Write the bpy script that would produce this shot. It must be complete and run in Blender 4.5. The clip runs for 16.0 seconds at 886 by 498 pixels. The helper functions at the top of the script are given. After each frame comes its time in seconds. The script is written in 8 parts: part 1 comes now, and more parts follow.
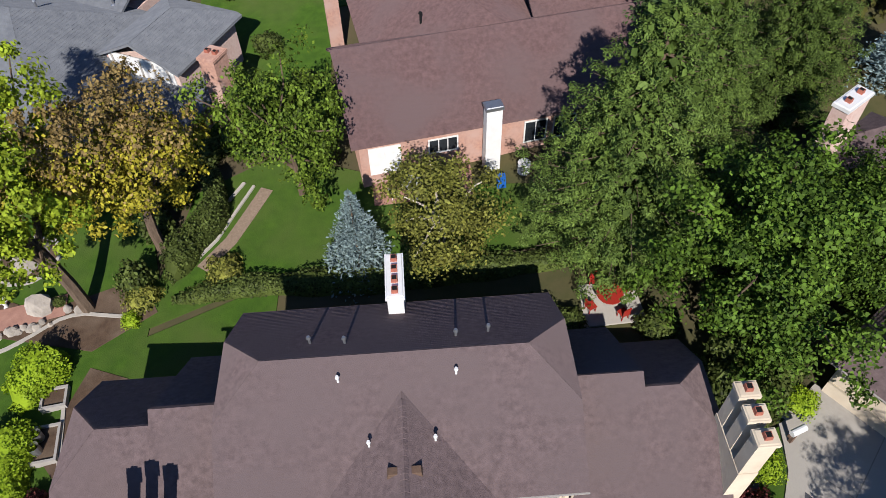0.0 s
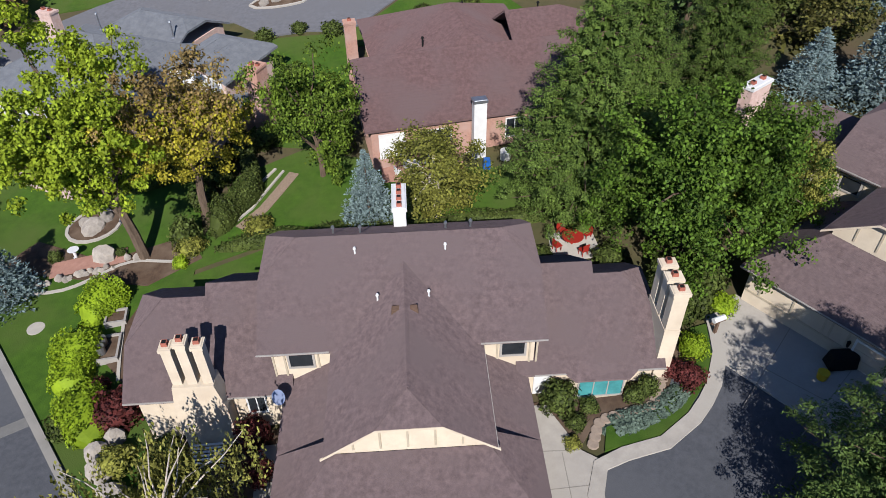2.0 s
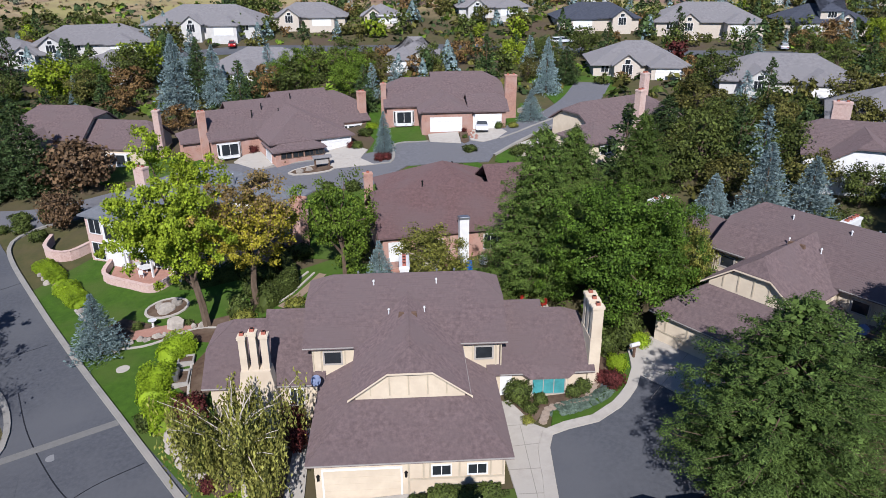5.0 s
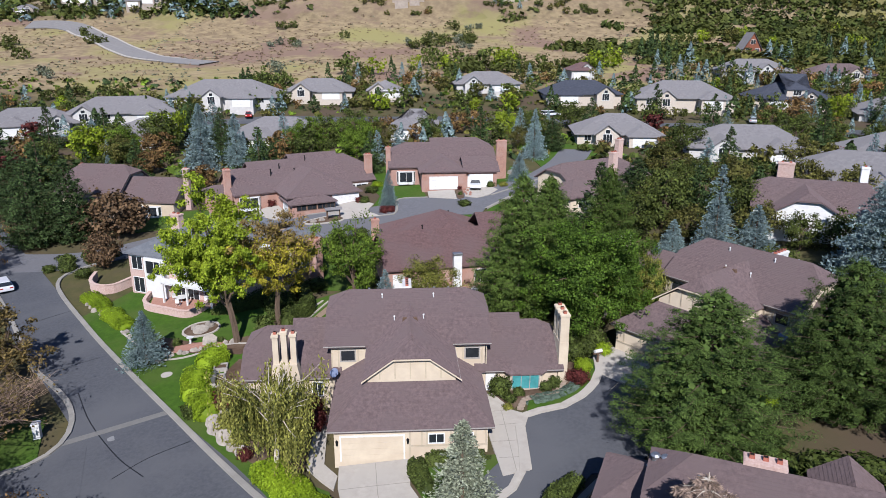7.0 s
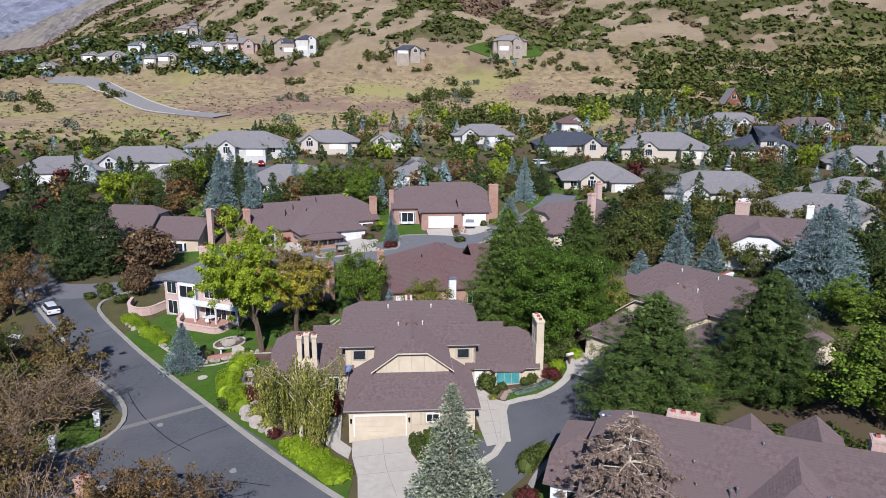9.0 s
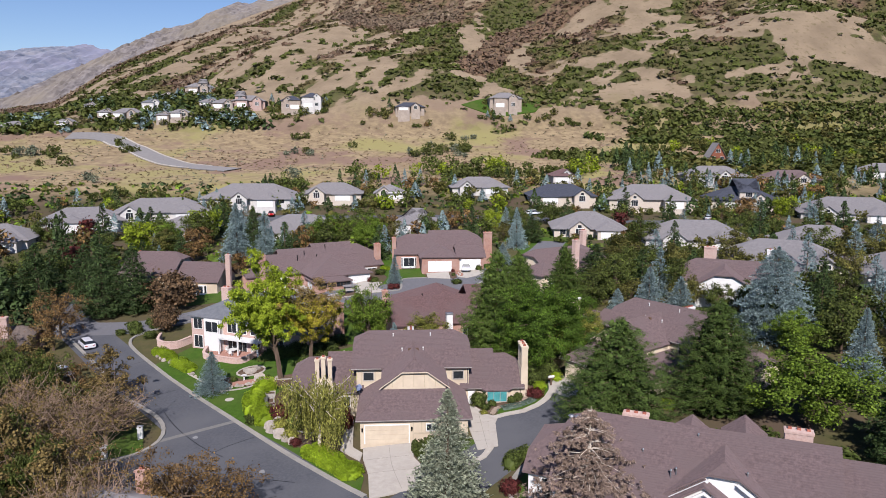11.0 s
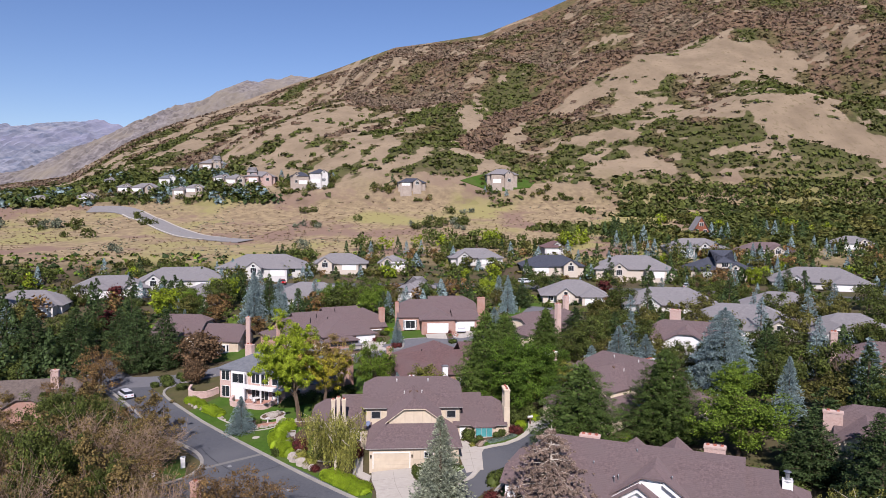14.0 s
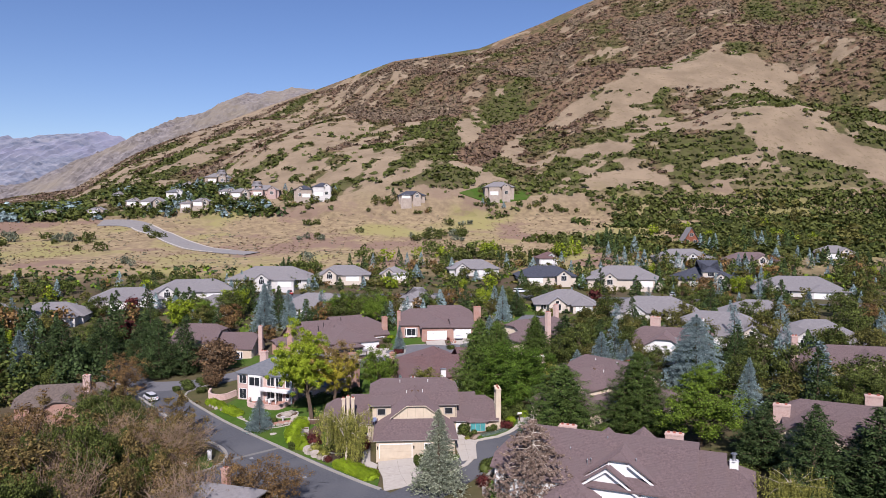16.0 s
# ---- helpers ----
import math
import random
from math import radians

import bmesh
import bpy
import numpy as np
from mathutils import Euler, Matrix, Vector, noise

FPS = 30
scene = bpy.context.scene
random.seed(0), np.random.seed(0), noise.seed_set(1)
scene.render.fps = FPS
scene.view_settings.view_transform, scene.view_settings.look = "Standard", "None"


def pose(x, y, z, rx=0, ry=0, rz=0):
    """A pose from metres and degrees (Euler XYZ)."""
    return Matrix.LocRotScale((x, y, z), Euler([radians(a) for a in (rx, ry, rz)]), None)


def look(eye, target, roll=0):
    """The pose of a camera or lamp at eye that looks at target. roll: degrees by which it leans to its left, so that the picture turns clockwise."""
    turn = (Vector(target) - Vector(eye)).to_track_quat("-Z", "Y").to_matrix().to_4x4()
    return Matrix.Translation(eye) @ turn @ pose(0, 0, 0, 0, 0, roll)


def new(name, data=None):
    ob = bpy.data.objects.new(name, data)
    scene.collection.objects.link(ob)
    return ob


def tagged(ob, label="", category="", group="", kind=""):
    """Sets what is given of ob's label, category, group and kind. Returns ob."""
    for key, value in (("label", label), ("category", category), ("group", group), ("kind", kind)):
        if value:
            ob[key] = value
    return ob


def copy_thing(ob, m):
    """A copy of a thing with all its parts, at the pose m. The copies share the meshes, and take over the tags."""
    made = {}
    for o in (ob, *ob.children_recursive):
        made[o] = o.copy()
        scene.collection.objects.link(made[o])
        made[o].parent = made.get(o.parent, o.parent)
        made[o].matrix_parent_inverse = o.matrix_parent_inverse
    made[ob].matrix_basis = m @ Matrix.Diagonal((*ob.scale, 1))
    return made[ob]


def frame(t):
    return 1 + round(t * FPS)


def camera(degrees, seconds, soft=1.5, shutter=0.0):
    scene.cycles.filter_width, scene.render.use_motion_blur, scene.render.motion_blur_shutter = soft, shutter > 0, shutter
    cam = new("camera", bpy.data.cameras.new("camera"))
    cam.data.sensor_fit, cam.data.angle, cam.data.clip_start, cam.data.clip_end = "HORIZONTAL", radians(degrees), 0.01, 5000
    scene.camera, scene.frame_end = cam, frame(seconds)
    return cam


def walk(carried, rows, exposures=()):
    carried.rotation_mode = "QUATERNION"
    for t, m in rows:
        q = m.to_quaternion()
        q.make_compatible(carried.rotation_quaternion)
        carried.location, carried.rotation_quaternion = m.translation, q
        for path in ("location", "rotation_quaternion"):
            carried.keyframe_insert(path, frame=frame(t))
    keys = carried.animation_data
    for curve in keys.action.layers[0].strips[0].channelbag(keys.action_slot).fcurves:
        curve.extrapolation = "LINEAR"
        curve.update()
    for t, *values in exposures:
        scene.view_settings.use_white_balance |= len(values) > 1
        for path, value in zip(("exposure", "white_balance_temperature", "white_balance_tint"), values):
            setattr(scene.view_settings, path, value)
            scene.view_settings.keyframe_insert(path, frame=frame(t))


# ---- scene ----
cam = camera(64.1, 16.0, soft=0.5)
PATH = [
    (0, (4.338, -1.801, 33.958), (4.402, -0.507, 32.434), -1.6),
    (0.5, (4.14, -5.07, 33.705), (4.21, -3.771, 32.186), -1.2),
    (1, (4.031, -8.663, 33.54), (4.101, -7.327, 32.053), -1.2),
    (1.5, (4.006, -12.146, 33.336), (4.077, -10.715, 31.941), -1.2),
    (2, (3.878, -15.563, 33.293), (3.956, -14.048, 31.99), -1.0),
    (2.5, (3.719, -18.891, 33.132), (3.805, -17.299, 31.925), -0.8),
    (3, (3.618, -22.344, 33.026), (3.709, -20.683, 31.916), -0.7),
    (3.5, (3.503, -25.81, 32.875), (3.598, -24.095, 31.85), -0.6),
    (4, (3.41, -29.244, 32.777), (3.51, -27.483, 31.833), -0.5),
    (4.5, (3.269, -32.615, 32.626), (3.373, -30.814, 31.762), -0.4),
    (5, (3.039, -36.007, 32.501), (3.15, -34.171, 31.718), -0.3),
    (7.5, (2.292, -52.455, 32.697), (2.414, -50.538, 32.141), 0.2),
    (8, (2.154, -55.946, 32.809), (2.278, -54.019, 32.288), 0.2),
    (8.5, (2.097, -59.215, 32.984), (2.221, -57.278, 32.498), 0.2),
    (9, (2.011, -62.743, 33.016), (2.134, -60.798, 32.566), 0.2),
    (11.5, (1.393, -78.943, 34.268), (1.519, -76.965, 33.995), 0.1),
    (12, (1.475, -82.146, 34.385), (1.599, -80.164, 34.148), 0.1),
    (12.5, (1.308, -85.182, 34.483), (1.432, -83.196, 34.282), 0.2),
    (13, (1.273, -88.344, 34.823), (1.397, -86.355, 34.659), 0.1),
    (13.5, (1.136, -91.345, 34.635), (1.26, -89.353, 34.508), 0.1),
    (14, (1.066, -94.623, 35.052), (1.189, -92.63, 34.943), 0.2),
    (14.5, (0.952, -97.846, 35.206), (1.075, -95.852, 35.111), 0.1),
    (15, (1.123, -101.482, 35.743), (1.243, -99.488, 35.653), 0.0),
    (15.5, (1.109, -104.73, 36.036), (1.229, -102.735, 35.952), -0.1),
    (16, (0.695, -107.593, 36.661), (0.818, -105.598, 36.578), -0.1),
]
walk(cam, [(t, look(eye, target, roll)) for t, eye, target, roll in PATH], [(0, 0.20, 6350, 12), (1.5, 0.16, 6250, 12), (5, 0.11, 6000, 14), (9, 0.09, 6000, 14), (11.5, 0.11, 6350, 19), (16, 0.14, 6300, 22)])

# ---- world and light ----
SUN_AZ, SUN_EL = 184.0, 37.5   # where the sun stands: degrees from +y towards +x, and above the horizon
sd = Vector((math.sin(radians(SUN_AZ)) * math.cos(radians(SUN_EL)), math.cos(radians(SUN_AZ)) * math.cos(radians(SUN_EL)), math.sin(radians(SUN_EL))))
world = bpy.data.worlds.new("sky")
scene.world = world
world.use_nodes = True
sky = world.node_tree.nodes.new("ShaderNodeTexSky")
sky.sky_type, sky.sun_disc = "NISHITA", False
sky.sun_elevation, sky.sun_rotation = radians(SUN_EL), radians(SUN_AZ)
sky.altitude, sky.air_density, sky.dust_density, sky.ozone_density = 1400, 1.15, 0.0, 3.0
background = world.node_tree.nodes["Background"]
background.inputs["Strength"].default_value = 0.092
vivid = world.node_tree.nodes.new("ShaderNodeHueSaturation")
vivid.inputs["Saturation"].default_value, vivid.inputs["Hue"].default_value = 1.12, 0.509
world.node_tree.links.new(sky.outputs[0], vivid.inputs["Color"])
world.node_tree.links.new(vivid.outputs[0], background.inputs["Color"])
sun = new("sun", bpy.data.lights.new("sun", "SUN"))
sun.data.energy, sun.data.angle, sun.data.color = 5.0, radians(0.53), (1.0, 0.962, 0.91)
sun.matrix_world = look(sd * 100, (0, 0, 0))


# ---- materials ----
def surface(name, c1, c2, scale=4.0, rough=0.85, bump=0.15, c3=None, big=0.25, stretch=(1, 1, 1), metal=0.0, island=0.0, obj=0.0, leaf=0.0, fine=6.0):
    """A procedural surface: c1 and c2 mixed by fine noise, c3 by large patches; island and obj vary the brightness piece by piece."""
    m = bpy.data.materials.new(name)
    m.use_nodes = True
    nt = m.node_tree
    n, l = nt.nodes, nt.links
    bsdf = n["Principled BSDF"]
    tc = n.new("ShaderNodeTexCoord")
    mp = n.new("ShaderNodeMapping")
    mp.inputs["Scale"].default_value = stretch
    l.new(tc.outputs["Object"], mp.inputs["Vector"])
    n1 = n.new("ShaderNodeTexNoise")
    n1.inputs["Scale"].default_value, n1.inputs["Detail"].default_value, n1.inputs["Roughness"].default_value = scale, 5.0, 0.65
    l.new(mp.outputs[0], n1.inputs["Vector"])
    r1 = n.new("ShaderNodeMapRange")
    r1.inputs["From Min"].default_value, r1.inputs["From Max"].default_value = 0.32, 0.68
    l.new(n1.outputs[0], r1.inputs[0])
    mix = n.new("ShaderNodeMix")
    mix.data_type = "RGBA"
    mix.inputs[6].default_value, mix.inputs[7].default_value = (*c1, 1), (*c2, 1)
    l.new(r1.outputs[0], mix.inputs[0])
    out = mix.outputs[2]
    if c3:
        n2 = n.new("ShaderNodeTexNoise")
        n2.inputs["Scale"].default_value, n2.inputs["Detail"].default_value = big, 4.0
        l.new(tc.outputs["Object"], n2.inputs["Vector"])
        r2 = n.new("ShaderNodeMapRange")
        r2.inputs["From Min"].default_value, r2.inputs["From Max"].default_value = 0.42, 0.66
        l.new(n2.outputs[0], r2.inputs[0])
        mix2 = n.new("ShaderNodeMix")
        mix2.data_type = "RGBA"
        mix2.inputs[7].default_value = (*c3, 1)
        l.new(r2.outputs[0], mix2.inputs[0])
        l.new(out, mix2.inputs[6])
        out = mix2.outputs[2]
    for amount, node, socket in ((island, "ShaderNodeNewGeometry", "Random Per Island"), (obj, "ShaderNodeObjectInfo", "Random")):
        if amount:
            src = n.new(node)
            rr = n.new("ShaderNodeMapRange")
            rr.inputs["To Min"].default_value, rr.inputs["To Max"].default_value = 1 - amount, 1 + amount
            l.new(src.outputs[socket], rr.inputs[0])
            hs = n.new("ShaderNodeHueSaturation")
            l.new(rr.outputs[0], hs.inputs["Value"])
            l.new(out, hs.inputs["Color"])
            out = hs.outputs[0]
    l.new(out, bsdf.inputs["Base Color"])
    bsdf.inputs["Roughness"].default_value, bsdf.inputs["Metallic"].default_value = rough, metal
    bsdf.inputs["Specular IOR Level"].default_value = 0.3 if rough < 0.85 else 0.15
    bsdf.inputs["Diffuse Roughness"].default_value = 0.7 if rough >= 0.85 else 0.0
    if bump:
        n3 = n.new("ShaderNodeTexNoise")
        n3.inputs["Scale"].default_value, n3.inputs["Detail"].default_value = scale * fine, 3.0
        l.new(mp.outputs[0], n3.inputs["Vector"])
        bp = n.new("ShaderNodeBump")
        bp.inputs["Strength"].default_value, bp.inputs["Distance"].default_value = bump, 0.05
        l.new(n3.outputs[0], bp.inputs["Height"])
        l.new(bp.outputs[0], bsdf.inputs["Normal"])
    if leaf:
        tr = n.new("ShaderNodeBsdfTranslucent")
        ms = n.new("ShaderNodeMixShader")
        ms.inputs[0].default_value = leaf
        l.new(out, tr.inputs["Color"])
        l.new(bsdf.outputs[0], ms.inputs[1])
        l.new(tr.outputs[0], ms.inputs[2])
        l.new(ms.outputs[0], n["Material Output"].inputs["Surface"])
    return m


def leafy(name, c, d, island=0.65):
    m = surface(name, c, tuple(v * 0.68 for v in d), scale=0.5, rough=0.6, bump=0, island=island, obj=0.18, leaf=0.07)
    m.node_tree.nodes["Principled BSDF"].inputs["Specular IOR Level"].default_value = 0.12
    return m


def plain(name, c, rough=0.5, metal=0.0, var=0.12):
    return surface(name, c, tuple(v * (1 - var) for v in c), scale=2.5, rough=rough, bump=0.05, metal=metal)


def glassy(name, c, rough=0.08):
    m = surface(name, c, tuple(v * 0.6 for v in c), scale=0.8, rough=rough, bump=0)
    m.node_tree.nodes["Principled BSDF"].inputs["Specular IOR Level"].default_value = 0.6
    return m


M_ROOF = surface("brown_shingle", (0.196, 0.142, 0.138), (0.122, 0.089, 0.087), scale=3.2, rough=0.95, bump=0.5, c3=(0.158, 0.118, 0.115), big=0.35, stretch=(1, 1, 1), island=0.06, fine=9)
M_ROOF_RED = surface("red_brown_shingle", (0.178, 0.110, 0.105), (0.118, 0.073, 0.070), scale=3.2, rough=0.95, bump=0.5, c3=(0.150, 0.102, 0.099), island=0.10, fine=9)
M_ROOF_GREY = surface("grey_shingle", (0.255, 0.240, 0.238), (0.185, 0.175, 0.176), scale=1.6, rough=0.95, bump=0.5, c3=(0.215, 0.204, 0.203), island=0.08, fine=9)
M_ROOF_SLATE = surface("slate_blue_shingle", (0.180, 0.188, 0.200), (0.130, 0.137, 0.150), scale=1.6, rough=0.95, bump=0.5, island=0.08)
M_ROOF_DARK = surface("dark_blue_shingle", (0.078, 0.084, 0.104), (0.052, 0.057, 0.074), scale=1.6, rough=0.9, bump=0.4, island=0.08)
M_STUCCO = surface("cream_stucco", (0.62, 0.53, 0.40), (0.55, 0.465, 0.35), scale=1.2, rough=0.9, bump=0.25, c3=(0.52, 0.43, 0.32), big=0.5)
M_TRIM = surface("tan_trim", (0.52, 0.44, 0.32), (0.44, 0.37, 0.27), scale=3, rough=0.7, bump=0.1)
M_WHITE = surface("white_paint", (0.78, 0.77, 0.74), (0.70, 0.69, 0.66), scale=2, rough=0.6, bump=0.08)
M_GREYTRIM = surface("grey_trim", (0.40, 0.37, 0.33), (0.34, 0.31, 0.28), scale=3, rough=0.7, bump=0.1)
M_BRICK = surface("pink_brick", (0.46, 0.27, 0.20), (0.33, 0.19, 0.15), scale=5, rough=0.9, bump=0.4, c3=(0.42, 0.28, 0.23), big=0.7)
M_BRICK_PALE = surface("pale_brick", (0.56, 0.42, 0.36), (0.42, 0.28, 0.24), scale=4.5, rough=0.9, bump=0.4, c3=(0.5, 0.38, 0.33), big=0.8)
M_FLUE = surface("red_clay_flue", (0.42, 0.14, 0.09), (0.30, 0.10, 0.07), scale=6, rough=0.8, bump=0.2)
M_BLACK = plain("matte_black", (0.012, 0.012, 0.012), 0.9)
M_GLASS = glassy("dark_glass", (0.03, 0.035, 0.04))
M_TEAL = glassy("teal_curtain_glass", (0.10, 0.40, 0.40), 0.25)
M_METAL = surface("galvanised_metal", (0.45, 0.46, 0.47), (0.36, 0.36, 0.37), scale=3, rough=0.4, bump=0.1, metal=0.8)
M_ASPHALT = surface("asphalt", (0.094, 0.097, 0.107), (0.068, 0.071, 0.079), scale=3.0, rough=0.9, bump=0.3, c3=(0.100, 0.102, 0.109), big=0.12)
M_ASPHALT_COURT = surface("worn_grey_asphalt", (0.150, 0.150, 0.160), (0.112, 0.112, 0.120), scale=2.0, rough=0.92, bump=0.25, c3=(0.132, 0.130, 0.136), big=0.16)
M_ASPHALT_PALE = surface("faded_asphalt", (0.24, 0.225, 0.215), (0.185, 0.175, 0.168), scale=0.6, rough=0.9, bump=0.2, c3=(0.21, 0.20, 0.19), big=0.1)
M_CONCRETE = surface("concrete", (0.41, 0.375, 0.325), (0.335, 0.305, 0.265), scale=1.5, rough=0.9, bump=0.2, c3=(0.375, 0.345, 0.30), big=0.3)
M_LAWN = surface("lawn", (0.056, 0.112, 0.012), (0.034, 0.074, 0.009), scale=1.2, rough=0.9, bump=0.6, c3=(0.066, 0.098, 0.020), big=0.18, fine=12)
M_SOIL = surface("garden_soil", (0.105, 0.068, 0.045), (0.065, 0.042, 0.028), scale=2.5, rough=0.95, bump=0.5, c3=(0.14, 0.10, 0.07), big=0.5)
M_STONE = surface("garden_stone", (0.42, 0.37, 0.31), (0.26, 0.23, 0.20), scale=2.0, rough=0.9, bump=0.6, obj=0.2)
M_SAND = surface("red_flagstone", (0.36, 0.20, 0.15), (0.28, 0.15, 0.115), scale=1.8, rough=0.9, bump=0.3)
M_BARK = surface("grey_brown_bark", (0.16, 0.115, 0.08), (0.085, 0.06, 0.042), scale=5, rough=0.95, bump=0.6, stretch=(1, 1, 0.25))
M_BARK_PALE = surface("pale_birch_bark", (0.62, 0.56, 0.47), (0.36, 0.30, 0.24), scale=5, rough=0.9, bump=0.4)
M_TWIG = surface("tan_twigs", (0.37, 0.265, 0.19), (0.24, 0.165, 0.115), scale=3, rough=0.95, bump=0)
M_KERB = surface("grey_concrete_kerb", (0.27, 0.255, 0.23), (0.20, 0.19, 0.17), scale=1.2, rough=0.9, bump=0.2, c3=(0.28, 0.26, 0.23), big=0.3)
M_WOOD = surface("weathered_wood", (0.16, 0.10, 0.07), (0.10, 0.065, 0.045), scale=4, rough=0.85, bump=0.3, stretch=(1, 1, 4))
M_TIRE = plain("black_rubber", (0.015, 0.015, 0.016), 0.8)
M_ROCK = surface("grey_cliff_rock", (0.29, 0.26, 0.245), (0.095, 0.085, 0.085), scale=0.06, rough=0.95, bump=0.5, c3=(0.22, 0.19, 0.15), big=0.008, stretch=(1, 1, 0.4))
# the blue-grey of distant haze is put into this rock's colour
M_HAZED_ROCK = surface("haze_tinted_far_rock", (0.30, 0.30, 0.33), (0.11, 0.135, 0.185), scale=0.018, rough=1.0, bump=0.3, c3=(0.23, 0.23, 0.30), big=0.0025)

LEAF = {
    "ash": leafy("leaf_yellow_green", (0.290, 0.360, 0.024), (0.205, 0.275, 0.020), 0.45),
    "gold": leafy("leaf_gold", (0.44, 0.385, 0.035), (0.30, 0.255, 0.028), 0.45),
    "tan": leafy("leaf_dry_tan", (0.38, 0.265, 0.095), (0.25, 0.17, 0.062), 0.45),
    "green": leafy("leaf_mid_green", (0.160, 0.235, 0.026), (0.090, 0.145, 0.018)),
    "lush": leafy("leaf_lush_green", (0.108, 0.182, 0.021), (0.060, 0.112, 0.015)),
    "olive": leafy("leaf_olive", (0.23, 0.225, 0.045), (0.165, 0.175, 0.032)),
    "autumn": leafy("leaf_autumn_brown", (0.250, 0.152, 0.056), (0.150, 0.090, 0.038)),
    "goldbrown": leafy("leaf_olive_gold", (0.205, 0.145, 0.050), (0.118, 0.088, 0.032)),
    "oakgreen": leafy("leaf_oak_green", (0.112, 0.138, 0.030), (0.062, 0.080, 0.019)),
    "oakbrown": leafy("leaf_oak_brown", (0.150, 0.140, 0.036), (0.088, 0.088, 0.022)),
    "rust": leafy("leaf_rust", (0.225, 0.140, 0.072), (0.150, 0.095, 0.052)),
    "darkred": leafy("leaf_dark_red", (0.13, 0.035, 0.03), (0.08, 0.022, 0.02)),
    "weep": leafy("leaf_birch_pale", (0.310, 0.300, 0.070), (0.200, 0.200, 0.045)),
    "pine": leafy("needle_green", (0.074, 0.114, 0.036), (0.046, 0.074, 0.025)),
    "bigpine": leafy("needle_bright_green", (0.130, 0.190, 0.036), (0.070, 0.112, 0.024), 0.4),
    "frontpine": leafy("needle_deep_green", (0.100, 0.150, 0.034), (0.052, 0.084, 0.021), 0.5),
    "juniper": leafy("needle_blue_green_juniper", (0.150, 0.200, 0.150), (0.095, 0.135, 0.100), 0.3),
    "straw": leafy("straw_tuft", (0.36, 0.27, 0.15), (0.25, 0.18, 0.10)),
    "brush": leafy("leaf_brush_olive", (0.168, 0.140, 0.058), (0.115, 0.100, 0.042), 0.3),
    "bluespruce": leafy("needle_blue", (0.270, 0.355, 0.345), (0.175, 0.240, 0.235), 0.4),
    "lspruce": leafy("needle_grey_green", (0.31, 0.33, 0.235), (0.20, 0.23, 0.15)),
    "dead": leafy("needle_dead_tan", (0.36, 0.265, 0.205), (0.25, 0.18, 0.135), 0.35),
    "lime": leafy("leaf_lime_hedge", (0.290, 0.400, 0.020), (0.190, 0.285, 0.016), 0.25),
    "shrub": leafy("leaf_shrub", (0.090, 0.115, 0.026), (0.05, 0.07, 0.017)),
    "sage": leafy("leaf_sage", (0.215, 0.235, 0.155), (0.150, 0.165, 0.108)),
    "scrub": leafy("leaf_scrub_oak", (0.112, 0.128, 0.030), (0.066, 0.078, 0.020), 0.35),
    "scrubred": leafy("leaf_scrub_rust", (0.215, 0.140, 0.092), (0.155, 0.104, 0.070), 0.3),
    "scrubgrey": leafy("twig_scrub_grey", (0.220, 0.160, 0.108), (0.155, 0.115, 0.078), 0.3),
}


# ---- height of the land ----
def ramp(v, xs, ys):
    return np.interp(v, xs, ys)


def height(x, y):
    x, y = np.asarray(x, float), np.asarray(y, float)
    r = ramp(y, [-120, -40, 0, 30, 54, 72, 110, 155, 200, 260, 313, 335], [-4.5, -1.8, -0.3, 1.0, 3.0, 4.4, 6.6, 9.0, 18, 23, 31, 38])
    sl = ramp(y, [-40, 70, 110, 155], [0.095, 0.095, 0.04, 0.015])
    sr = ramp(y, [-40, 10, 40, 70, 110, 155], [0.07, 0.085, 0.06, 0.045, 0.02, 0.005])
    z = r + np.where(x < 0, sl * np.maximum(x, -70), sr * np.minimum(x, 90))
    xa = np.where(x < 0, x * 1000 / np.clip(y + 107, 380, 1400), x)
    crest = ramp(xa, [-1400, -650, -444, -340, -245, -181, -101, -5, 43, 115, 202, 282, 400, 700, 1400], [50, 58, 84, 136, 168, 192, 220, 257, 264, 276, 312, 348, 400, 520, 600])
    t = np.clip((y - 335) / 558, 0, 1)
    past = np.clip((y - 893) / 400, 0, 1)
    face = np.clip(4 * t * (1 - t), 0, 1)
    spur = 9 * np.sin(x / 46 + y / 130 + 1.2 * np.sin(y / 95)) + 5 * np.sin(x / 21 - y / 75) + 4 * np.sin(x / 33 + y / 28)
    big = np.clip((crest - 70) / 130, 0, 1)
    hill = (crest - 45) * t + ramp(x, [-60, 0], [10, 8]) * (1 - np.exp(-t / ramp(x, [-60, 0], [0.06, 0.03]))) * np.clip((crest - 60) / 60, 0, 1) + face * big * spur
    hill = hill + 24 * np.exp(-((x - 285) / 75) ** 2 - ((y - 585) / 50) ** 2) + 17 * np.exp(-((x - 300) / 95) ** 2 - ((y - 435) / 36) ** 2) * np.clip((y - 335) / 60, 0, 1)
    return z + hill * (1 - 0.7 * past)


def gz(x, y):
    return float(height(x, y))


# ---- mesh helpers ----
def link(name, me, mat, parent=None, label=""):
    ob = new(name, me)
    if mat and not me.materials:
        me.materials.append(mat)
    ob.parent = parent
    if label:
        ob["label"] = label
    return ob


def part(name, bm, mat, parent, label=""):
    me = bpy.data.meshes.new(name)
    bm.normal_update()
    bm.to_mesh(me)
    bm.free()
    return link(name, me, mat, parent, label)


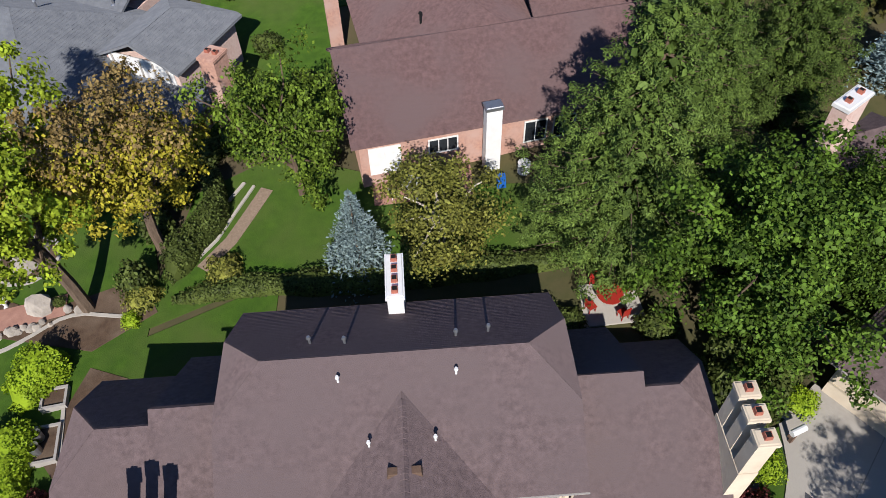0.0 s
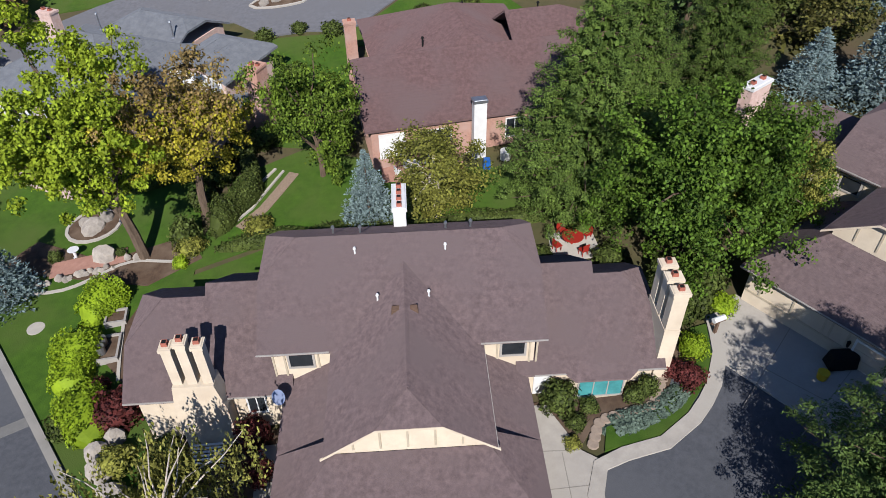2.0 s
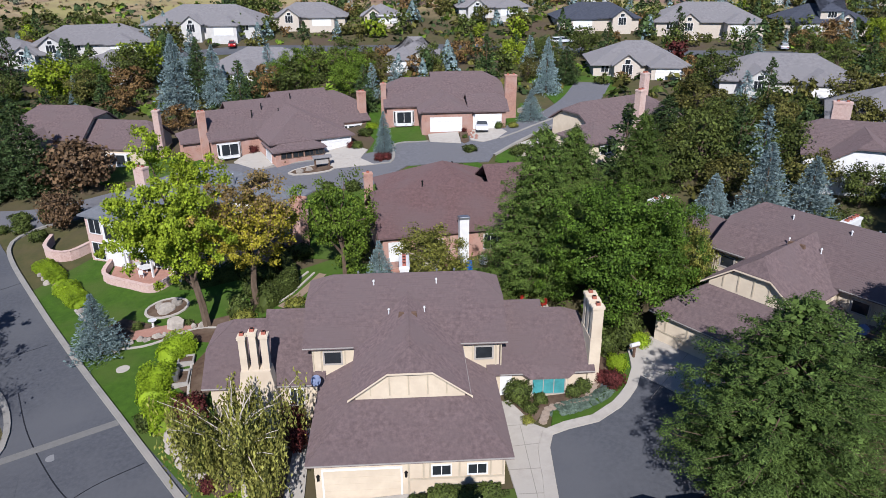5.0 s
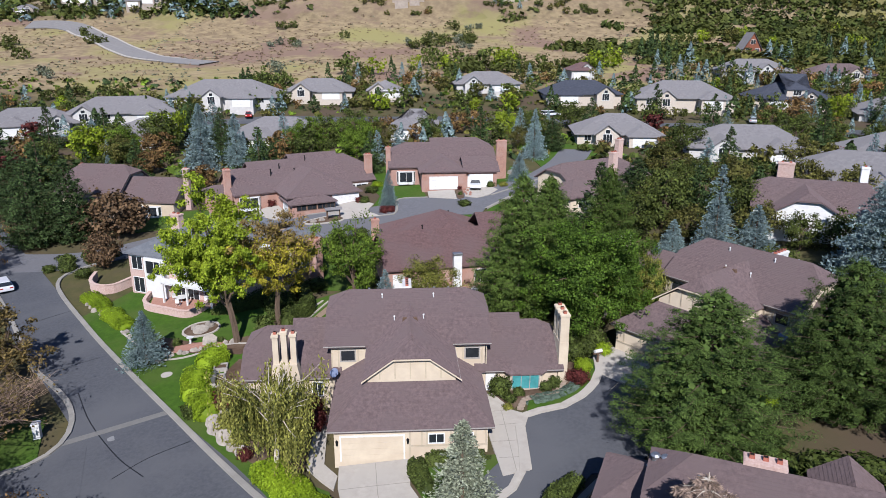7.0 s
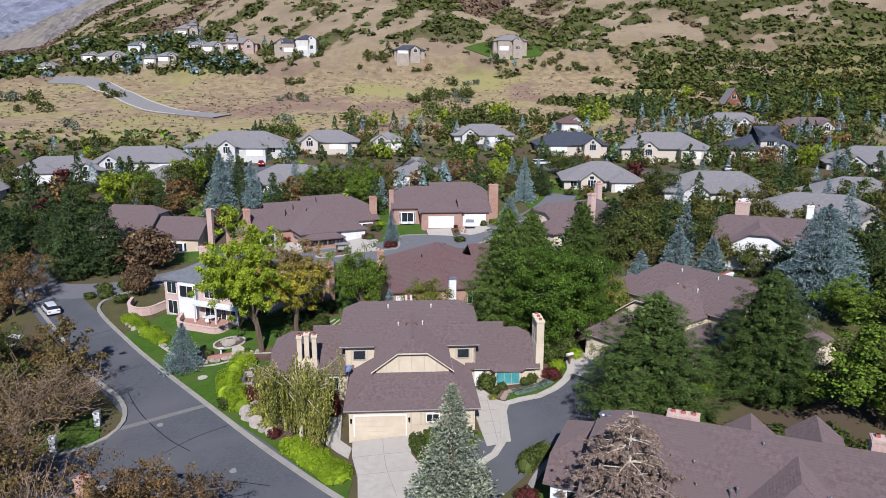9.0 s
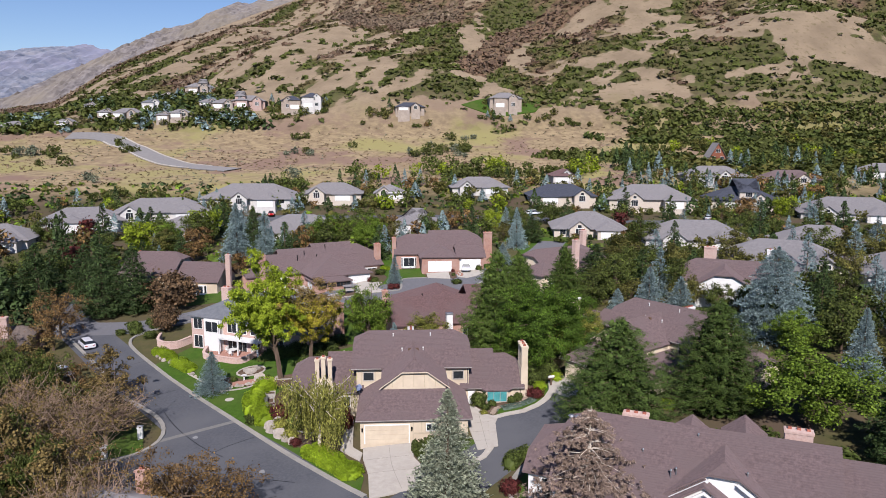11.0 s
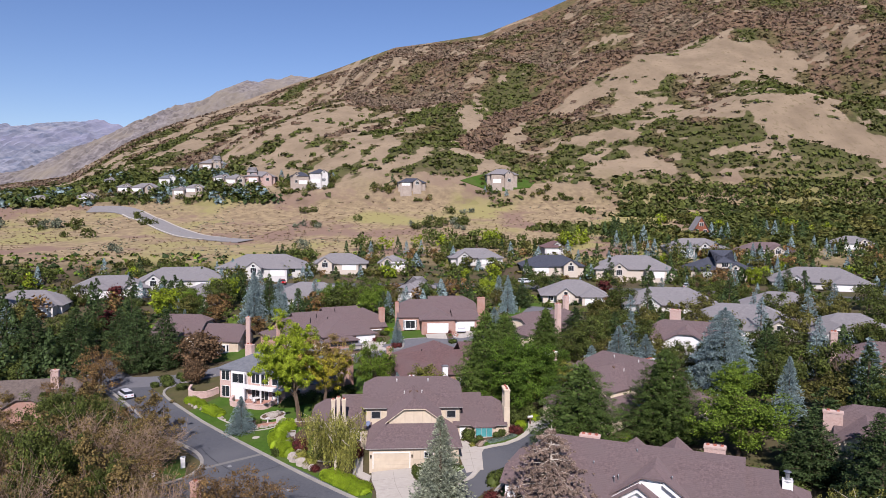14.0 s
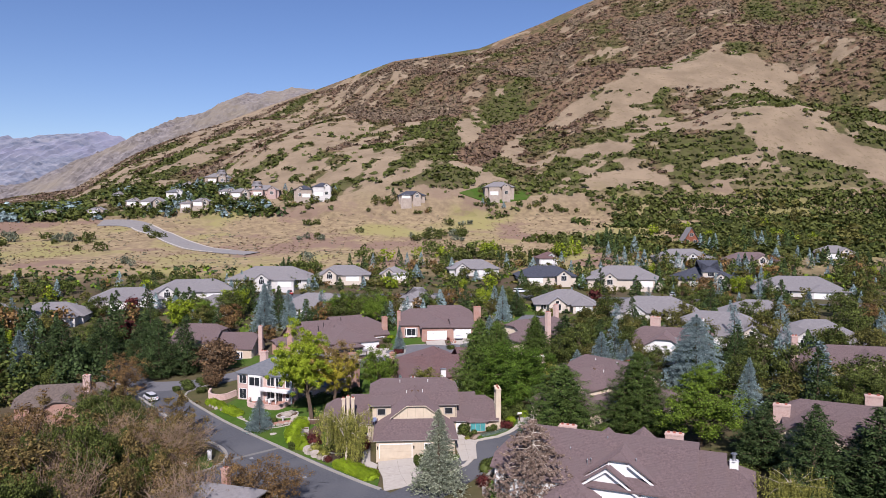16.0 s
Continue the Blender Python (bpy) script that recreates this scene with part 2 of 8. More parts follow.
def thing(name, x, y, z, label, category, rot=0.0, group="", kind=""):
    ob = new(name)
    ob.empty_display_size = 0.3
    ob.matrix_basis = pose(x, y, z, 0, 0, rot)
    return tagged(ob, label, category, group, kind)


def raw(name, verts, faces, mat, parent=None, label="", smooth=False):
    me = bpy.data.meshes.new(name)
    me.from_pydata([tuple(v) for v in verts], [], faces)
    if smooth:
        me.shade_smooth()
    me.update()
    return link(name, me, mat, parent, label)


def box(bm, x0, x1, y0, y1, z0, z1, taper=0.0, bevel=0.0):
    vs = [bm.verts.new((x, y, z0)) for x, y in ((x0, y0), (x1, y0), (x1, y1), (x0, y1))]
    vs += [bm.verts.new((x, y, z1)) for x, y in ((x0 + taper, y0 + taper), (x1 - taper, y0 + taper), (x1 - taper, y1 - taper), (x0 + taper, y1 - taper))]
    fs = [bm.faces.new([vs[i] for i in q]) for q in ((3, 2, 1, 0), (4, 5, 6, 7), (0, 1, 5, 4), (1, 2, 6, 5), (2, 3, 7, 6), (3, 0, 4, 7))]
    if bevel:
        es = list({e for f in fs for e in f.edges})
        bmesh.ops.bevel(bm, geom=es, offset=bevel, segments=1, affect="EDGES")


def boxes(*rows):
    bm = bmesh.new()
    for r in rows:
        box(bm, *r)
    return bm


def cyl(bm, x, y, z0, z1, r0, r1=None, n=10, cap=True):
    r1 = r0 if r1 is None else r1
    a = [bm.verts.new((x + r0 * math.cos(k * 2 * math.pi / n), y + r0 * math.sin(k * 2 * math.pi / n), z0)) for k in range(n)]
    b = [bm.verts.new((x + r1 * math.cos(k * 2 * math.pi / n), y + r1 * math.sin(k * 2 * math.pi / n), z1)) for k in range(n)]
    for k in range(n):
        bm.faces.new((a[k], a[(k + 1) % n], b[(k + 1) % n], b[k]))
    if cap:
        bm.faces.new(b)
        bm.faces.new(a[::-1])


def prism(bm, poly, z0, z1):
    a = [bm.verts.new((x, y, z0)) for x, y in poly]
    b = [bm.verts.new((x, y, z1)) for x, y in poly]
    n = len(poly)
    for k in range(n):
        bm.faces.new((a[k], a[(k + 1) % n], b[(k + 1) % n], b[k]))
    bm.faces.new(b)
    bm.faces.new(a[::-1])


def smooth_line(pts, step=2.0):
    """A polyline rounded by a Catmull-Rom spline."""
    p = [Vector((*q, 0)) for q in pts]
    p = [p[0] * 2 - p[1]] + p + [p[-1] * 2 - p[-2]]
    out = []
    for i in range(1, len(p) - 2):
        n = max(1, int((p[i + 1] - p[i]).length / step))
        for k in range(n):
            t = k / n
            out.append(0.5 * (2 * p[i] + (p[i + 1] - p[i - 1]) * t + (2 * p[i - 1] - 5 * p[i] + 4 * p[i + 1] - p[i + 2]) * t * t + (3 * p[i] - p[i - 1] - 3 * p[i + 1] + p[i + 2]) * t ** 3))
    out.append(p[-2])
    return [(q.x, q.y) for q in out]


def drape(name, poly, mat, lift, cell=2.0, kind="structure", label="", category="", skirt=0.35):
    """A polygon laid over the land, lift metres above it, with an edge that goes down into the ground."""
    bm = bmesh.new()
    bm.faces.new([bm.verts.new((x, y, 0)) for x, y in poly])
    for axis in (0, 1):
        lo, hi = min(p[axis] for p in poly), max(p[axis] for p in poly)
        k = lo + cell
        while k < hi:
            no = (1, 0, 0) if axis == 0 else (0, 1, 0)
            co = (k, 0, 0) if axis == 0 else (0, k, 0)
            bmesh.ops.bisect_plane(bm, geom=bm.verts[:] + bm.edges[:] + bm.faces[:], plane_co=co, plane_no=no)
            k += cell
    bmesh.ops.recalc_face_normals(bm, faces=bm.faces[:])
    if sum(f.normal.z for f in bm.faces) < 0:
        bmesh.ops.reverse_faces(bm, faces=bm.faces[:])
    for v in bm.verts:
        v.co.z = gz(v.co.x, v.co.y) + lift
    rim = [e for e in bm.edges if e.is_boundary]
    ext = bmesh.ops.extrude_edge_only(bm, edges=rim)
    for v in (g for g in ext["geom"] if isinstance(g, bmesh.types.BMVert)):
        v.co.z -= skirt
    ob = part(name, bm, mat, None)
    return tagged(ob, label, category, "", kind)


def strip(name, pts, width, mat, lift, label="", category="", kind="structure", z_low=0.35, step=2.0, across=4):
    """A band along a line, laid over the land, with sides."""
    line = smooth_line(pts, step)
    verts, faces = [], []
    n = across + 1
    for i, (x, y) in enumerate(line):
        a, b = line[max(i - 1, 0)], line[min(i + 1, len(line) - 1)]
        d = Vector((b[0] - a[0], b[1] - a[1])).normalized()
        s = Vector((-d.y, d.x))
        for k in range(n):
            w = (k / across - 0.5) * width
            px, py = x + s.x * w, y + s.y * w
            verts.append((px, py, gz(px, py) + lift))
        for k in (0, n - 1):
            vx, vy, vz = verts[len(verts) - n + (k if k == 0 else n - 1)] if k == 0 else verts[-2]
            verts.append((vx, vy, vz - z_low))
    m = n + 2
    for i in range(len(line) - 1):
        a, b = i * m, (i + 1) * m
        for k in range(across):
            faces.append((a + k + 1, a + k, b + k, b + k + 1))
        faces.append((a, a + n, b + n, b))
        faces.append((a + n + 1, a + n - 1, b + n - 1, b + n + 1))
    ob = raw(name, verts, faces, mat)
    return tagged(ob, label, category, "", kind)


def fbm(x, y, scale, seed, octaves=4):
    """Smooth random numbers from 0 to 1 over the land."""
    rng = np.random.default_rng(seed)
    total, amp, norm = 0, 1.0, 0
    for _ in range(octaves):
        g = rng.random((64, 64))
        u, v = np.asarray(x) / scale + 17.3, np.asarray(y) / scale + 9.1
        i, j = np.floor(u).astype(int), np.floor(v).astype(int)
        a, b = u - i, v - j
        a, b = a * a * (3 - 2 * a), b * b * (3 - 2 * b)
        p = lambda di, dj: g[(i + di) % 64, (j + dj) % 64]
        total = total + amp * ((p(0, 0) * (1 - a) + p(1, 0) * a) * (1 - b) + (p(0, 1) * (1 - a) + p(1, 1) * a) * b)
        norm += amp
        amp, scale = amp * 0.55, scale / 2.1
    return total / norm


# bare knolls of the hill: middle, half lengths and lean
BALD = [(285, 552, 74, 26, 0.0), (322, 398, 52, 10, -0.25), (298, 430, 28, 5, -0.3), (62, 500, 9, 34, 0.2), (92, 470, 8, 18, 0.3), (40, 350, 74, 10, 0.0)]
RUST = [(54, 436), (99, 530), (157, 560), (205, 566), (262, 640), (387, 612)]


def hill_field(x, y):
    """How closely brush covers the hill (0 to 1, half at the edge of a drift), and its tone (green below, brown and rust above)."""
    x, y = np.asarray(x, float), np.asarray(y, float)
    u, v = x * 0.94 - y * 0.34, x * 0.34 + y * 0.94
    ribs = 0.52 * fbm(u, v * 0.30, 30, 3, 4) + 0.48 * fbm(u, v * 0.55, 9, 4, 3)
    flat = 0.48 * fbm(x * 0.55, y, 24, 5, 4) + 0.52 * fbm(x * 0.6, y, 7.5, 6, 3)
    k = np.clip((x - 90) / 70, 0, 1)
    f = 0.5 + 2.1 * (ribs * (1 - k) + flat * k - 0.5)
    up = np.clip((y - 380) / 260, 0, 1)
    fan = x * 1000 / (y + 107)
    left = np.clip((-fan - 40) / 120, 0, 1)
    c = f + 0.04 + 0.20 * np.clip((y - 560) / 120, 0, 1) * (1 - left) - 0.10 * left * np.clip((y - 460) / 120, 0, 1) - 0.05 * np.exp(-((y - 430) / 60) ** 2) * k
    c = c + 0.22 * np.clip((x - 345) / 40, 0, 1) * np.clip((y - 405) / 20, 0, 1) + 0.14 * np.clip((376 - y) / 10, 0, 1) * np.clip((x - 95) / 30, 0, 1)
    for cx, cy, rx, ry, lean in BALD:
        dx, dy = x - cx, y - cy - lean * (x - cx)
        c = c - 0.62 * np.clip(1.9 - 1.2 * np.sqrt((dx / rx) ** 2 + (dy / ry) ** 2), 0, 1)
    near = np.full(x.shape, 1e9)
    for (ax, ay), (bx, by) in zip(RUST, RUST[1:]):
        t = np.clip(((x - ax) * (bx - ax) + 0.25 * (y - ay) * (by - ay)) / ((bx - ax) ** 2 + 0.25 * (by - ay) ** 2), 0, 1)
        near = np.minimum(near, np.hypot(x - ax - t * (bx - ax), 0.5 * (y - ay - t * (by - ay))))
    rust = np.clip(1.5 - near / 11, 0, 1)
    c = np.maximum(c, 0.75 * rust)
    tone = 0.75 * fbm(u, v * 0.6, 44, 8, 4) + 0.25 * fbm(x, y, 10, 9, 2) + 0.30 * (up - 0.72)
    tone = np.where(rust > 0.5, 0.60, tone) + 0.12 * np.exp(-((y - 384) / 9) ** 2) * np.clip((x - 120) / 40, 0, 1) * np.clip((300 - x) / 40, 0, 1)
    return c, tone


# ---- the land, one sheet to the horizon ----
def axis_steps(*runs):
    out = []
    for a, b, s in runs:
        out += list(np.arange(a, b, s))
    return np.array(out + [runs[-1][1]])


def build_ground():
    xs = axis_steps((-4200, -1400, 350), (-1400, -520, 40), (-520, -130, 7), (-130, 180, 3), (180, 440, 5), (440, 700, 9), (700, 1500, 40), (1500, 4200, 300))
    ys = axis_steps((-2000, -200, 200), (-200, -60, 10), (-60, 210, 3), (210, 340, 7), (340, 700, 4.5), (700, 1000, 8), (1000, 1400, 40), (1400, 4600, 320))
    gx, gy = np.meshgrid(xs, ys)
    z = height(gx, gy)
    v = np.stack([gx, gy, z], -1).reshape(-1, 3)
    nx, ny = len(xs), len(ys)
    idx = np.arange(nx * ny).reshape(ny, nx)
    faces = np.stack([idx[:-1, :-1], idx[:-1, 1:], idx[1:, 1:], idx[1:, :-1]], -1).reshape(-1, 4)
    me = bpy.data.meshes.new("ground")
    me.from_pydata(v.tolist(), [], faces.tolist())
    me.shade_smooth()
    far = gy > 330
    cover_of, tone_of = np.zeros(gx.shape), np.zeros(gx.shape)
    cover_of[far], tone_of[far] = hill_field(gx[far], gy[far])
    for key, values in (("cover", cover_of), ("tone", tone_of)):
        me.attributes.new(key, "FLOAT", "POINT").data.foreach_set("value", values.ravel().astype(np.float32))
    m = surface("land", (0.095, 0.080, 0.036), (0.055, 0.060, 0.022), scale=0.5, rough=0.95, bump=0.5, c3=(0.085, 0.062, 0.042), big=0.08)
    nt = m.node_tree
    n, l = nt.nodes, nt.links
    bsdf = n["Principled BSDF"]
    near = bsdf.inputs["Base Color"].links[0].from_socket
    tc = n.new("ShaderNodeTexCoord")
    sep = n.new("ShaderNodeSeparateXYZ")
    l.new(tc.outputs["Object"], sep.inputs[0])

    def noise_of(scale, detail=5.0):
        t = n.new("ShaderNodeTexNoise")
        t.inputs["Scale"].default_value, t.inputs["Detail"].default_value, t.inputs["Roughness"].default_value = scale, detail, 0.6
        l.new(tc.outputs["Object"], t.inputs["Vector"])
        return t.outputs[0]

    def blend(f, lo, hi, a, b):
        r = n.new("ShaderNodeMapRange")
        r.inputs["From Min"].default_value, r.inputs["From Max"].default_value = lo, hi
        l.new(f, r.inputs[0])
        x = n.new("ShaderNodeMix")
        x.data_type = "RGBA"
        l.new(r.outputs[0], x.inputs[0])
        for s, c in ((6, a), (7, b)):
            if isinstance(c, tuple):
                x.inputs[s].default_value = (*c, 1)
            else:
                l.new(c, x.inputs[s])
        return x.outputs[2]

    def attribute(key, scale, amount):
        """A field of the land, its edges broken up by noise."""
        a = n.new("ShaderNodeAttribute")
        a.attribute_name = key
        w = n.new("ShaderNodeMath")
        w.operation = "MULTIPLY_ADD"
        l.new(noise_of(scale, 6), w.inputs[0])
        w.inputs[1].default_value = amount
        l.new(a.outputs["Fac"], w.inputs[2])
        return w.outputs[0]

    straw = blend(noise_of(0.25, 7), 0.38, 0.62, (0.305, 0.235, 0.135), (0.195, 0.143, 0.087))
    straw = blend(noise_of(0.016, 6), 0.5, 0.60, straw, (0.255, 0.225, 0.092))
    straw = blend(noise_of(0.024, 6), 0.54, 0.60, straw, (0.205, 0.137, 0.10))
    hill = blend(noise_of(0.05), 0.35, 0.65, (0.275, 0.212, 0.140), (0.200, 0.152, 0.100))
    hill = blend(noise_of(0.30, 4), 0.56, 0.70, hill, (0.17, 0.135, 0.075))
    tone = attribute("tone", 0.08, 0.24)
    carpet = blend(tone, 0.52, 0.58, (0.085, 0.086, 0.030), (0.130, 0.104, 0.048))
    carpet = blend(tone, 0.63, 0.69, carpet, (0.180, 0.116, 0.072))
    carpet = blend(tone, 0.72, 0.80, carpet, (0.160, 0.118, 0.076))
    carpet = blend(noise_of(0.20, 5), 0.46, 0.66, carpet, (0.060, 0.052, 0.024))
    hill = blend(attribute("cover", 0.10, 0.26), 0.60, 0.65, hill, carpet)
    add = n.new("ShaderNodeMath")
    add.operation = "MULTIPLY_ADD"
    l.new(noise_of(0.03), add.inputs[0])
    add.inputs[1].default_value = 40.0
    l.new(sep.outputs["Y"], add.inputs[2])
    col = blend(add.outputs[0], 196, 210, near, straw)
    col = blend(add.outputs[0], 350, 400, col, hill)
    l.new(col, bsdf.inputs["Base Color"])
    tagged(link("ground", me, m), "rolling ground of garden soil, dry straw grass and hillside", "ground", "", "structure")


build_ground()


def mountain(name, label, mat, x0, x1, y, depth, crest, seed, jag, rows=26, cols=150):
    rng = np.random.default_rng(seed)
    xs = np.linspace(x0, x1, cols)
    top = np.interp(xs, [c[0] for c in crest], [c[1] for c in crest])
    for k, a in ((9, 1.0), (23, 0.5), (51, 0.25)):
        top = top + jag * a * np.interp(xs, np.linspace(x0, x1, k * 3), rng.uniform(-1, 1, k * 3))
    verts = []
    for j in range(rows):
        t = j / (rows - 1)
        yy = y + depth * (t - 1)
        ridge = 1.3 * np.sin(xs / (depth * 0.10) + 2.2 * t + 0.8 * math.sin(5 * t)) + 0.9 * np.abs(np.sin(xs / (depth * 0.036) - 3 * t)) + rng.normal(0, 0.2, cols)
        zz = 20 + (top - 20) * t ** 0.8 + ridge * jag * 4.0 * t * (1 - t)
        verts += [(a, yy + 0.0 * b, b) for a, b in zip(xs, zz)]
    verts += [(a, y + 10, -60) for a in xs]
    rows += 1
    faces = [(j * cols + i, j * cols + i + 1, (j + 1) * cols + i + 1, (j + 1) * cols + i) for j in range(rows - 1) for i in range(cols - 1)]
    ob = raw(name, verts, faces, mat)
    tagged(ob, label, "mountain", "", "structure")


# far ridge: its haze is painted, by the blue-grey base colour
mountain("backdrop_mountain", "distant mountain ridge with bare cliffs, blue-grey haze in its colour", M_HAZED_ROCK, -3400, -300, 3900, 1500, [(-3400, 560), (-2250, 455), (-2120, 495), (-1900, 480), (-1620, 505), (-1450, 480), (-1250, 380), (-300, 200)], 5, 22, 40, 260)
mountain("backdrop_cliff", "rocky grey and tan mountain shoulder behind the hill", M_ROCK, -1300, 300, 2000, 900, [(-1300, 50), (-1022, 122), (-853, 200), (-735, 262), (-600, 340), (-483, 388), (-400, 408), (-315, 424), (-230, 412), (-100, 340), (300, 200)], 8, 13, 50, 320)


# ---- roads, kerbs and lawns ----
def road(name, pts, width, label, lift=0.10, mat=None):
    strip(name, pts, width, mat or M_ASPHALT, lift, label, "road", across=max(4, int(width / 1.5)))


def kerb(pts, label="pale concrete kerb along the road", width=0.5, lift=0.24, mat=None):
    strip("kerb", pts, width, mat or M_KERB, lift, label, "kerb", across=2, step=1.2)


road("road_street", [(12, -34), (4.5, -24), (-7.5, -9.5), (-14.0, -0.9), (-22.8, 9.8), (-32.1, 22.4), (-43.6, 37.6), (-55.0, 53.4), (-66, 68), (-76, 82)], 7.5, "grey asphalt street with faint cracks and patches")
road("road_side", [(-24, 3), (-32, 0.5), (-42, -1.8), (-60, -5)], 8.0, "grey asphalt side street joining the main street", 0.11)
road("road_lane", [(-2, -17), (4, -12.5), (9, -7.5), (13.5, -2.5), (17.5, 2.0), (20.5, 7), (24.5, 10.5)], 6.6, "dark grey asphalt private lane", 0.12)
road("road_turn", [(13.5, 1.5), (18.5, 3.5)], 4.6, "dark asphalt turning bay of the lane", 0.13)
road("road_back", [(-64, 62), (-56, 58.6), (-46, 57.4), (-36, 61.5), (-26, 67.5), (-14, 63.5), (-4, 64.5), (6, 67), (15, 70), (22, 74.5), (29, 81), (36, 92), (42, 106)], 7.0, "grey asphalt lane winding between the brown houses", 0.11, M_ASPHALT_COURT)
road("road_far", [(-150, 138), (-100, 139), (-63, 147), (-38, 154), (-8, 152), (33, 150), (60, 138), (95, 131), (130, 116), (175, 104)], 7.5, "grey street before the white houses")
FIELD_ROAD = [(-178, 328), (-164, 328), (-152, 322), (-136, 305), (-120, 282), (-109, 268), (-98, 256), (-86, 247), (-70, 238)]
road("road_hill", FIELD_ROAD, 11.0, "grey asphalt road cut across the dry field", 0.5, M_ASPHALT_PALE)
for side in (-5.4, 5.4):
    strip("kerb", [(x + side * 0.8, y + side * 0.6) for x, y in FIELD_ROAD[2:8]], 0.9, M_CONCRETE, 0.62, "pale concrete kerb of the field road", "kerb", across=2)
kerb([(-2.0, -10.5), (-5.4, -6.6), (-11.8, 1.3), (-19.9, 11.9), (-27.6, 22), (-37.5, 35.5), (-43.4, 43.8), (-46.0, 48.4), (-46.2, 51.6), (-43.6, 54.4), (-38, 57.4)])
kerb([(-80, 82), (-69.5, 68.5), (-58.6, 53.6), (-47.4, 38.0), (-38.6, 24.8), (-34.3, 19.8), (-30.6, 15.4), (-28.4, 11.3), (-27.9, 7.8), (-29.4, 5.1), (-33.0, 3.5), (-42, 1.8), (-60, -0.6)])
kerb([(-60, -9.2), (-42, -6), (-30, -3.6), (-24, -3.4), (-19, -6), (-11.5, -14), (0, -27)])
TAR = plain("black_tar", (0.022, 0.022, 0.024), 0.6)
for line in ([(-9.5, -6.0), (-13.0, -4.6), (-17.2, -3.4), (-20.4, -1.2)], [(-11.0, -8.4), (-14.6, -9.0), (-17.2, -10.4)], [(-18.6, 1.6), (-22.0, 5.0), (-26.6, 11.0), (-30.2, 17.0)], [(-16.0, 6.0), (-19.0, 4.2), (-21.2, 1.8)], [(-31.0, 24.6), (-34.6, 22.8), (-37.6, 21.6)], [(-40.0, 38.6), (-43.6, 36.4)]):
    strip("tar_seam", line, 0.09, TAR, 0.108, "thin black tar seam across the asphalt", "seam", z_low=0.05, step=0.7, across=1)
strip("gutter", [(-19.6, 11.2), (-24.0, 9.4), (-28.0, 7.8)], 0.8, plain("worn_gutter_concrete", (0.17, 0.165, 0.155), 0.9), 0.125, "concrete cross gutter over the street", "gutter")
kerb([(11.6, -3.2), (12.0, -0.2), (12.2, 2.6), (12.8, 4.2), (14.2, 4.7), (16.4, 5.1), (18.3, 6.35), (20.0, 8.3), (21.0, 10.3), (21.5, 13.2)], "curved concrete kerb round the garden bed", 0.8, 0.24, M_CONCRETE)
kerb([(11.4, -3.0), (10.4, -4.9), (8.6, -6.4), (6.4, -8.0)], "concrete kerb beside the lane", 0.7, 0.24, M_CONCRETE)
kerb([(11.8, -15.5), (12.4, -11), (14.5, -7.4), (18.0, -4.0)], "concrete kerb beside the lane", 0.5)
kerb([(16.6, 63.6), (18.4, 65.8), (20.4, 68.2), (25.3, 73.6), (32, 81), (36.6, 88)], "concrete kerb of the back lane", 0.45)
kerb([(-18.4, 66.4), (-13.4, 67.6), (-9.2, 67.9)], "concrete kerb before the brick house", 0.35)
kerb([(-0.8, 63.2), (1.4, 63.4), (2.0, 66.0), (2.3, 71.4), (7.4, 71.6)], "concrete kerb round the lawn of the court", 0.4)
kerb([(18.3, 70.9), (21.6, 73.6), (24.6, 76.6), (28.8, 80.4), (33.2, 85.0)], "concrete kerb of the back lane", 0.4)

drape("road_apron", [(11.9, -3.2), (12.3, 2.6), (12.8, 4.2), (14.2, 4.7), (16.4, 5.1), (18.3, 6.3), (20.0, 8.2), (20.9, 9.6), (22.7, 7.1), (24.2, 5.1), (26.0, 1.7), (23.2, -1.4), (20.0, -3.6), (17.0, -4.2), (14.0, -4.0)], M_ASPHALT, 0.125, 1.5, label="dark asphalt apron of the lane", category="road")
drape("road_apron", [(-29.3, 5.2), (-28.0, 7.8), (-28.5, 11.2), (-26.5, 13.6), (-20.2, 11.6), (-12.2, 1.4), (-6.0, -6.2), (-8, -16), (-12, -13.4), (-19, -6.0), (-24, -3.4), (-34, -4.2), (-34, 3.4)], M_ASPHALT, 0.095, 2, label="grey asphalt where the side street joins", category="road")
drape("road_apron", [(-20, 64.6), (-18.2, 66.2), (-13.3, 67.4), (-8.9, 67.9), (-6.6, 63.4), (-0.8, 63.1), (1.6, 63.2), (2.4, 71.6), (7.6, 71.6), (12.4, 69.8), (15.6, 69.7), (18.6, 70.8), (24.7, 76.5), (33.0, 84.4), (36.2, 87.9), (31.8, 81), (25.1, 73.9), (20, 68), (16.6, 64), (15.5, 61.2), (9.9, 61.7), (3.9, 61.9), (0.1, 56.9), (-1.8, 54.8), (-6.1, 55.9), (-10.4, 55.8), (-15.9, 61.5)], M_ASPHALT_COURT, 0.135, 2, label="grey asphalt court between the brick houses", category="road")
drape("lawn", [(-13, 55.6), (-2, 54.6), (0.6, 56.8), (4.2, 61.6), (14, 61.2), (17, 55), (16, 52), (-1.5, 51.5), (-1.5, 34), (-5, 35.8), (-12, 38), (-13, 46)], M_LAWN, 0.10, 2, label="garden lawn between the neighbouring houses", category="lawn")
drape("driveway", [(-2.7, -0.1), (2.9, -0.1), (2.9, -3.4), (4.6, -7.6), (5.4, -9.6), (-1.6, -10.9), (-1.9, -6.0), (-2.6, -2.6)], M_CONCRETE, 0.16, 1.4, label="pale concrete driveway before the garage", category="driveway")
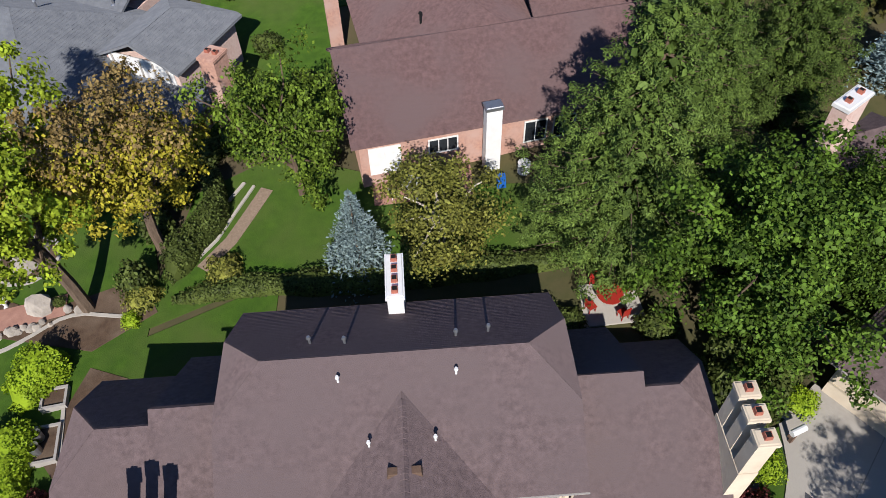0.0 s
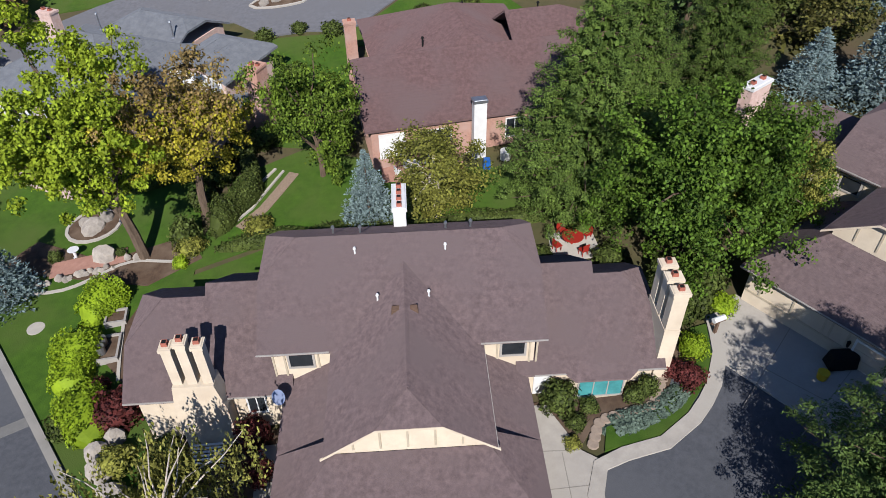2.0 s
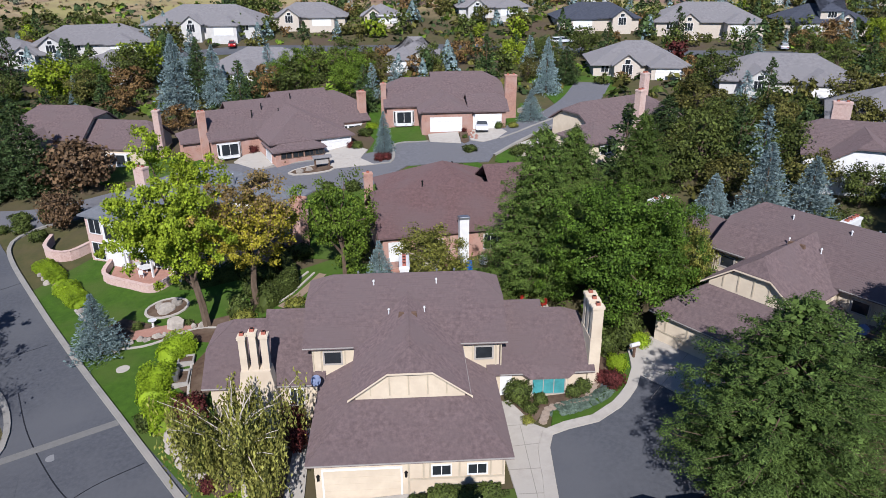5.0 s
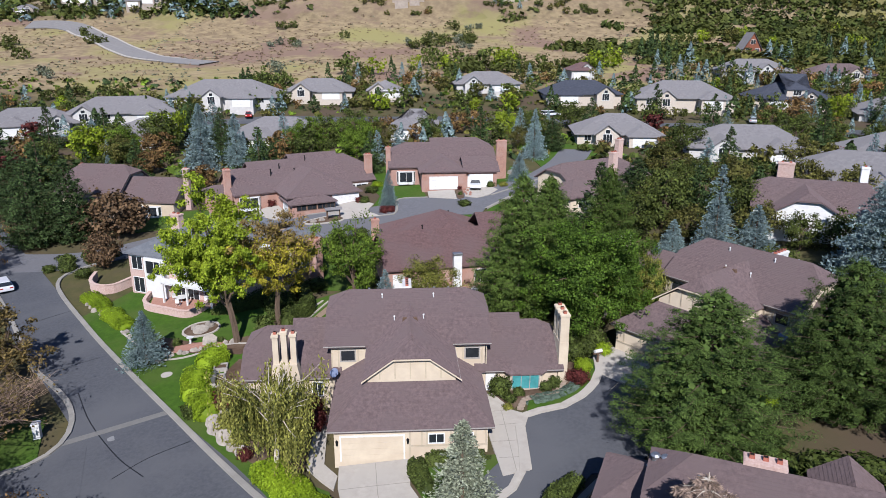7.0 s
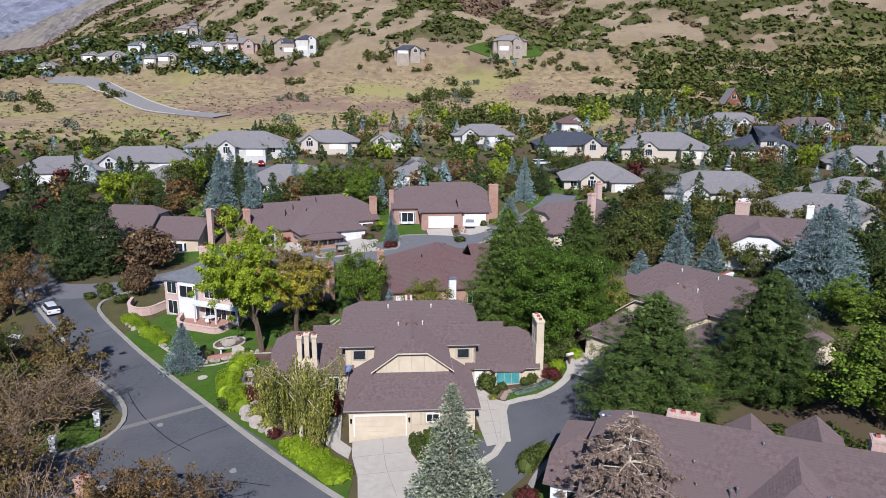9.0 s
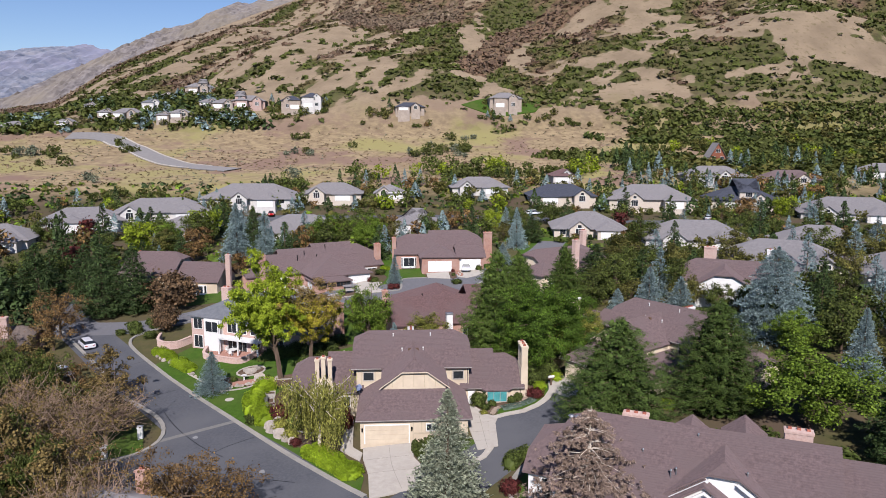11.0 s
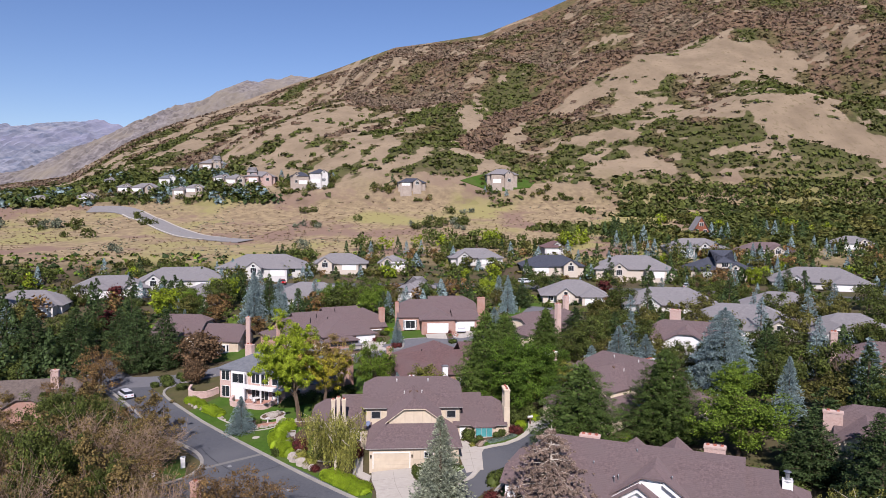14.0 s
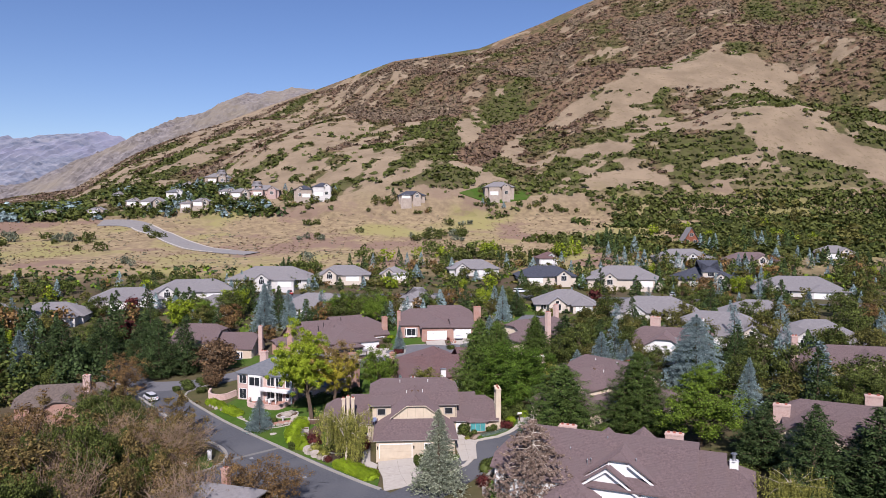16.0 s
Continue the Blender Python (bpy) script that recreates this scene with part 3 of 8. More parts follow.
drape("pavement", [(9.9, -3.4), (12.2, -3.0), (12.8, 4.6), (12.0, 5.2), (10.6, 8.2), (9.4, 8.2), (9.5, 2.0)], M_CONCRETE, 0.18, 1.2, label="pale concrete walk slabs beside the house", category="pavement")
drape("driveway", [(21.5, 13.2), (23.5, 14.6), (31.2, 4.2), (26.0, 1.8), (24.2, 5.2), (22.7, 7.2), (20.9, 9.7)], M_CONCRETE, 0.2, 1.6, label="shaded concrete driveway of the neighbouring house", category="driveway")
drape("path", [(-4.0, -1.6), (-2.9, -2.9), (-2.7, -1.3), (-3.9, 0.4), (-4.2, 7.6), (-5.2, 7.6), (-5.3, 0.2)], M_CONCRETE, 0.17, 1.4, label="narrow concrete garden path beside the garage", category="path")
drape("driveway", [(7.4, 78.4), (12.3, 77.8), (12.3, 69.7), (7.6, 71.4)], M_CONCRETE, 0.2, 2, label="pale concrete driveway before double garage doors", category="driveway")
drape("driveway", [(14.1, 78.6), (18.0, 79.6), (20.0, 74.2), (18.0, 71.0), (15.7, 69.7), (13.9, 71.0)], M_CONCRETE, 0.2, 2, label="concrete driveway with a parked pickup", category="driveway")
drape("garden_bed", [(12.5, 77.2), (13.8, 77.2), (13.7, 70.6), (12.8, 69.6), (12.4, 70.6)], M_SOIL, 0.19, 1.0, label="narrow planted strip between two driveways", category="garden bed")
drape("driveway", [(-9.1, 71.6), (-4.6, 73.0), (-2.0, 69.9), (-3.0, 66.4), (-0.8, 63.2), (-6.6, 63.3), (-9.0, 67.8)], M_CONCRETE, 0.2, 1.5, label="pale concrete driveway before the brick house", category="driveway")
drape("driveway", [(-22.6, 71.0), (-18.2, 66.5), (-15.4, 68.2), (-18.0, 74.3), (-21.2, 74.3)], M_CONCRETE, 0.2, 1.5, label="pale concrete forecourt of a brick house", category="driveway")
drape("driveway", [(24.0, 70.2), (30.0, 63.0), (27.0, 60.4), (20.4, 67.6)], M_CONCRETE, 0.2, 2, label="pale concrete drive by a low brick wing", category="driveway")

JOINT = surface("joint_sand", (0.29, 0.265, 0.23), (0.23, 0.21, 0.18), scale=3, rough=0.95, bump=0.1)
for pts, lift in (([(-2.5, -3.0), (2.9, -3.0)], 0.166), ([(-2.0, -6.0), (3.9, -6.0)], 0.166), ([(0.2, -0.2), (0.6, -5.0), (1.6, -9.8)], 0.166),
                  ([(9.6, 1.0), (12.4, 0.8)], 0.186), ([(9.9, -1.2), (12.2, -1.4)], 0.186), ([(9.5, 3.2), (12.6, 3.2)], 0.186), ([(9.5, 5.4), (11.9, 5.2)], 0.186), ([(11.0, -3.2), (11.0, 5.2)], 0.186),
                  ([(20.9, 6.6), (25.6, 11.6)], 0.206), ([(23.2, 4.6), (28.0, 8.6)], 0.206), ([(22.0, 10.0), (28.2, 3.4)], 0.206)):
    strip("joint", pts, 0.05, JOINT, lift, "dark joint between concrete slabs", "joint", z_low=0.05, step=1.0, across=1)
drape("lawn", [(-7.2, -5.0), (-12.4, 1.9), (-20.0, 12.3), (-27.8, 22.4), (-38.0, 36.0), (-33, 44), (-24, 39), (-14, 34), (-11.8, 26), (-11.9, 8.4), (-10.2, 3.0), (-6.0, -1.0), (-3.2, -3.0), (-2.3, -6.6), (-2.6, -9.4)], M_LAWN, 0.08, 2.0, label="mown green lawn sloping to the street", category="lawn")
strip("path", [(-5.6, 32.6), (-6.6, 30.6), (-7.6, 28.6), (-9.2, 26.6)], 0.9, surface("tan_gravel", (0.27, 0.20, 0.145), (0.19, 0.14, 0.10), scale=6, rough=0.95, bump=0.4), 0.13, "tan gravel path worn along the hedge", "path")
strip("kerb", [(-6.5, 33.0), (-7.6, 30.8), (-8.5, 28.8), (-10.0, 26.9)], 0.18, M_CONCRETE, 0.22, "thin pale edging beside the gravel path", "kerb", across=1)
drape("lawn", [(-12.2, 17.4), (-8.0, 17.6), (-4.4, 19.0), (-4.2, 25.0), (-12.2, 22.0)], M_LAWN, 0.085, 1.5, label="strip of lawn behind the house", category="lawn")
drape("lawn", [(-12.5, 22.5), (-4, 25.6), (14.5, 25.2), (13.6, 30.2), (4.5, 31.4), (-5, 35.6), (-10.5, 33)], M_LAWN, 0.09, 2.0, label="green back lawn between hedges", category="lawn")
drape("lawn", [(13.2, 5.0), (16.2, 5.5), (18.0, 6.7), (19.7, 8.6), (20.6, 10.5), (21.0, 12.6), (20.0, 12.4), (18.9, 9.2), (16.9, 7.2), (13.6, 6.4)], M_LAWN, 0.16, 1.0, label="narrow curved strip of lawn beside the kerb", category="lawn")
drape("lawn", [(9.9, -3.6), (10.4, -4.4), (8.5, -6.2), (5.8, -8.2), (4.6, -7.2), (3.2, -3.2), (3.2, -0.6), (9.8, -0.6)], M_LAWN, 0.10, 1.5, label="small front lawn beside the driveway", category="lawn")
drape("lawn", [(-32, 68.5), (-24, 73), (-34, 76.5), (-46, 75.5), (-42, 68)], M_LAWN, 0.1, 2, label="lawn before a brown house", category="lawn")
drape("lawn", [(-2.8, 66.4), (-0.7, 63.5), (1.4, 63.7), (2.1, 71.8), (7.2, 71.9), (6.6, 78.0), (6.0, 81.5), (2.0, 82), (0.8, 96), (-3.2, 98), (-2.6, 80), (-1.0, 74.5), (-1.8, 70.0)], M_LAWN, 0.1, 2, label="bright lawn between brown houses", category="lawn")
drape("lawn", [(18.6, 78.9), (20.2, 74.2), (18.6, 71.4), (21.4, 74.0), (26.5, 79), (29, 86), (25.0, 92), (22.6, 84)], M_LAWN, 0.1, 2, label="small lawn with boulders", category="lawn")
drape("lawn", [(31, 90), (44, 96), (50, 118), (38, 124), (30, 112)], M_LAWN, 0.1, 3, label="green lawn behind the cul-de-sac", category="lawn")
drape("lawn", [(16.9, 63.4), (18.8, 65.6), (22.0, 66.0), (24.6, 61.0), (20.0, 57.6), (16.4, 61.2)], M_LAWN, 0.12, 2, label="small island lawn with shrubs", category="lawn")
drape("lawn", [(12.6, -15.5), (12.9, -11), (14.9, -7.8), (17.5, -8.4), (15.4, -13), (14.4, -20), (11.9, -21)], M_LAWN, 0.1, 1.5, label="narrow lawn beside the brown roofed house", category="lawn")
drape("lawn", [(-28.6, 4.4), (-38, 2.2), (-52, -0.2), (-52, 10), (-36, 12), (-31.5, 13)], M_LAWN, 0.08, 2, label="shaded corner lawn by the side street", category="lawn")
drape("lawn", [(44, 60), (60, 56), (66, 70), (50, 76)], M_LAWN, 0.1, 3, label="green lawn between trees", category="lawn")
drape("lawn", [(66, 120), (92, 124), (110, 118), (108, 112), (70, 113)], M_LAWN, 0.12, 3, label="front lawn along the far street", category="lawn")
drape("lawn", [(40, 358), (60, 372), (92, 366), (84, 352), (60, 346)], M_LAWN, 0.5, 6, label="green terrace lawn on the hillside", category="lawn")
drape("garden_bed", [(9.6, 8.4), (12.0, 5.4), (13.2, 6.9), (16.8, 7.0), (18.8, 8.9), (19.7, 12), (18.2, 13), (17.6, 8.9)], M_SOIL, 0.10, 1.2, label="planted garden bed with bare soil", category="garden bed")
drape("garden_bed", [(-11.6, 8.6), (-11.9, 3.6), (-8.5, 0.5), (-4.4, 0.4), (-4.3, 8.6)], M_SOIL, 0.10, 1.2, label="shady garden bed below the chimney", category="garden bed")
drape("garden_bed", [(-16.5, 15.5), (-13.4, 12), (-12.4, 19.5), (-14.8, 20.5)], M_SOIL, 0.12, 1.2, label="bark covered bed beside the lawn", category="garden bed")
drape("garden_bed", [(-27.5, 25.2), (-15.0, 21.6), (-11.5, 23.8), (-13, 26.5), (-19, 24.8), (-25, 28)], M_SOIL, 0.13, 1.2, label="rockery bed of stones and soil", category="garden bed")


# ---- houses ----
def facing_up(poly):
    p = [Vector(q) for q in poly]
    n = Vector((0, 0, 0))
    for i in range(len(p)):
        a, b = p[i], p[(i + 1) % len(p)]
        n += Vector(((a.y - b.y) * (a.z + b.z), (a.z - b.z) * (a.x + b.x), (a.x - b.x) * (a.y + b.y)))
    n.normalize()
    return (p[::-1], -n) if n.z < 0 else (p, n)


def roof_slab(bm, poly, thick=0.18):
    """One roof plane as a slab."""
    p, n = facing_up(poly)
    lows = [bm.verts.new(q - Vector((0, 0, thick))) for q in p]
    tops = [bm.verts.new(q) for q in p]
    bm.faces.new(lows[::-1])
    bm.faces.new(tops)
    for i in range(len(p)):
        j = (i + 1) % len(p)
        bm.faces.new((lows[i], lows[j], tops[j], tops[i]))


def shingle_sheet(bm, poly, course):
    """The shingles of one roof plane: courses that step up over one another, joined by their risers."""
    p, n = facing_up(poly)
    up = (Vector((0, 0, 1)) - n * n.z).normalized()
    d = [q.dot(up) for q in p]
    lo, hi = min(d), max(d)
    k, last = 0, None
    while lo + k * course < hi - 1e-3:
        a, b = lo + k * course, min(lo + (k + 1) * course, hi)
        q = p
        for lim, sign in ((a, 1), (b, -1)):
            r = []
            for i in range(len(q)):
                s, e = q[i], q[(i + 1) % len(q)]
                ds, de = (s.dot(up) - lim) * sign, (e.dot(up) - lim) * sign
                if ds >= -1e-6:
                    r.append(s)
                if (ds > 1e-6 and de < -1e-6) or (ds < -1e-6 and de > 1e-6):
                    r.append(s.lerp(e, ds / (ds - de)))
            q = r
            if len(q) < 3:
                break
        if len(q) >= 3:
            vs = [bm.verts.new(v + n * (0.010 + 0.013 * (1 - (v.dot(up) - a) / course))) for v in q]
            bm.faces.new(vs)
            low = sorted([(v, w) for v, w in zip(vs, q) if abs(w.dot(up) - a) < 1e-4], key=lambda c: (c[1].x, c[1].y))
            if last and len(low) == 2 and len(last) == 2:
                bm.faces.new((last[0][0], last[1][0], low[1][0], low[0][0]))
            last = sorted([(v, w) for v, w in zip(vs, q) if abs(w.dot(up) - b) < 1e-4], key=lambda c: (c[1].x, c[1].y))
        k += 1


def make_roof(house, polys, mat, course=0.2, thick=0.18):
    bm = bmesh.new()
    for q in polys:
        roof_slab(bm, q, thick)
    bmesh.ops.remove_doubles(bm, verts=bm.verts[:], dist=0.005)
    r = part("roof", bm, mat, house)
    if course:
        for q in polys:
            bm = bmesh.new()
            shingle_sheet(bm, q, course)
            part("shingles", bm, mat, r)
    return r


def roof_polys(x0, x1, y0, y1, ze, p, axis, k0, k1, o=0.5):
    """The planes of a ridge roof; k0 and k1: 0 a gable end, 1 a full hip, between them a clipped gable."""
    if axis == "y":
        return [[(b, a, c) for a, b, c in q] for q in roof_polys(y0, y1, x0, x1, ze, p, "x", k0, k1, o)]
    X0, X1, Y0, Y1 = x0 - o, x1 + o, y0 - o, y1 + o
    s, m = (Y1 - Y0) / 2, (Y0 + Y1) / 2
    zr = ze + p * s
    out = []
    for sy, Y in ((-1, Y0), (1, Y1)):
        q = [(X0, Y, ze), (X1, Y, ze)]
        if k1 < 1:
            q.append((X1, m + sy * k1 * s, zr - p * s * k1))
        if k1 > 0:
            q.append((X1 - k1 * s, m, zr))
        if k0 > 0:
            q.append((X0 + k0 * s, m, zr))
        if k0 < 1:
            q.append((X0, m + sy * k0 * s, zr - p * s * k0))
        out.append(q)
    for k, X, d in ((k0, X0, 1), (k1, X1, -1)):
        if k > 0:
            out.append([(X, m - k * s, zr - p * s * k), (X, m + k * s, zr - p * s * k), (X + d * k * s, m, zr)])
    return out


def wall_block(bm, x0, x1, y0, y1, ze, p, axis, k0, k1, o=0.5, z0=-2.5):
    if axis == "y":
        new_bm = bmesh.new()
        wall_block(new_bm, y0, y1, x0, x1, ze, p, "x", k0, k1, o, z0)
        me = bpy.data.meshes.new("tmp")
        for v in new_bm.verts:
            v.co.x, v.co.y = v.co.y, v.co.x
        bmesh.ops.reverse_faces(new_bm, faces=new_bm.faces[:])
        new_bm.to_mesh(me)
        new_bm.free()
        bm.from_mesh(me)
        bpy.data.meshes.remove(me)
        return
    s, m = (y1 - y0) / 2 + o, (y0 + y1) / 2
    zr = ze + p * s - 0.22
    zw = ze + p * o - 0.22
    k = max(k0, k1)
    prof = [(y0, z0), (y1, z0), (y1, zw)]
    if k < 1:
        prof += [(m + k * s, zr - p * s * k)] + ([(m - k * s, zr - p * s * k)] if k > 0 else [])
    prof.append((y0, zw))
    a = [bm.verts.new((x0, y, z)) for y, z in prof]
    b = [bm.verts.new((x1, y, z)) for y, z in prof]
    for i in range(len(prof)):
        j = (i + 1) % len(prof)
        bm.faces.new((a[i], b[i], b[j], a[j]))
    bm.faces.new(a)
    bm.faces.new(b[::-1])


def wing(house, rect, ze, p, axis, k0, k1, m_roof, m_wall, o=0.5, course=0.2, z0=-2.5):
    bm = bmesh.new()
    wall_block(bm, *rect, ze, p, axis, k0, k1, o, z0)
    bmesh.ops.recalc_face_normals(bm, faces=bm.faces[:])
    part("wall", bm, m_wall, house)
    return make_roof(house, roof_polys(*rect, ze, p, axis, k0, k1, o), m_roof, course)


FACES = {"-y": 0, "+x": 90, "+y": 180, "-x": -90}


def window(house, x, y, z, w, h, face="-y", frame=None, pane=None, mullions=1, t=0.09):
    """A framed window in a wall that looks to face; (x, y, z) is the middle of its sill."""
    r = Matrix.Translation((x, y, z)) @ Matrix.Rotation(radians(FACES[face] if isinstance(face, str) else face), 4, "Z")
    bm = bmesh.new()
    ring = [[bm.verts.new((sx * (w / 2 + o), y2, (-o if sz < 0 else h + o))) for sx, sz in ((-1, -1), (1, -1), (1, 1), (-1, 1))] for y2 in (-0.07, 0.02) for o in (0, t)]
    for i in range(4):
        j = (i + 1) % 4
        bm.faces.new((ring[0][i], ring[1][i], ring[1][j], ring[0][j]))
        bm.faces.new((ring[1][i], ring[3][i], ring[3][j], ring[1][j]))
        bm.faces.new((ring[2][i], ring[0][i], ring[0][j], ring[2][j]))
    bm.transform(r)
    fr = part("window", bm, frame or M_WHITE, house)
    bm = boxes((-w / 2, w / 2, -0.02, 0.015, 0, h))
    bm.transform(r)
    part("pane", bm, pane or M_GLASS, fr)
    for k in range(1, mullions + 1):
        c = -w / 2 + w * k / (mullions + 1)
        bm = boxes((c - 0.03, c + 0.03, -0.05, 0.0, 0, h))
        bm.transform(r)
        part("mullion", bm, frame or M_WHITE, fr)
    return fr


def garage_door(house, x, y, z, w, h, face="-y", mat=None, rows=4):
    r = Matrix.Translation((x, y, z)) @ Matrix.Rotation(radians(FACES[face] if isinstance(face, str) else face), 4, "Z")
    bm = boxes((-w / 2 - 0.12, w / 2 + 0.12, -0.08, 0.02, h, h + 0.14), (-w / 2 - 0.12, -w / 2, -0.08, 0.02, 0, h), (w / 2, w / 2 + 0.12, -0.08, 0.02, 0, h))
    bm.transform(r)
    d = part("garage_door", bm, M_WHITE, house)
    for k in range(rows):
        bm = boxes((-w / 2, w / 2, -0.05, 0.02, k * h / rows, (k + 1) * h / rows - 0.018))
        bm.transform(r)
        part("panel", bm, mat or M_STUCCO, d)


def chimney(house, x, y, z0, z1, w, d, mat, flues=2, cap=None, along="x", pots=True):
    bm = boxes((x - w / 2, x + w / 2, y - d / 2, y + d / 2, z0, z1 - 0.25))
    c = part("chimney", bm, mat, house)
    bm = bmesh.new()
    box(bm, x - w / 2 - 0.07, x + w / 2 + 0.07, y - d / 2 - 0.07, y + d / 2 + 0.07, z1 - 0.25, z1 - 0.05, 0.0)
    box(bm, x - w / 2 - 0.02, x + w / 2 + 0.02, y - d / 2 - 0.02, y + d / 2 + 0.02, z1 - 0.05, z1, 0.04)
    part("chimney_cap", bm, cap or mat, c)
    for k in range(flues if pots else 0):
        f = (k + 0.5) / flues - 0.5
        fx, fy = (x + f * w, y) if along == "x" else (x, y + f * d)
        bm = boxes((fx - 0.16, fx + 0.16, fy - 0.16, fy + 0.16, z1, z1 + 0.22, 0.02))
        fl = part("flue", bm, M_FLUE, c)
        # flat black plate on the solid flue, coloured as its dark hollow
        part("flue_mouth", boxes((fx - 0.11, fx + 0.11, fy - 0.11, fy + 0.11, z1 + 0.20, z1 + 0.226)), M_BLACK, fl)
    return c


def pipe(house, x, y, z0, z1, r=0.06, mat=None, hood=True):
    bm = bmesh.new()
    cyl(bm, x, y, z0, z1, r, n=8)
    if hood:
        cyl(bm, x, y, z1, z1 + 0.12, r * 1.9, r * 1.2, 8)
    cyl(bm, x, y, z0, z0 + 0.12, r * 3.0, r * 1.1, 8)
    part("vent_pipe", bm, mat or M_METAL, house)


# the large house under the camera
def main_house(x, y, z, rot, label, mirror=False, name="main_house"):
    h = thing(name, x, y, z, label, "house", rot)
    if mirror:
        h.matrix_basis = h.matrix_basis @ Matrix.Translation((6.14, 0, 0)) @ Matrix.Diagonal((-1, 1, 1, 1))
    # tall block: ridge along x
    wing(h, (-3.9, 9.95, 9.3, 18.2), 5.9, 0.70, "x", 0.40, 0.40, M_ROOF, M_STUCCO, 0.55)
    # low wings on both sides
    wing(h, (-7.2, -3.5, 9.0, 17.8), 2.99, 0.775, "x", 0, 0, M_ROOF, M_STUCCO, 0.5)
    wing(h, (-11.5, -7.0, 9.0, 16.8), 2.95, 0.76, "x", 0.45, 0, M_ROOF, M_STUCCO, 0.5)
    wing(h, (9.5, 13.2, 9.2, 17.8), 3.14, 0.775, "x", 0, 0, M_ROOF, M_STUCCO, 0.5)
    wing(h, (12.8, 16.7, 9.2, 16.8), 3.1, 0.76, "x", 0, 0.45, M_ROOF, M_STUCCO, 0.5)
    # front wing over the garage: a raised gable above a low skirt roof
    x0, x1, ze, xr = -3.5, 9.64, 2.92, 3.2
    xa, xb, zr, p = -0.75, 7.15, 8.5, 0.735
    yf, yg, yb, k = -0.42, 2.72, 12.6, 1.47
    zt, zg = zr - p * k, zr - p * 3.95
    up = []
    for sx, xe in ((-1, xa), (1, xb)):
        up.append([(xe, yg, zg), (xe, yb, zg), (xr, yb, zr), (xr, yg + 1.35, zr), (xr + sx * k, yg, zt)])
    up.append([(xr - k, yg, zt), (xr + k, yg, zt), (xr, yg + 1.35, zr)])
    make_roof(h, up, M_ROOF)
    low = [[(x0, yf, ze), (x1, yf, ze), (xb - 0.3, 3.1, 5.25), (xa + 0.3, 3.1, 5.25)]]
    for xe, xi in ((x0, xa + 0.3), (x1, xb - 0.3)):
        low.append([(xe, yf, ze), (xi, 3.1, 5.25), (xi, 3.9, 5.25), (xe, 4.7, ze)])
        low.append([(xe, 4.3, ze - 0.02), (xi, 3.4, 4.66), (xi, 9.6, 4.66), (xe, 9.6, ze - 0.02)])
    make_roof(h, low, M_ROOF)
    bm = bmesh.new()
    box(bm, x0 + 0.5, x1 - 0.5, 0.0, 9.2, -2.5, ze + 0.05)
    part("wall", bm, M_STUCCO, h)
    bm = bmesh.new()
    prof = [(xr - 3.6, 2.0), (xr + 3.6, 2.0), (xr + 3.6, zg - 0.02), (xr + k - 0.1, zt - 0.22), (xr - k + 0.1, zt - 0.22), (xr - 3.6, zg - 0.02)]
    a = [bm.verts.new((x, yg + 0.42, z)) for x, z in prof]
    b = [bm.verts.new((x, 9.4, z)) for x, z in prof]
    for i in range(6):
        j = (i + 1) % 6
        bm.faces.new((a[i], a[j], b[j], b[i]))
    bm.faces.new(a)
    bm.faces.new(b[::-1])
    bmesh.ops.recalc_face_normals(bm, faces=bm.faces[:])
    part("gable_wall", bm, M_STUCCO, h)
    # timber strips on the gable face, and its white rake boards
    for x in (-2.6, -1.35, -0.1, 1.15, 2.4):
        zt2 = zr - p * max(abs(x - 0.0), k) - 0.25
        part("gable_strip", boxes((xr + x - 0.05, xr + x + 0.05, yg + 0.36, yg + 0.43, zg - 0.1, zt2)), M_TRIM, h)
    for sx in (-1, 1):
        bm = bmesh.new()
        q = [(xr + sx * k, zt - 0.03), (xr + sx * 4.1, zr - p * 4.1 - 0.03), (xr + sx * 4.1, zr - p * 4.1 - 0.16), (xr + sx * k, zt - 0.16)]
        a = [bm.verts.new((x, yg - 0.03, z)) for x, z in q]
        b = [bm.verts.new((x, yg + 0.05, z)) for x, z in q]
        for i in range(4):
            j = (i + 1) % 4
            bm.faces.new((a[i], a[j], b[j], b[i]))
        bm.faces.new(a)
        bm.faces.new(b[::-1])
        bmesh.ops.recalc_face_normals(bm, faces=bm.faces[:])
        part("rake_board", bm, M_STUCCO, h)
    part("rake_board", boxes((xr - k, xr + k, yg - 0.03, yg + 0.05, zt - 0.16, zt - 0.03)), M_STUCCO, h)
    # ridge caps
    n = 34
    for i in range(n):
        y = yg + 1.4 + (12.0 - yg - 1.4) * i / n
        bm = bmesh.new()
        q = [(-0.17, -0.13), (0, 0.02), (0.17, -0.13)]
        a = [bm.verts.new((xr + x, y, zr + z + 0.06)) for x, z in q]
        b = [bm.verts.new((xr + x, y + 0.3, zr + z + 0.03)) for x, z in q]
        bm.faces.new((a[0], a[1], b[1], b[0]))
        bm.faces.new((a[1], a[2], b[2], b[1]))
        bm.faces.new((a[2], a[1], a[0]))
        part("ridge_cap", bm, M_ROOF, h)
    part("gutter", boxes((xb - 0.03, xb + 0.05, yg, 8.6, zg - 0.12, zg - 0.02)), M_GREYTRIM, h)
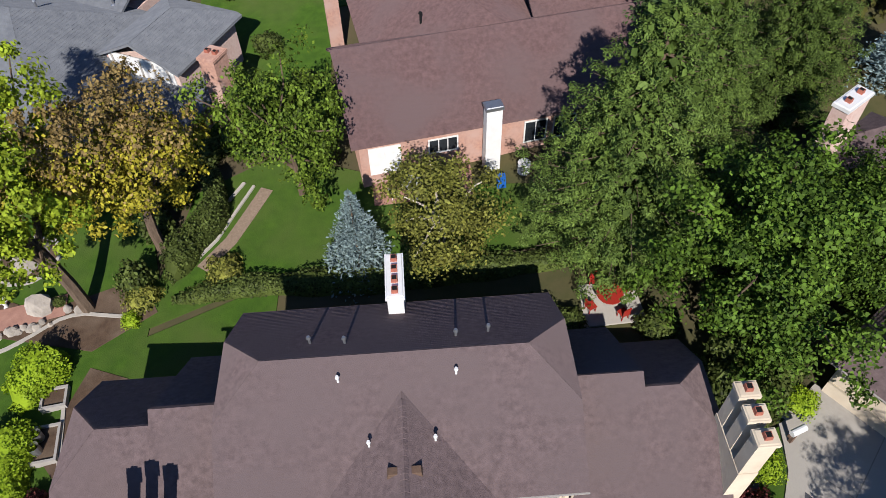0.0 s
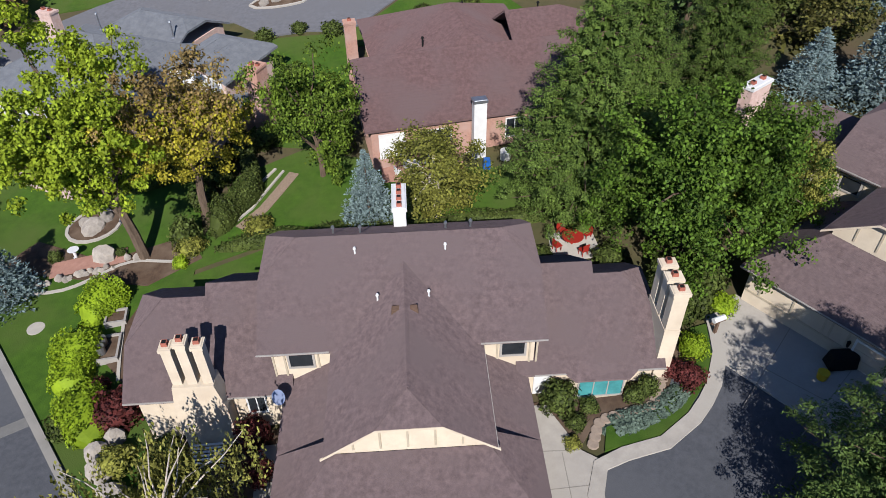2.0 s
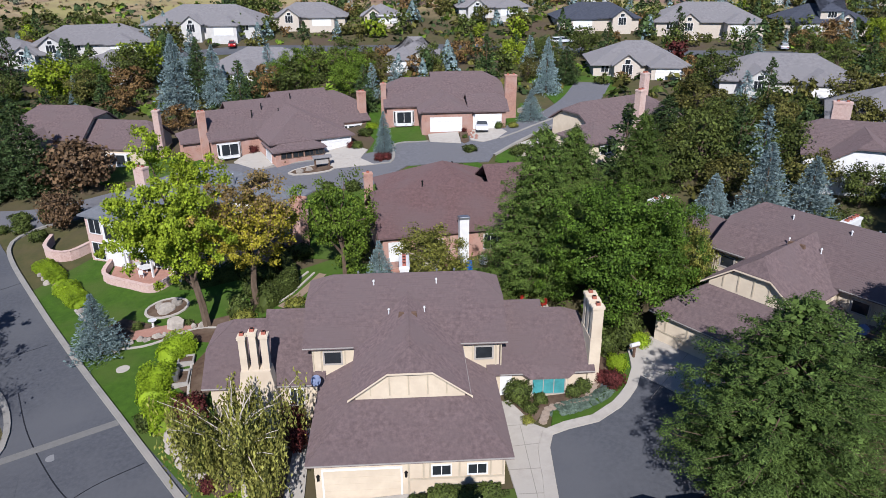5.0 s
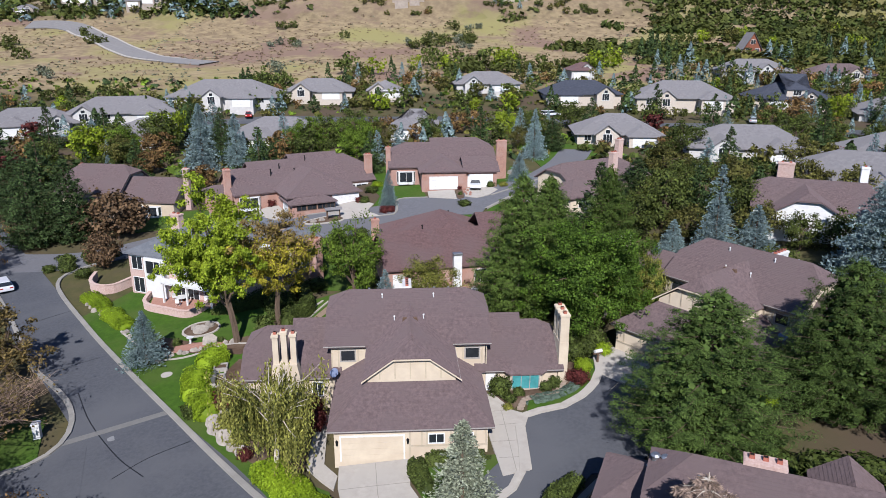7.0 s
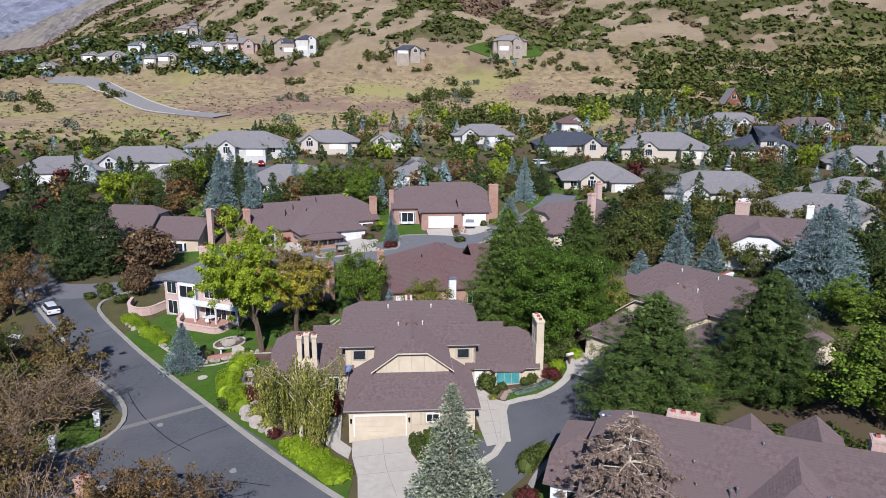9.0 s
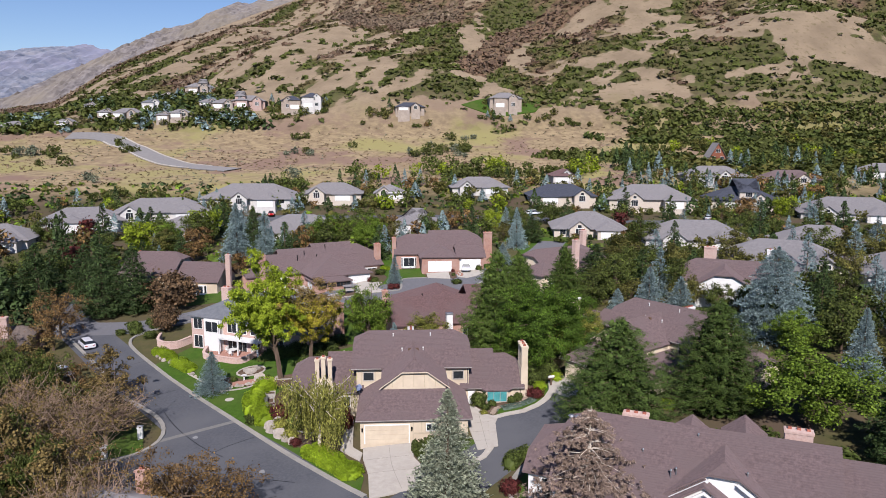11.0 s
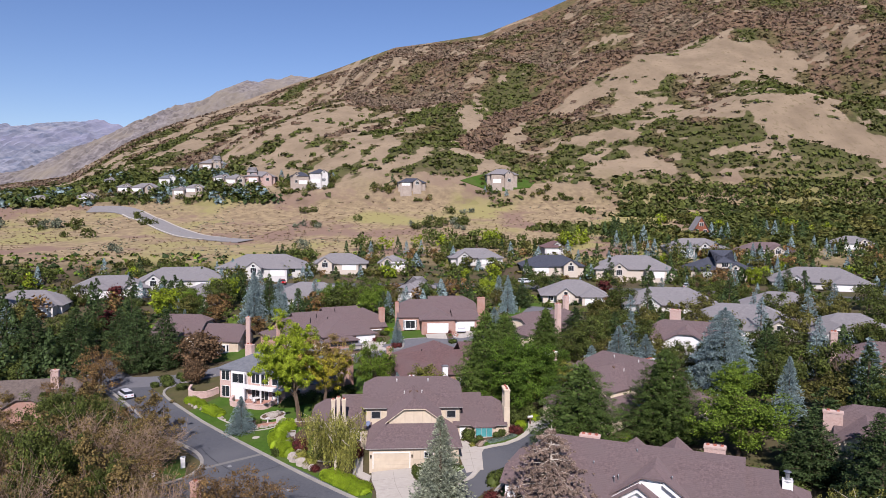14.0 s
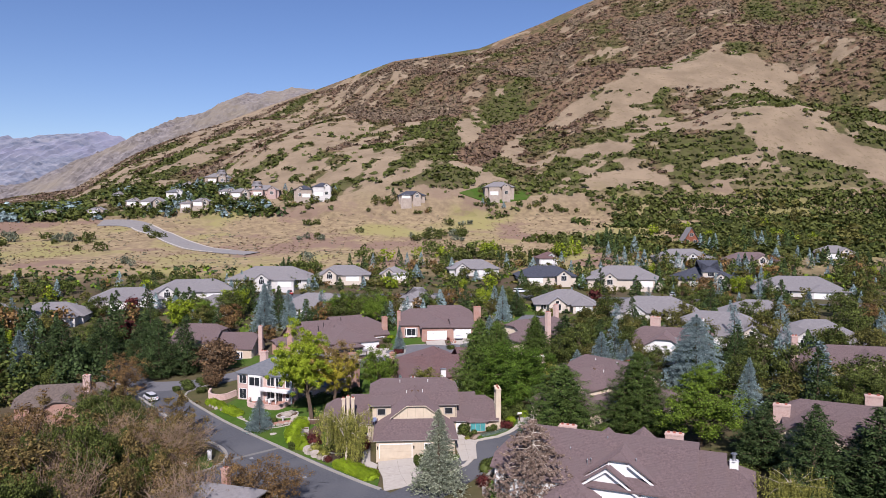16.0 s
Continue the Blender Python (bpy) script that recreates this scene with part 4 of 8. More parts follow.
    # gutters
    for r in ((x0, x1, yf - 0.1, yf, ze - 0.14, ze - 0.02), (-12.0, -4.0, 8.4, 8.5, 2.82, 2.94), (10.0, 11.9, 8.6, 8.7, 2.97, 3.09), (15.6, 17.2, 8.6, 8.7, 2.97, 3.09),
              (-4.5, -0.8, 8.65, 8.75, 5.77, 5.89), (7.0, 10.5, 8.65, 8.75, 5.77, 5.89)):
        part("gutter", boxes((r[0], r[1], r[2] + 0.04, r[3], r[4] + 0.05, r[5])), M_GREYTRIM, h)
    # garage front: door, panels with strips, two small windows
    garage_door(h, 0, 0.0, 0.02, 4.88, 2.13, "-y", M_STUCCO)
    if not mirror:
        window(h, 5.05, 0.0, 1.45, 1.15, 0.75, mullions=1)
        window(h, 7.35, 0.0, 1.45, 1.15, 0.75, mullions=1)
    for x in (2.95, 3.9, 4.3, 6.2, 8.2, 9.0):
        part("wall_strip", boxes((x - 0.06, x + 0.06, -0.05, 0.01, 1.2 if x > 3 else 0.0, 2.75)), M_TRIM, h)
    part("wall_strip", boxes((2.9, 9.1, -0.055, 0.01, 1.12, 1.24)), M_TRIM, h)
    for x in (-2.78, 2.78):
        bm = bmesh.new()
        cyl(bm, x, -0.14, 1.5, 1.85, 0.07, 0.1, 8)
        cyl(bm, x, -0.14, 1.85, 2.0, 0.12, 0.02, 8)
        part("wall_lantern", bm, M_BLACK, h, "black wall lantern")
    # upper storey windows on both sides of the front wing
    for c, xa, xb in ((-2.3, -4.1, -0.6), (8.9, 7.0, 10.2)):
        window(h, c - 0.1, 9.3, 4.25, 1.2, 0.95, frame=M_GREYTRIM, mullions=0, t=0.12)
        for x in (xa + 0.25, c - 0.95, c + 0.8, xb - 0.12):
            part("wall_strip", boxes((x - 0.05, x + 0.05, 9.24, 9.31, 3.4, 5.85)), M_TRIM, h)
    # bay with the teal curtained window
    bm = bmesh.new()
    prism(bm, [(11.9, 9.3), (12.3, 8.42), (14.95, 8.42), (15.5, 9.3)], -0.6, 2.95)
    part("bay", bm, M_STUCCO, h)
    make_roof(h, [[(11.6, 8.75, 3.12), (12.15, 8.2, 2.98), (15.1, 8.2, 2.98), (15.75, 8.75, 3.12), (14.8, 9.6, 3.78), (12.6, 9.6, 3.78)]], M_ROOF, 0.32, 0.12)
    window(h, 13.62, 8.42, 1.46, 2.4, 1.28, frame=M_GREYTRIM, pane=M_TEAL, mullions=2)
    part("sill", boxes((12.35, 14.9, 8.32, 8.42, 1.28, 1.4)), M_TRIM, h)
    window(h, -5.2, 9.0, 1.0, 0.9, 1.3)
    part("door", boxes((10.05, 10.95, 9.1, 9.2, 0.6, 2.65, 0.0)), M_WHITE, h, "white side door")
    # triple chimney on the front of the low wing
    bm = bmesh.new()
    v = [(-9.2, -2.5), (-6.45, -2.5), (-6.45, 2.6), (-6.78, 4.6), (-8.88, 4.6), (-9.2, 2.6)]
    a = [bm.verts.new((x, 8.0, z)) for x, z in v]
    b = [bm.verts.new((x, 9.1, z)) for x, z in v]
    for i in range(6):
        j = (i + 1) % 6
        bm.faces.new((a[i], a[j], b[j], b[i]))
    bm.faces.new(a)
    bm.faces.new(b[::-1])
    bmesh.ops.recalc_face_normals(bm, faces=bm.faces[:])
    part("chimney_base", bm, M_STUCCO, h)
    for x, top in ((-8.6, 7.35), (-7.84, 7.65), (-7.05, 7.4)):
        chimney(h, x, 8.5, 4.5, top, 0.5, 0.62, M_STUCCO, 1, M_STUCCO)
    # tall chimney on the end wall, with three stacks
    part("chimney_base", boxes((16.75, 17.6, 9.1, 11.9, -1.5, 5.6)), M_BRICK_PALE if mirror else M_STUCCO, h)
    if mirror:
        chimney(h, 17.18, 10.5, 5.5, 8.2, 0.85, 2.3, M_BRICK_PALE, 2, M_WHITE, along="y")
    for y in () if mirror else (9.45, 10.5, 11.55):
        chimney(h, 17.18, y, 5.5, 8.3, 0.8, 0.62, M_STUCCO, 1, M_STUCCO)
    # white chimney with four flues on the back slope
    chimney(h, 3.05, 18.7, 2.0, 8.2, 0.75, 2.5, M_WHITE, 4, M_WHITE, along="y")
    # vent pipes, ridge vents, dish
    for x, y, z in ((0.68, 12.9, 8.85), (5.46, 12.9, 8.85), (1.8, 10.65, 7.55), (4.45, 10.65, 7.65)):
        pipe(h, x, y, z - 0.25, z + 0.28, 0.05, M_WHITE)
    for x, y, z in ((-0.6, 15.0, 8.5), (0.9, 14.8, 8.6), (5.6, 14.8, 8.6), (7.0, 15.0, 8.5)):
        pipe(h, x, y, z - 0.6, z + 0.45)
    for sx in (-1, 1):
        part("roof_vent", boxes((xr + sx * 0.45 - 0.24, xr + sx * 0.45 + 0.24, 9.0, 9.4, zr - 0.55, zr - 0.16, 0.06)), M_WOOD, h)
    bm = bmesh.new()
    cyl(bm, 0, 0, 0, 0.08, 0.12, 0.42, 14)
    bm.transform(pose(-3.5, 7.6, 3.9, 55, 0, -30))
    dish = part("satellite_dish", bm, plain("dish_blue_grey", (0.22, 0.26, 0.38), 0.5), h, "blue grey satellite dish")
    bm = bmesh.new()
    cyl(bm, -3.5, 7.75, 2.8, 3.95, 0.04, n=6)
    part("dish_mast", bm, M_METAL, dish)


main_house(0, 0, 0, 0, "large cream stucco house with a broad mauve-brown shingle roof")
# a mirrored house of the same plan across the lane
hx, hy = 26.8 - (3.07 * math.cos(radians(-55)) + 0.4 * math.sin(radians(-55))), 9.0 - (3.07 * math.sin(radians(-55)) - 0.4 * math.cos(radians(-55)))
main_house(hx, hy, 2.2, -55, "cream stucco house of mirrored plan with mauve-brown roof", True, "house")


def brown_house(x, y, rot, label, wings, m_roof, m_wall, z=None):
    """wings: (x0, x1, y0, y1, eave, pitch, axis, k0, k1) in the house's own axes; returns the thing."""
    h = thing("house", x, y, gz(x, y) if z is None else z, label, "house", rot, "neighbouring houses")
    for w in wings:
        wing(h, w[:4], w[4], w[5], w[6], w[7], w[8], m_roof, m_wall, course=0.24)
    return h


# house behind, with the red-brown roof
b = brown_house(8.5, 40.5, 10, "brick house with a dark red-brown hip roof and white chimney", [(-9.0, 11.0, -7.4, 2.6, 2.8, 0.62, "x", 0.12, 0), (-6.6, 7.5, -2.0, 12.5, 2.9, 0.50, "y", 0.3, 1), (5.0, 14.0, -3.6, 8.0, 2.9, 0.62, "x", 0, 0.8)], M_ROOF_RED, M_BRICK)
chimney(b, -0.6, -8.2, -1.2, 4.6, 1.0, 0.7, M_WHITE, 1, M_METAL, pots=False)
chimney(b, -8.4, 7.0, -1.2, 5.4, 1.0, 0.9, M_BRICK, 1)
window(b, -7.4, -7.4, 0.0, 1.9, 2.0, pane=M_WHITE, mullions=1)
window(b, -3.6, -7.4, 0.9, 1.8, 1.0, mullions=2)
for wx, ww in ((2.6, 1.4), (4.6, 1.4)):
    window(b, wx, -7.4, 0.4, ww, 1.6, mullions=1)
for q in ((-3, 1.0, 5.2), (2.0, 7.0, 5.4), (8.2, 4.0, 5.9)):
    pipe(b, q[0], q[1], q[2] - 1, q[2] + 0.5, 0.08, M_BLACK)
# slate grey house with a balcony
c = brown_house(-25.0, 47.5, -26, "brick and white house with a slate grey roof and balcony", [(-5.4, 9.6, -8.2, 5.0, 4.5, 0.46, "x", 1, 1), (-3.0, 7.0, 2.0, 10.4, 4.5, 0.46, "x", 1, 0.3), (9.4, 15.4, -0.8, 6.2, 5.2, 0.46, "y", 0, 0.9), (8.6, 17.0, -6.6, 1.0, 3.0, 0.36, "x", 1, 1)], M_ROOF_SLATE, M_BRICK_PALE, 0.2)
part("gable_wall", boxes((9.7, 15.1, -0.9, -0.81, 3.2, 5.4)), M_WHITE, c, "white boarded gable wall")
for k in range(5):
    part("gable_strip", boxes((10.0 + k * 1.15, 10.14 + k * 1.15, -0.96, -0.9, 3.4, 5.3)), M_GREYTRIM, c)
chimney(c, 18.4, -0.2, -1, 6.9, 1.2, 1.5, M_BRICK, 2)
chimney(c, -6.2, 2.0, -2, 7.2, 1.6, 1.0, M_BRICK_PALE, 2)
for q in ((0.0, 2.0, 7.2), (3.6, 0.0, 7.0), (6.5, 4.0, 6.6)):
    pipe(c, q[0], q[1], q[2] - 1, q[2] + 0.5, 0.08, M_METAL)
for wx in (-4, 3, 5, 7.6):
    window(c, wx, -8.2, -0.9, 1.7, 2.0)
    window(c, wx, -8.2, 2.3, 1.7, 1.7)
part("balcony", boxes((1.4, 9.4, -10.0, -8.2, 1.5, 1.7), (1.4, 9.4, -10.06, -9.98, 1.7, 2.4)), M_WHITE, c)
part("bay", boxes((-2.2, 1.2, -8.9, -8.2, -2, 4.3)), M_WHITE, c, "white boarded bay")
window(c, -0.5, -8.9, 2.2, 2.6, 1.7, mullions=1)
for px in (1.6, 5.4, 9.2):
    part("post", boxes((px - 0.1, px + 0.1, -10.0, -9.8, -3, 4.5)), M_WHITE, c)
window(c, 11.0, -6.6, 0.2, 1.8, 1.3)
# brick house beyond the lane
def bay_window(house, x, y, z, w, h, deep=0.7):
    """A white bay with canted cheeks, a wide pane in front and a small hip of roofing above."""
    b = bmesh.new()
    out = [(-w / 2, 0.02), (-w / 2 + deep * 0.6, -deep), (w / 2 - deep * 0.6, -deep), (w / 2, 0.02)]
    lo = [b.verts.new((x + p, y + q, z - 0.5)) for p, q in out]
    hi = [b.verts.new((x + p, y + q, z + h + 0.12)) for p, q in out]
    for k in range(4):
        b.faces.new((lo[k], lo[(k + 1) % 4], hi[(k + 1) % 4], hi[k]))
    b.faces.new(hi)
    bmesh.ops.recalc_face_normals(b, faces=b.faces[:])
    part("bay", b, M_WHITE, house, "white boarded bay")
    window(house, x, y - deep, z, w - deep * 1.2 - 0.3, h, mullions=1)
    for sx in (-1, 1):
        window(house, x + sx * (w / 2 - deep * 0.3), y - deep * 0.5 + 0.01, z, deep * 0.72, h, face=sx * 59, mullions=0)


d = brown_house(-14.0, 77.0, 24, "long brick house with a mauve-brown roof and white garage", [(-12.8, -8.6, -0.1, 12.4, 2.5, 0.5, "x", 0, 0), (-8.6, -0.6, 0.0, 15.6, 2.5, 0.5, "x", 0, 0), (-0.6, 8.0, 0.1, 18.2, 2.5, 0.5, "x", 0, 0), (8.0, 13.6, 2.4, 17.4, 2.5, 0.5, "x", 0, 0.45),
    (-5.6, 7.0, -7.4, 4.0, 2.8, 0.47, "y", 1, 0), (-5.5, 1.8, -9.0, -3.0, 1.93, 0.48, "y", 1, 0)], M_ROOF, M_BRICK, 3.1)
garage_door(d, 4.5, -7.4, 0.15, 4.6, 2.3, "-y", M_WHITE)
for wx in (-3.9, -2.1, -0.3, 1.1):
    window(d, wx, -9.0, 0.75, 1.5, 0.8, frame=M_WOOD)
window(d, -5.6, -5.4, -0.3, 2.8, 1.9, face="-x", pane=M_WHITE, mullions=0)
bay_window(d, -10.4, -0.1, 0.1, 3.6, 1.7)
bay_window(d, 11.0, 2.4, 0.3, 3.2, 1.5)
chimney(d, -13.6, 2.0, -2, 6.7, 1.1, 1.3, M_BRICK, 2)
chimney(d, 13.4, 4.2, -1, 7.0, 1.2, 1.3, M_BRICK, 2)
wing(d, (-16.6, -13.0, 3.0, 8.0), 1.9, 0.5, "x", 0.6, 0, M_ROOF, M_BRICK, course=0.24)
for q in ((-5.6, 3.6, 5.2), (-3.6, 5.2, 5.8), (-1.2, 3.8, 5.0), (1.8, 7.0, 6.6)):
    pipe(d, q[0], q[1], q[2] - 1, q[2] + 0.45, 0.08, M_BLACK)
# brown house beyond the brick one
e = brown_house(-48.0, 82.0, -10, "brown roofed house with cream gables and tall brick chimney", [(-9.5, 2.0, -5.5, 6, 3.9, 0.66, "x", 0.35, 0.35), (-8, -2.0, -9, 2, 3.0, 0.66, "y", 0.5, 0), (1, 12.0, -5.5, 4, 2.6, 0.66, "x", 0, 0.35)], M_ROOF, M_STUCCO)
chimney(e, 13.2, -2.0, -1, 8.0, 1.0, 0.9, M_BRICK_PALE, 1)
chimney(e, -9, 2.0, 2, 7.6, 0.7, 0.7, M_BRICK, 1)
bay_window(e, 7.6, -5.5, 0.2, 4.2, 1.5)
window(e, -5.0, -9.0, 0.6, 3.0, 1.4, mullions=2)
window(e, 0.2, -5.5, 2.4, 1.5, 1.2)
# house with the double garage at the end of the court
f5 = brown_house(11.0, 84.0, 2, "wide brick house with a brown hip roof and white garage doors", [(-10.2, -2.0, -3.2, 9.0, 2.9, 0.55, "x", 0.5, 0), (-2.0, 9.2, -3.0, 11.5, 2.9, 0.55, "x", 0, 0.4), (-4.8, 3.2, -8.5, 0, 2.8, 0.46, "y", 0.9, 0), (3.2, 8.8, -7.9, 0, 2.8, 0.46, "x", 0, 0.4)], M_ROOF, M_BRICK, gz(11.0, 84.0) + 0.2)
garage_door(f5, -0.9, -8.5, -0.3, 4.9, 2.2, "-y", M_WHITE)
garage_door(f5, 5.8, -7.9, -0.1, 4.4, 2.2, "-y", M_WHITE)
bay_window(f5, -7.4, -3.2, 0.2, 3.4, 1.8)
chimney(f5, -10.6, -1.6, -1, 6.4, 0.9, 0.9, M_BRICK, 1)
chimney(f5, 10.6, -1.8, -1, 7.4, 1.9, 1.0, M_BRICK, 2)
# low house beside it
g6 = brown_house(35.0, 69.0, 28, "brown roofed house with white half-timbered gable and brick chimneys", [(-7.5, 8, -4, 4.5, 3.0, 0.6, "x", 0.4, 0.4), (-1, 7, -8.5, 0, 3.0, 0.6, "y", 0, 0), (-11.5, -4.5, -8.5, -2, 2.3, 0.55, "x", 1, 1)], M_ROOF, M_STUCCO)
chimney(g6, -2.6, -8.0, -1, 8.6, 1.1, 1.0, M_BRICK_PALE, 2)
chimney(g6, 7.6, 1.0, -1, 8.8, 1.1, 1.0, M_BRICK_PALE, 2)
window(g6, -8.5, -8.5, 0.6, 2.6, 1.0, mullions=3)
# house beyond it
i8 = brown_house(62.0, 47.0, -25, "brown roofed house with white half-timbered wall and brick chimney", [(-8, 8, -5, 5, 3.2, 0.6, "x", 0.4, 0.4), (-6, 3, -8.5, 0, 3.0, 0.6, "y", 0.3, 0)], M_ROOF, M_WHITE)
for k in range(6):
    part("timber_strip", boxes((-5.8 + k * 1.68, -5.66 + k * 1.68, -8.56, -8.5, 0.2, 3.0)), M_GREYTRIM, i8, "grey timber strip")
part("timber_rail", boxes((-5.9, 2.9, -8.57, -8.51, 1.55, 1.69)), M_GREYTRIM, i8, "grey timber rail")
chimney(i8, -4.0, 2.0, 2, 8.4, 2.2, 1.1, M_BRICK_PALE, 2)
chimney(i8, 6.0, 1.0, 2, 8.6, 1.0, 0.9, M_WHITE, 1)
# large house across the lane
j9 = brown_house(28.5, -18.0, -26, "large house with a mauve-brown shingle roof and white gables", [(-12.0, 10.0, -7.0, 6.4, 3.0, 0.66, "x", 0.35, 0), (-15.0, -9.0, -4.0, 5.4, 2.7, 0.60, "x", 0.6, 0), (9.5, 13.2, -6.0, 5.2, 2.8, 0.66, "x", 0, 0), (12.8, 16.5, -5.2, 4.4, 2.6, 0.62, "x", 0, 0.6),
    (-3.2, 6.4, -5.8, 0, 3.3, 0.70, "y", 0.22, 0), (-3.4, 3.8, -6.8, 0, 2.7, 0.70, "y", 0, 0), (-6.4, -0.8, -11.0, -3, 1.7, 0.6, "y", 1, 0),
    (-2.9, 0.2, 0.3, 3.6, 5.6, 0.75, "y", 0, 0), (1.7, 4.7, 0.3, 4.4, 5.9, 0.80, "y", 0, 0)], M_ROOF, M_WHITE)
chimney(j9, -6.1, 0.2, -1, 8.0, 2.2, 1.0, M_BRICK_PALE, 3)
chimney(j9, 7.4, 1.4, -1, 8.1, 2.2, 1.0, M_BRICK_PALE, 3)
part("chimney_box", boxes((14.0, 15.0, -1.4, -0.4, -1, 6.2)), M_WHITE, j9, "white boxed metal chimney")
pipe(j9, 14.5, -0.9, 6.1, 7.0, 0.22, M_METAL)
part("chimney_box", boxes((-12.4, -11.2, -0.2, 1.0, 2, 6.0)), M_WHITE, j9, "white boxed chimney with metal cowls")
for cx, cy in ((-12.1, 0.4), (-11.5, 0.4)):
    pipe(j9, cx, cy, 5.9, 6.7, 0.17, M_METAL)
for q in ((2.9, -5.0, 5.3), (3.4, -4.6, 5.6), (-2.5, -4.9, 4.9), (-2.1, -4.6, 5.0), (-5.0, -3.2, 5.6), (-0.6, -1.2, 6.9), (-9.5, -1.5, 6.6)):
    pipe(j9, q[0], q[1], q[2] - 0.6, q[2] + 0.45, 0.055, M_METAL)


def rakes(h, xc, half, zr, p, y, k=0.0, wide=0.3):
    """White rake boards down both sides of a gable."""
    for sx in (-1, 1):
        bm = bmesh.new()
        q = [(xc + sx * k, zr - p * k), (xc + sx * half, zr - p * half), (xc + sx * half, zr - p * half - wide), (xc + sx * k, zr - p * k - wide)]
        a = [bm.verts.new((x2, y - 0.06, z2)) for x2, z2 in q]
        b2 = [bm.verts.new((x2, y + 0.06, z2)) for x2, z2 in q]
        for i in range(4):
            k2 = (i + 1) % 4
            bm.faces.new((a[i], a[k2], b2[k2], b2[i]))
        bm.faces.new(a)
        bm.faces.new(b2[::-1])
        bmesh.ops.recalc_face_normals(bm, faces=bm.faces[:])
        part("rake_board", bm, M_WHITE, h)


rakes(j9, 1.6, 5.2, 6.62, 0.70, -6.36, 1.1)
rakes(j9, 0.2, 4.0, 5.18, 0.70, -7.36, 0.0, 0.26)
window(j9, 0.2, -6.8, 1.0, 2.6, 1.5, mullions=2)
window(j9, -12.5, -4.0, 0.6, 2.4, 1.5, mullions=2)
# two more brown houses uphill
k10 = brown_house(65.0, -13.0, -32, "brown roofed house with a round window bay and brick chimneys", [(-9, 9, -5, 5, 3.0, 0.6, "x", 0.4, 0.4), (1, 8, -10, 0, 3.0, 0.7, "y", 0, 0), (-10, -2, -8, 0, 2.8, 0.6, "y", 0.4, 0)], M_ROOF, M_STUCCO)
chimney(k10, -9.6, -3.0, -1, 5.9, 2.2, 1.0, M_BRICK_PALE, 2)
chimney(k10, 2.0, 4.0, 2, 7.0, 2.2, 1.0, M_BRICK_PALE, 2)
window(k10, 4.5, -10, 0.8, 2.4, 1.6)
l11 = brown_house(86.0, 17.0, -20, "brown roofed house among trees", [(-11, 11, -5, 5, 3.0, 0.55, "x", 1, 0.4), (-4, 4, -8, 0, 3, 0.6, "y", 0.3, 0)], M_ROOF, M_STUCCO)
chimney(l11, 6.0, -3.0, 2, 8.0, 1.6, 1.0, M_BRICK_PALE, 2)
chimney(l11, -11.6, 0.0, -1, 7.4, 1.1, 1.0, M_BRICK_PALE, 2)
# roofs beyond the side street
m12 = brown_house(-69.5, 46.0, 10, "weathered shake roofed house with a brick chimney", [(-9, 8, -5, 5, 3.0, 0.6, "x", 0.6, 0.4), (-3, 4, -9, 0, 3, 0.6, "y", 0.3, 0)], surface("weathered_shake", (0.20, 0.16, 0.135), (0.12, 0.095, 0.082), scale=2.2, rough=0.95, bump=0.5, island=0.1), M_BRICK)
chimney(m12, 4.0, -2.0, 2, 8.4, 1.4, 1.1, M_BRICK_PALE, 1)
n13 = brown_house(-24.5, -13.5, -20, "low grey shake roofed house with a brick chimney", [(-8, 7, -4, 4, 2.8, 0.5, "x", 1, 0.4)], M_ROOF_GREY, M_BRICK)
chimney(n13, 0.6, 2.8, 0, 6.2, 0.9, 0.9, M_BRICK, 1)


PLANTINGS = []
plant_rng = random.Random(21)


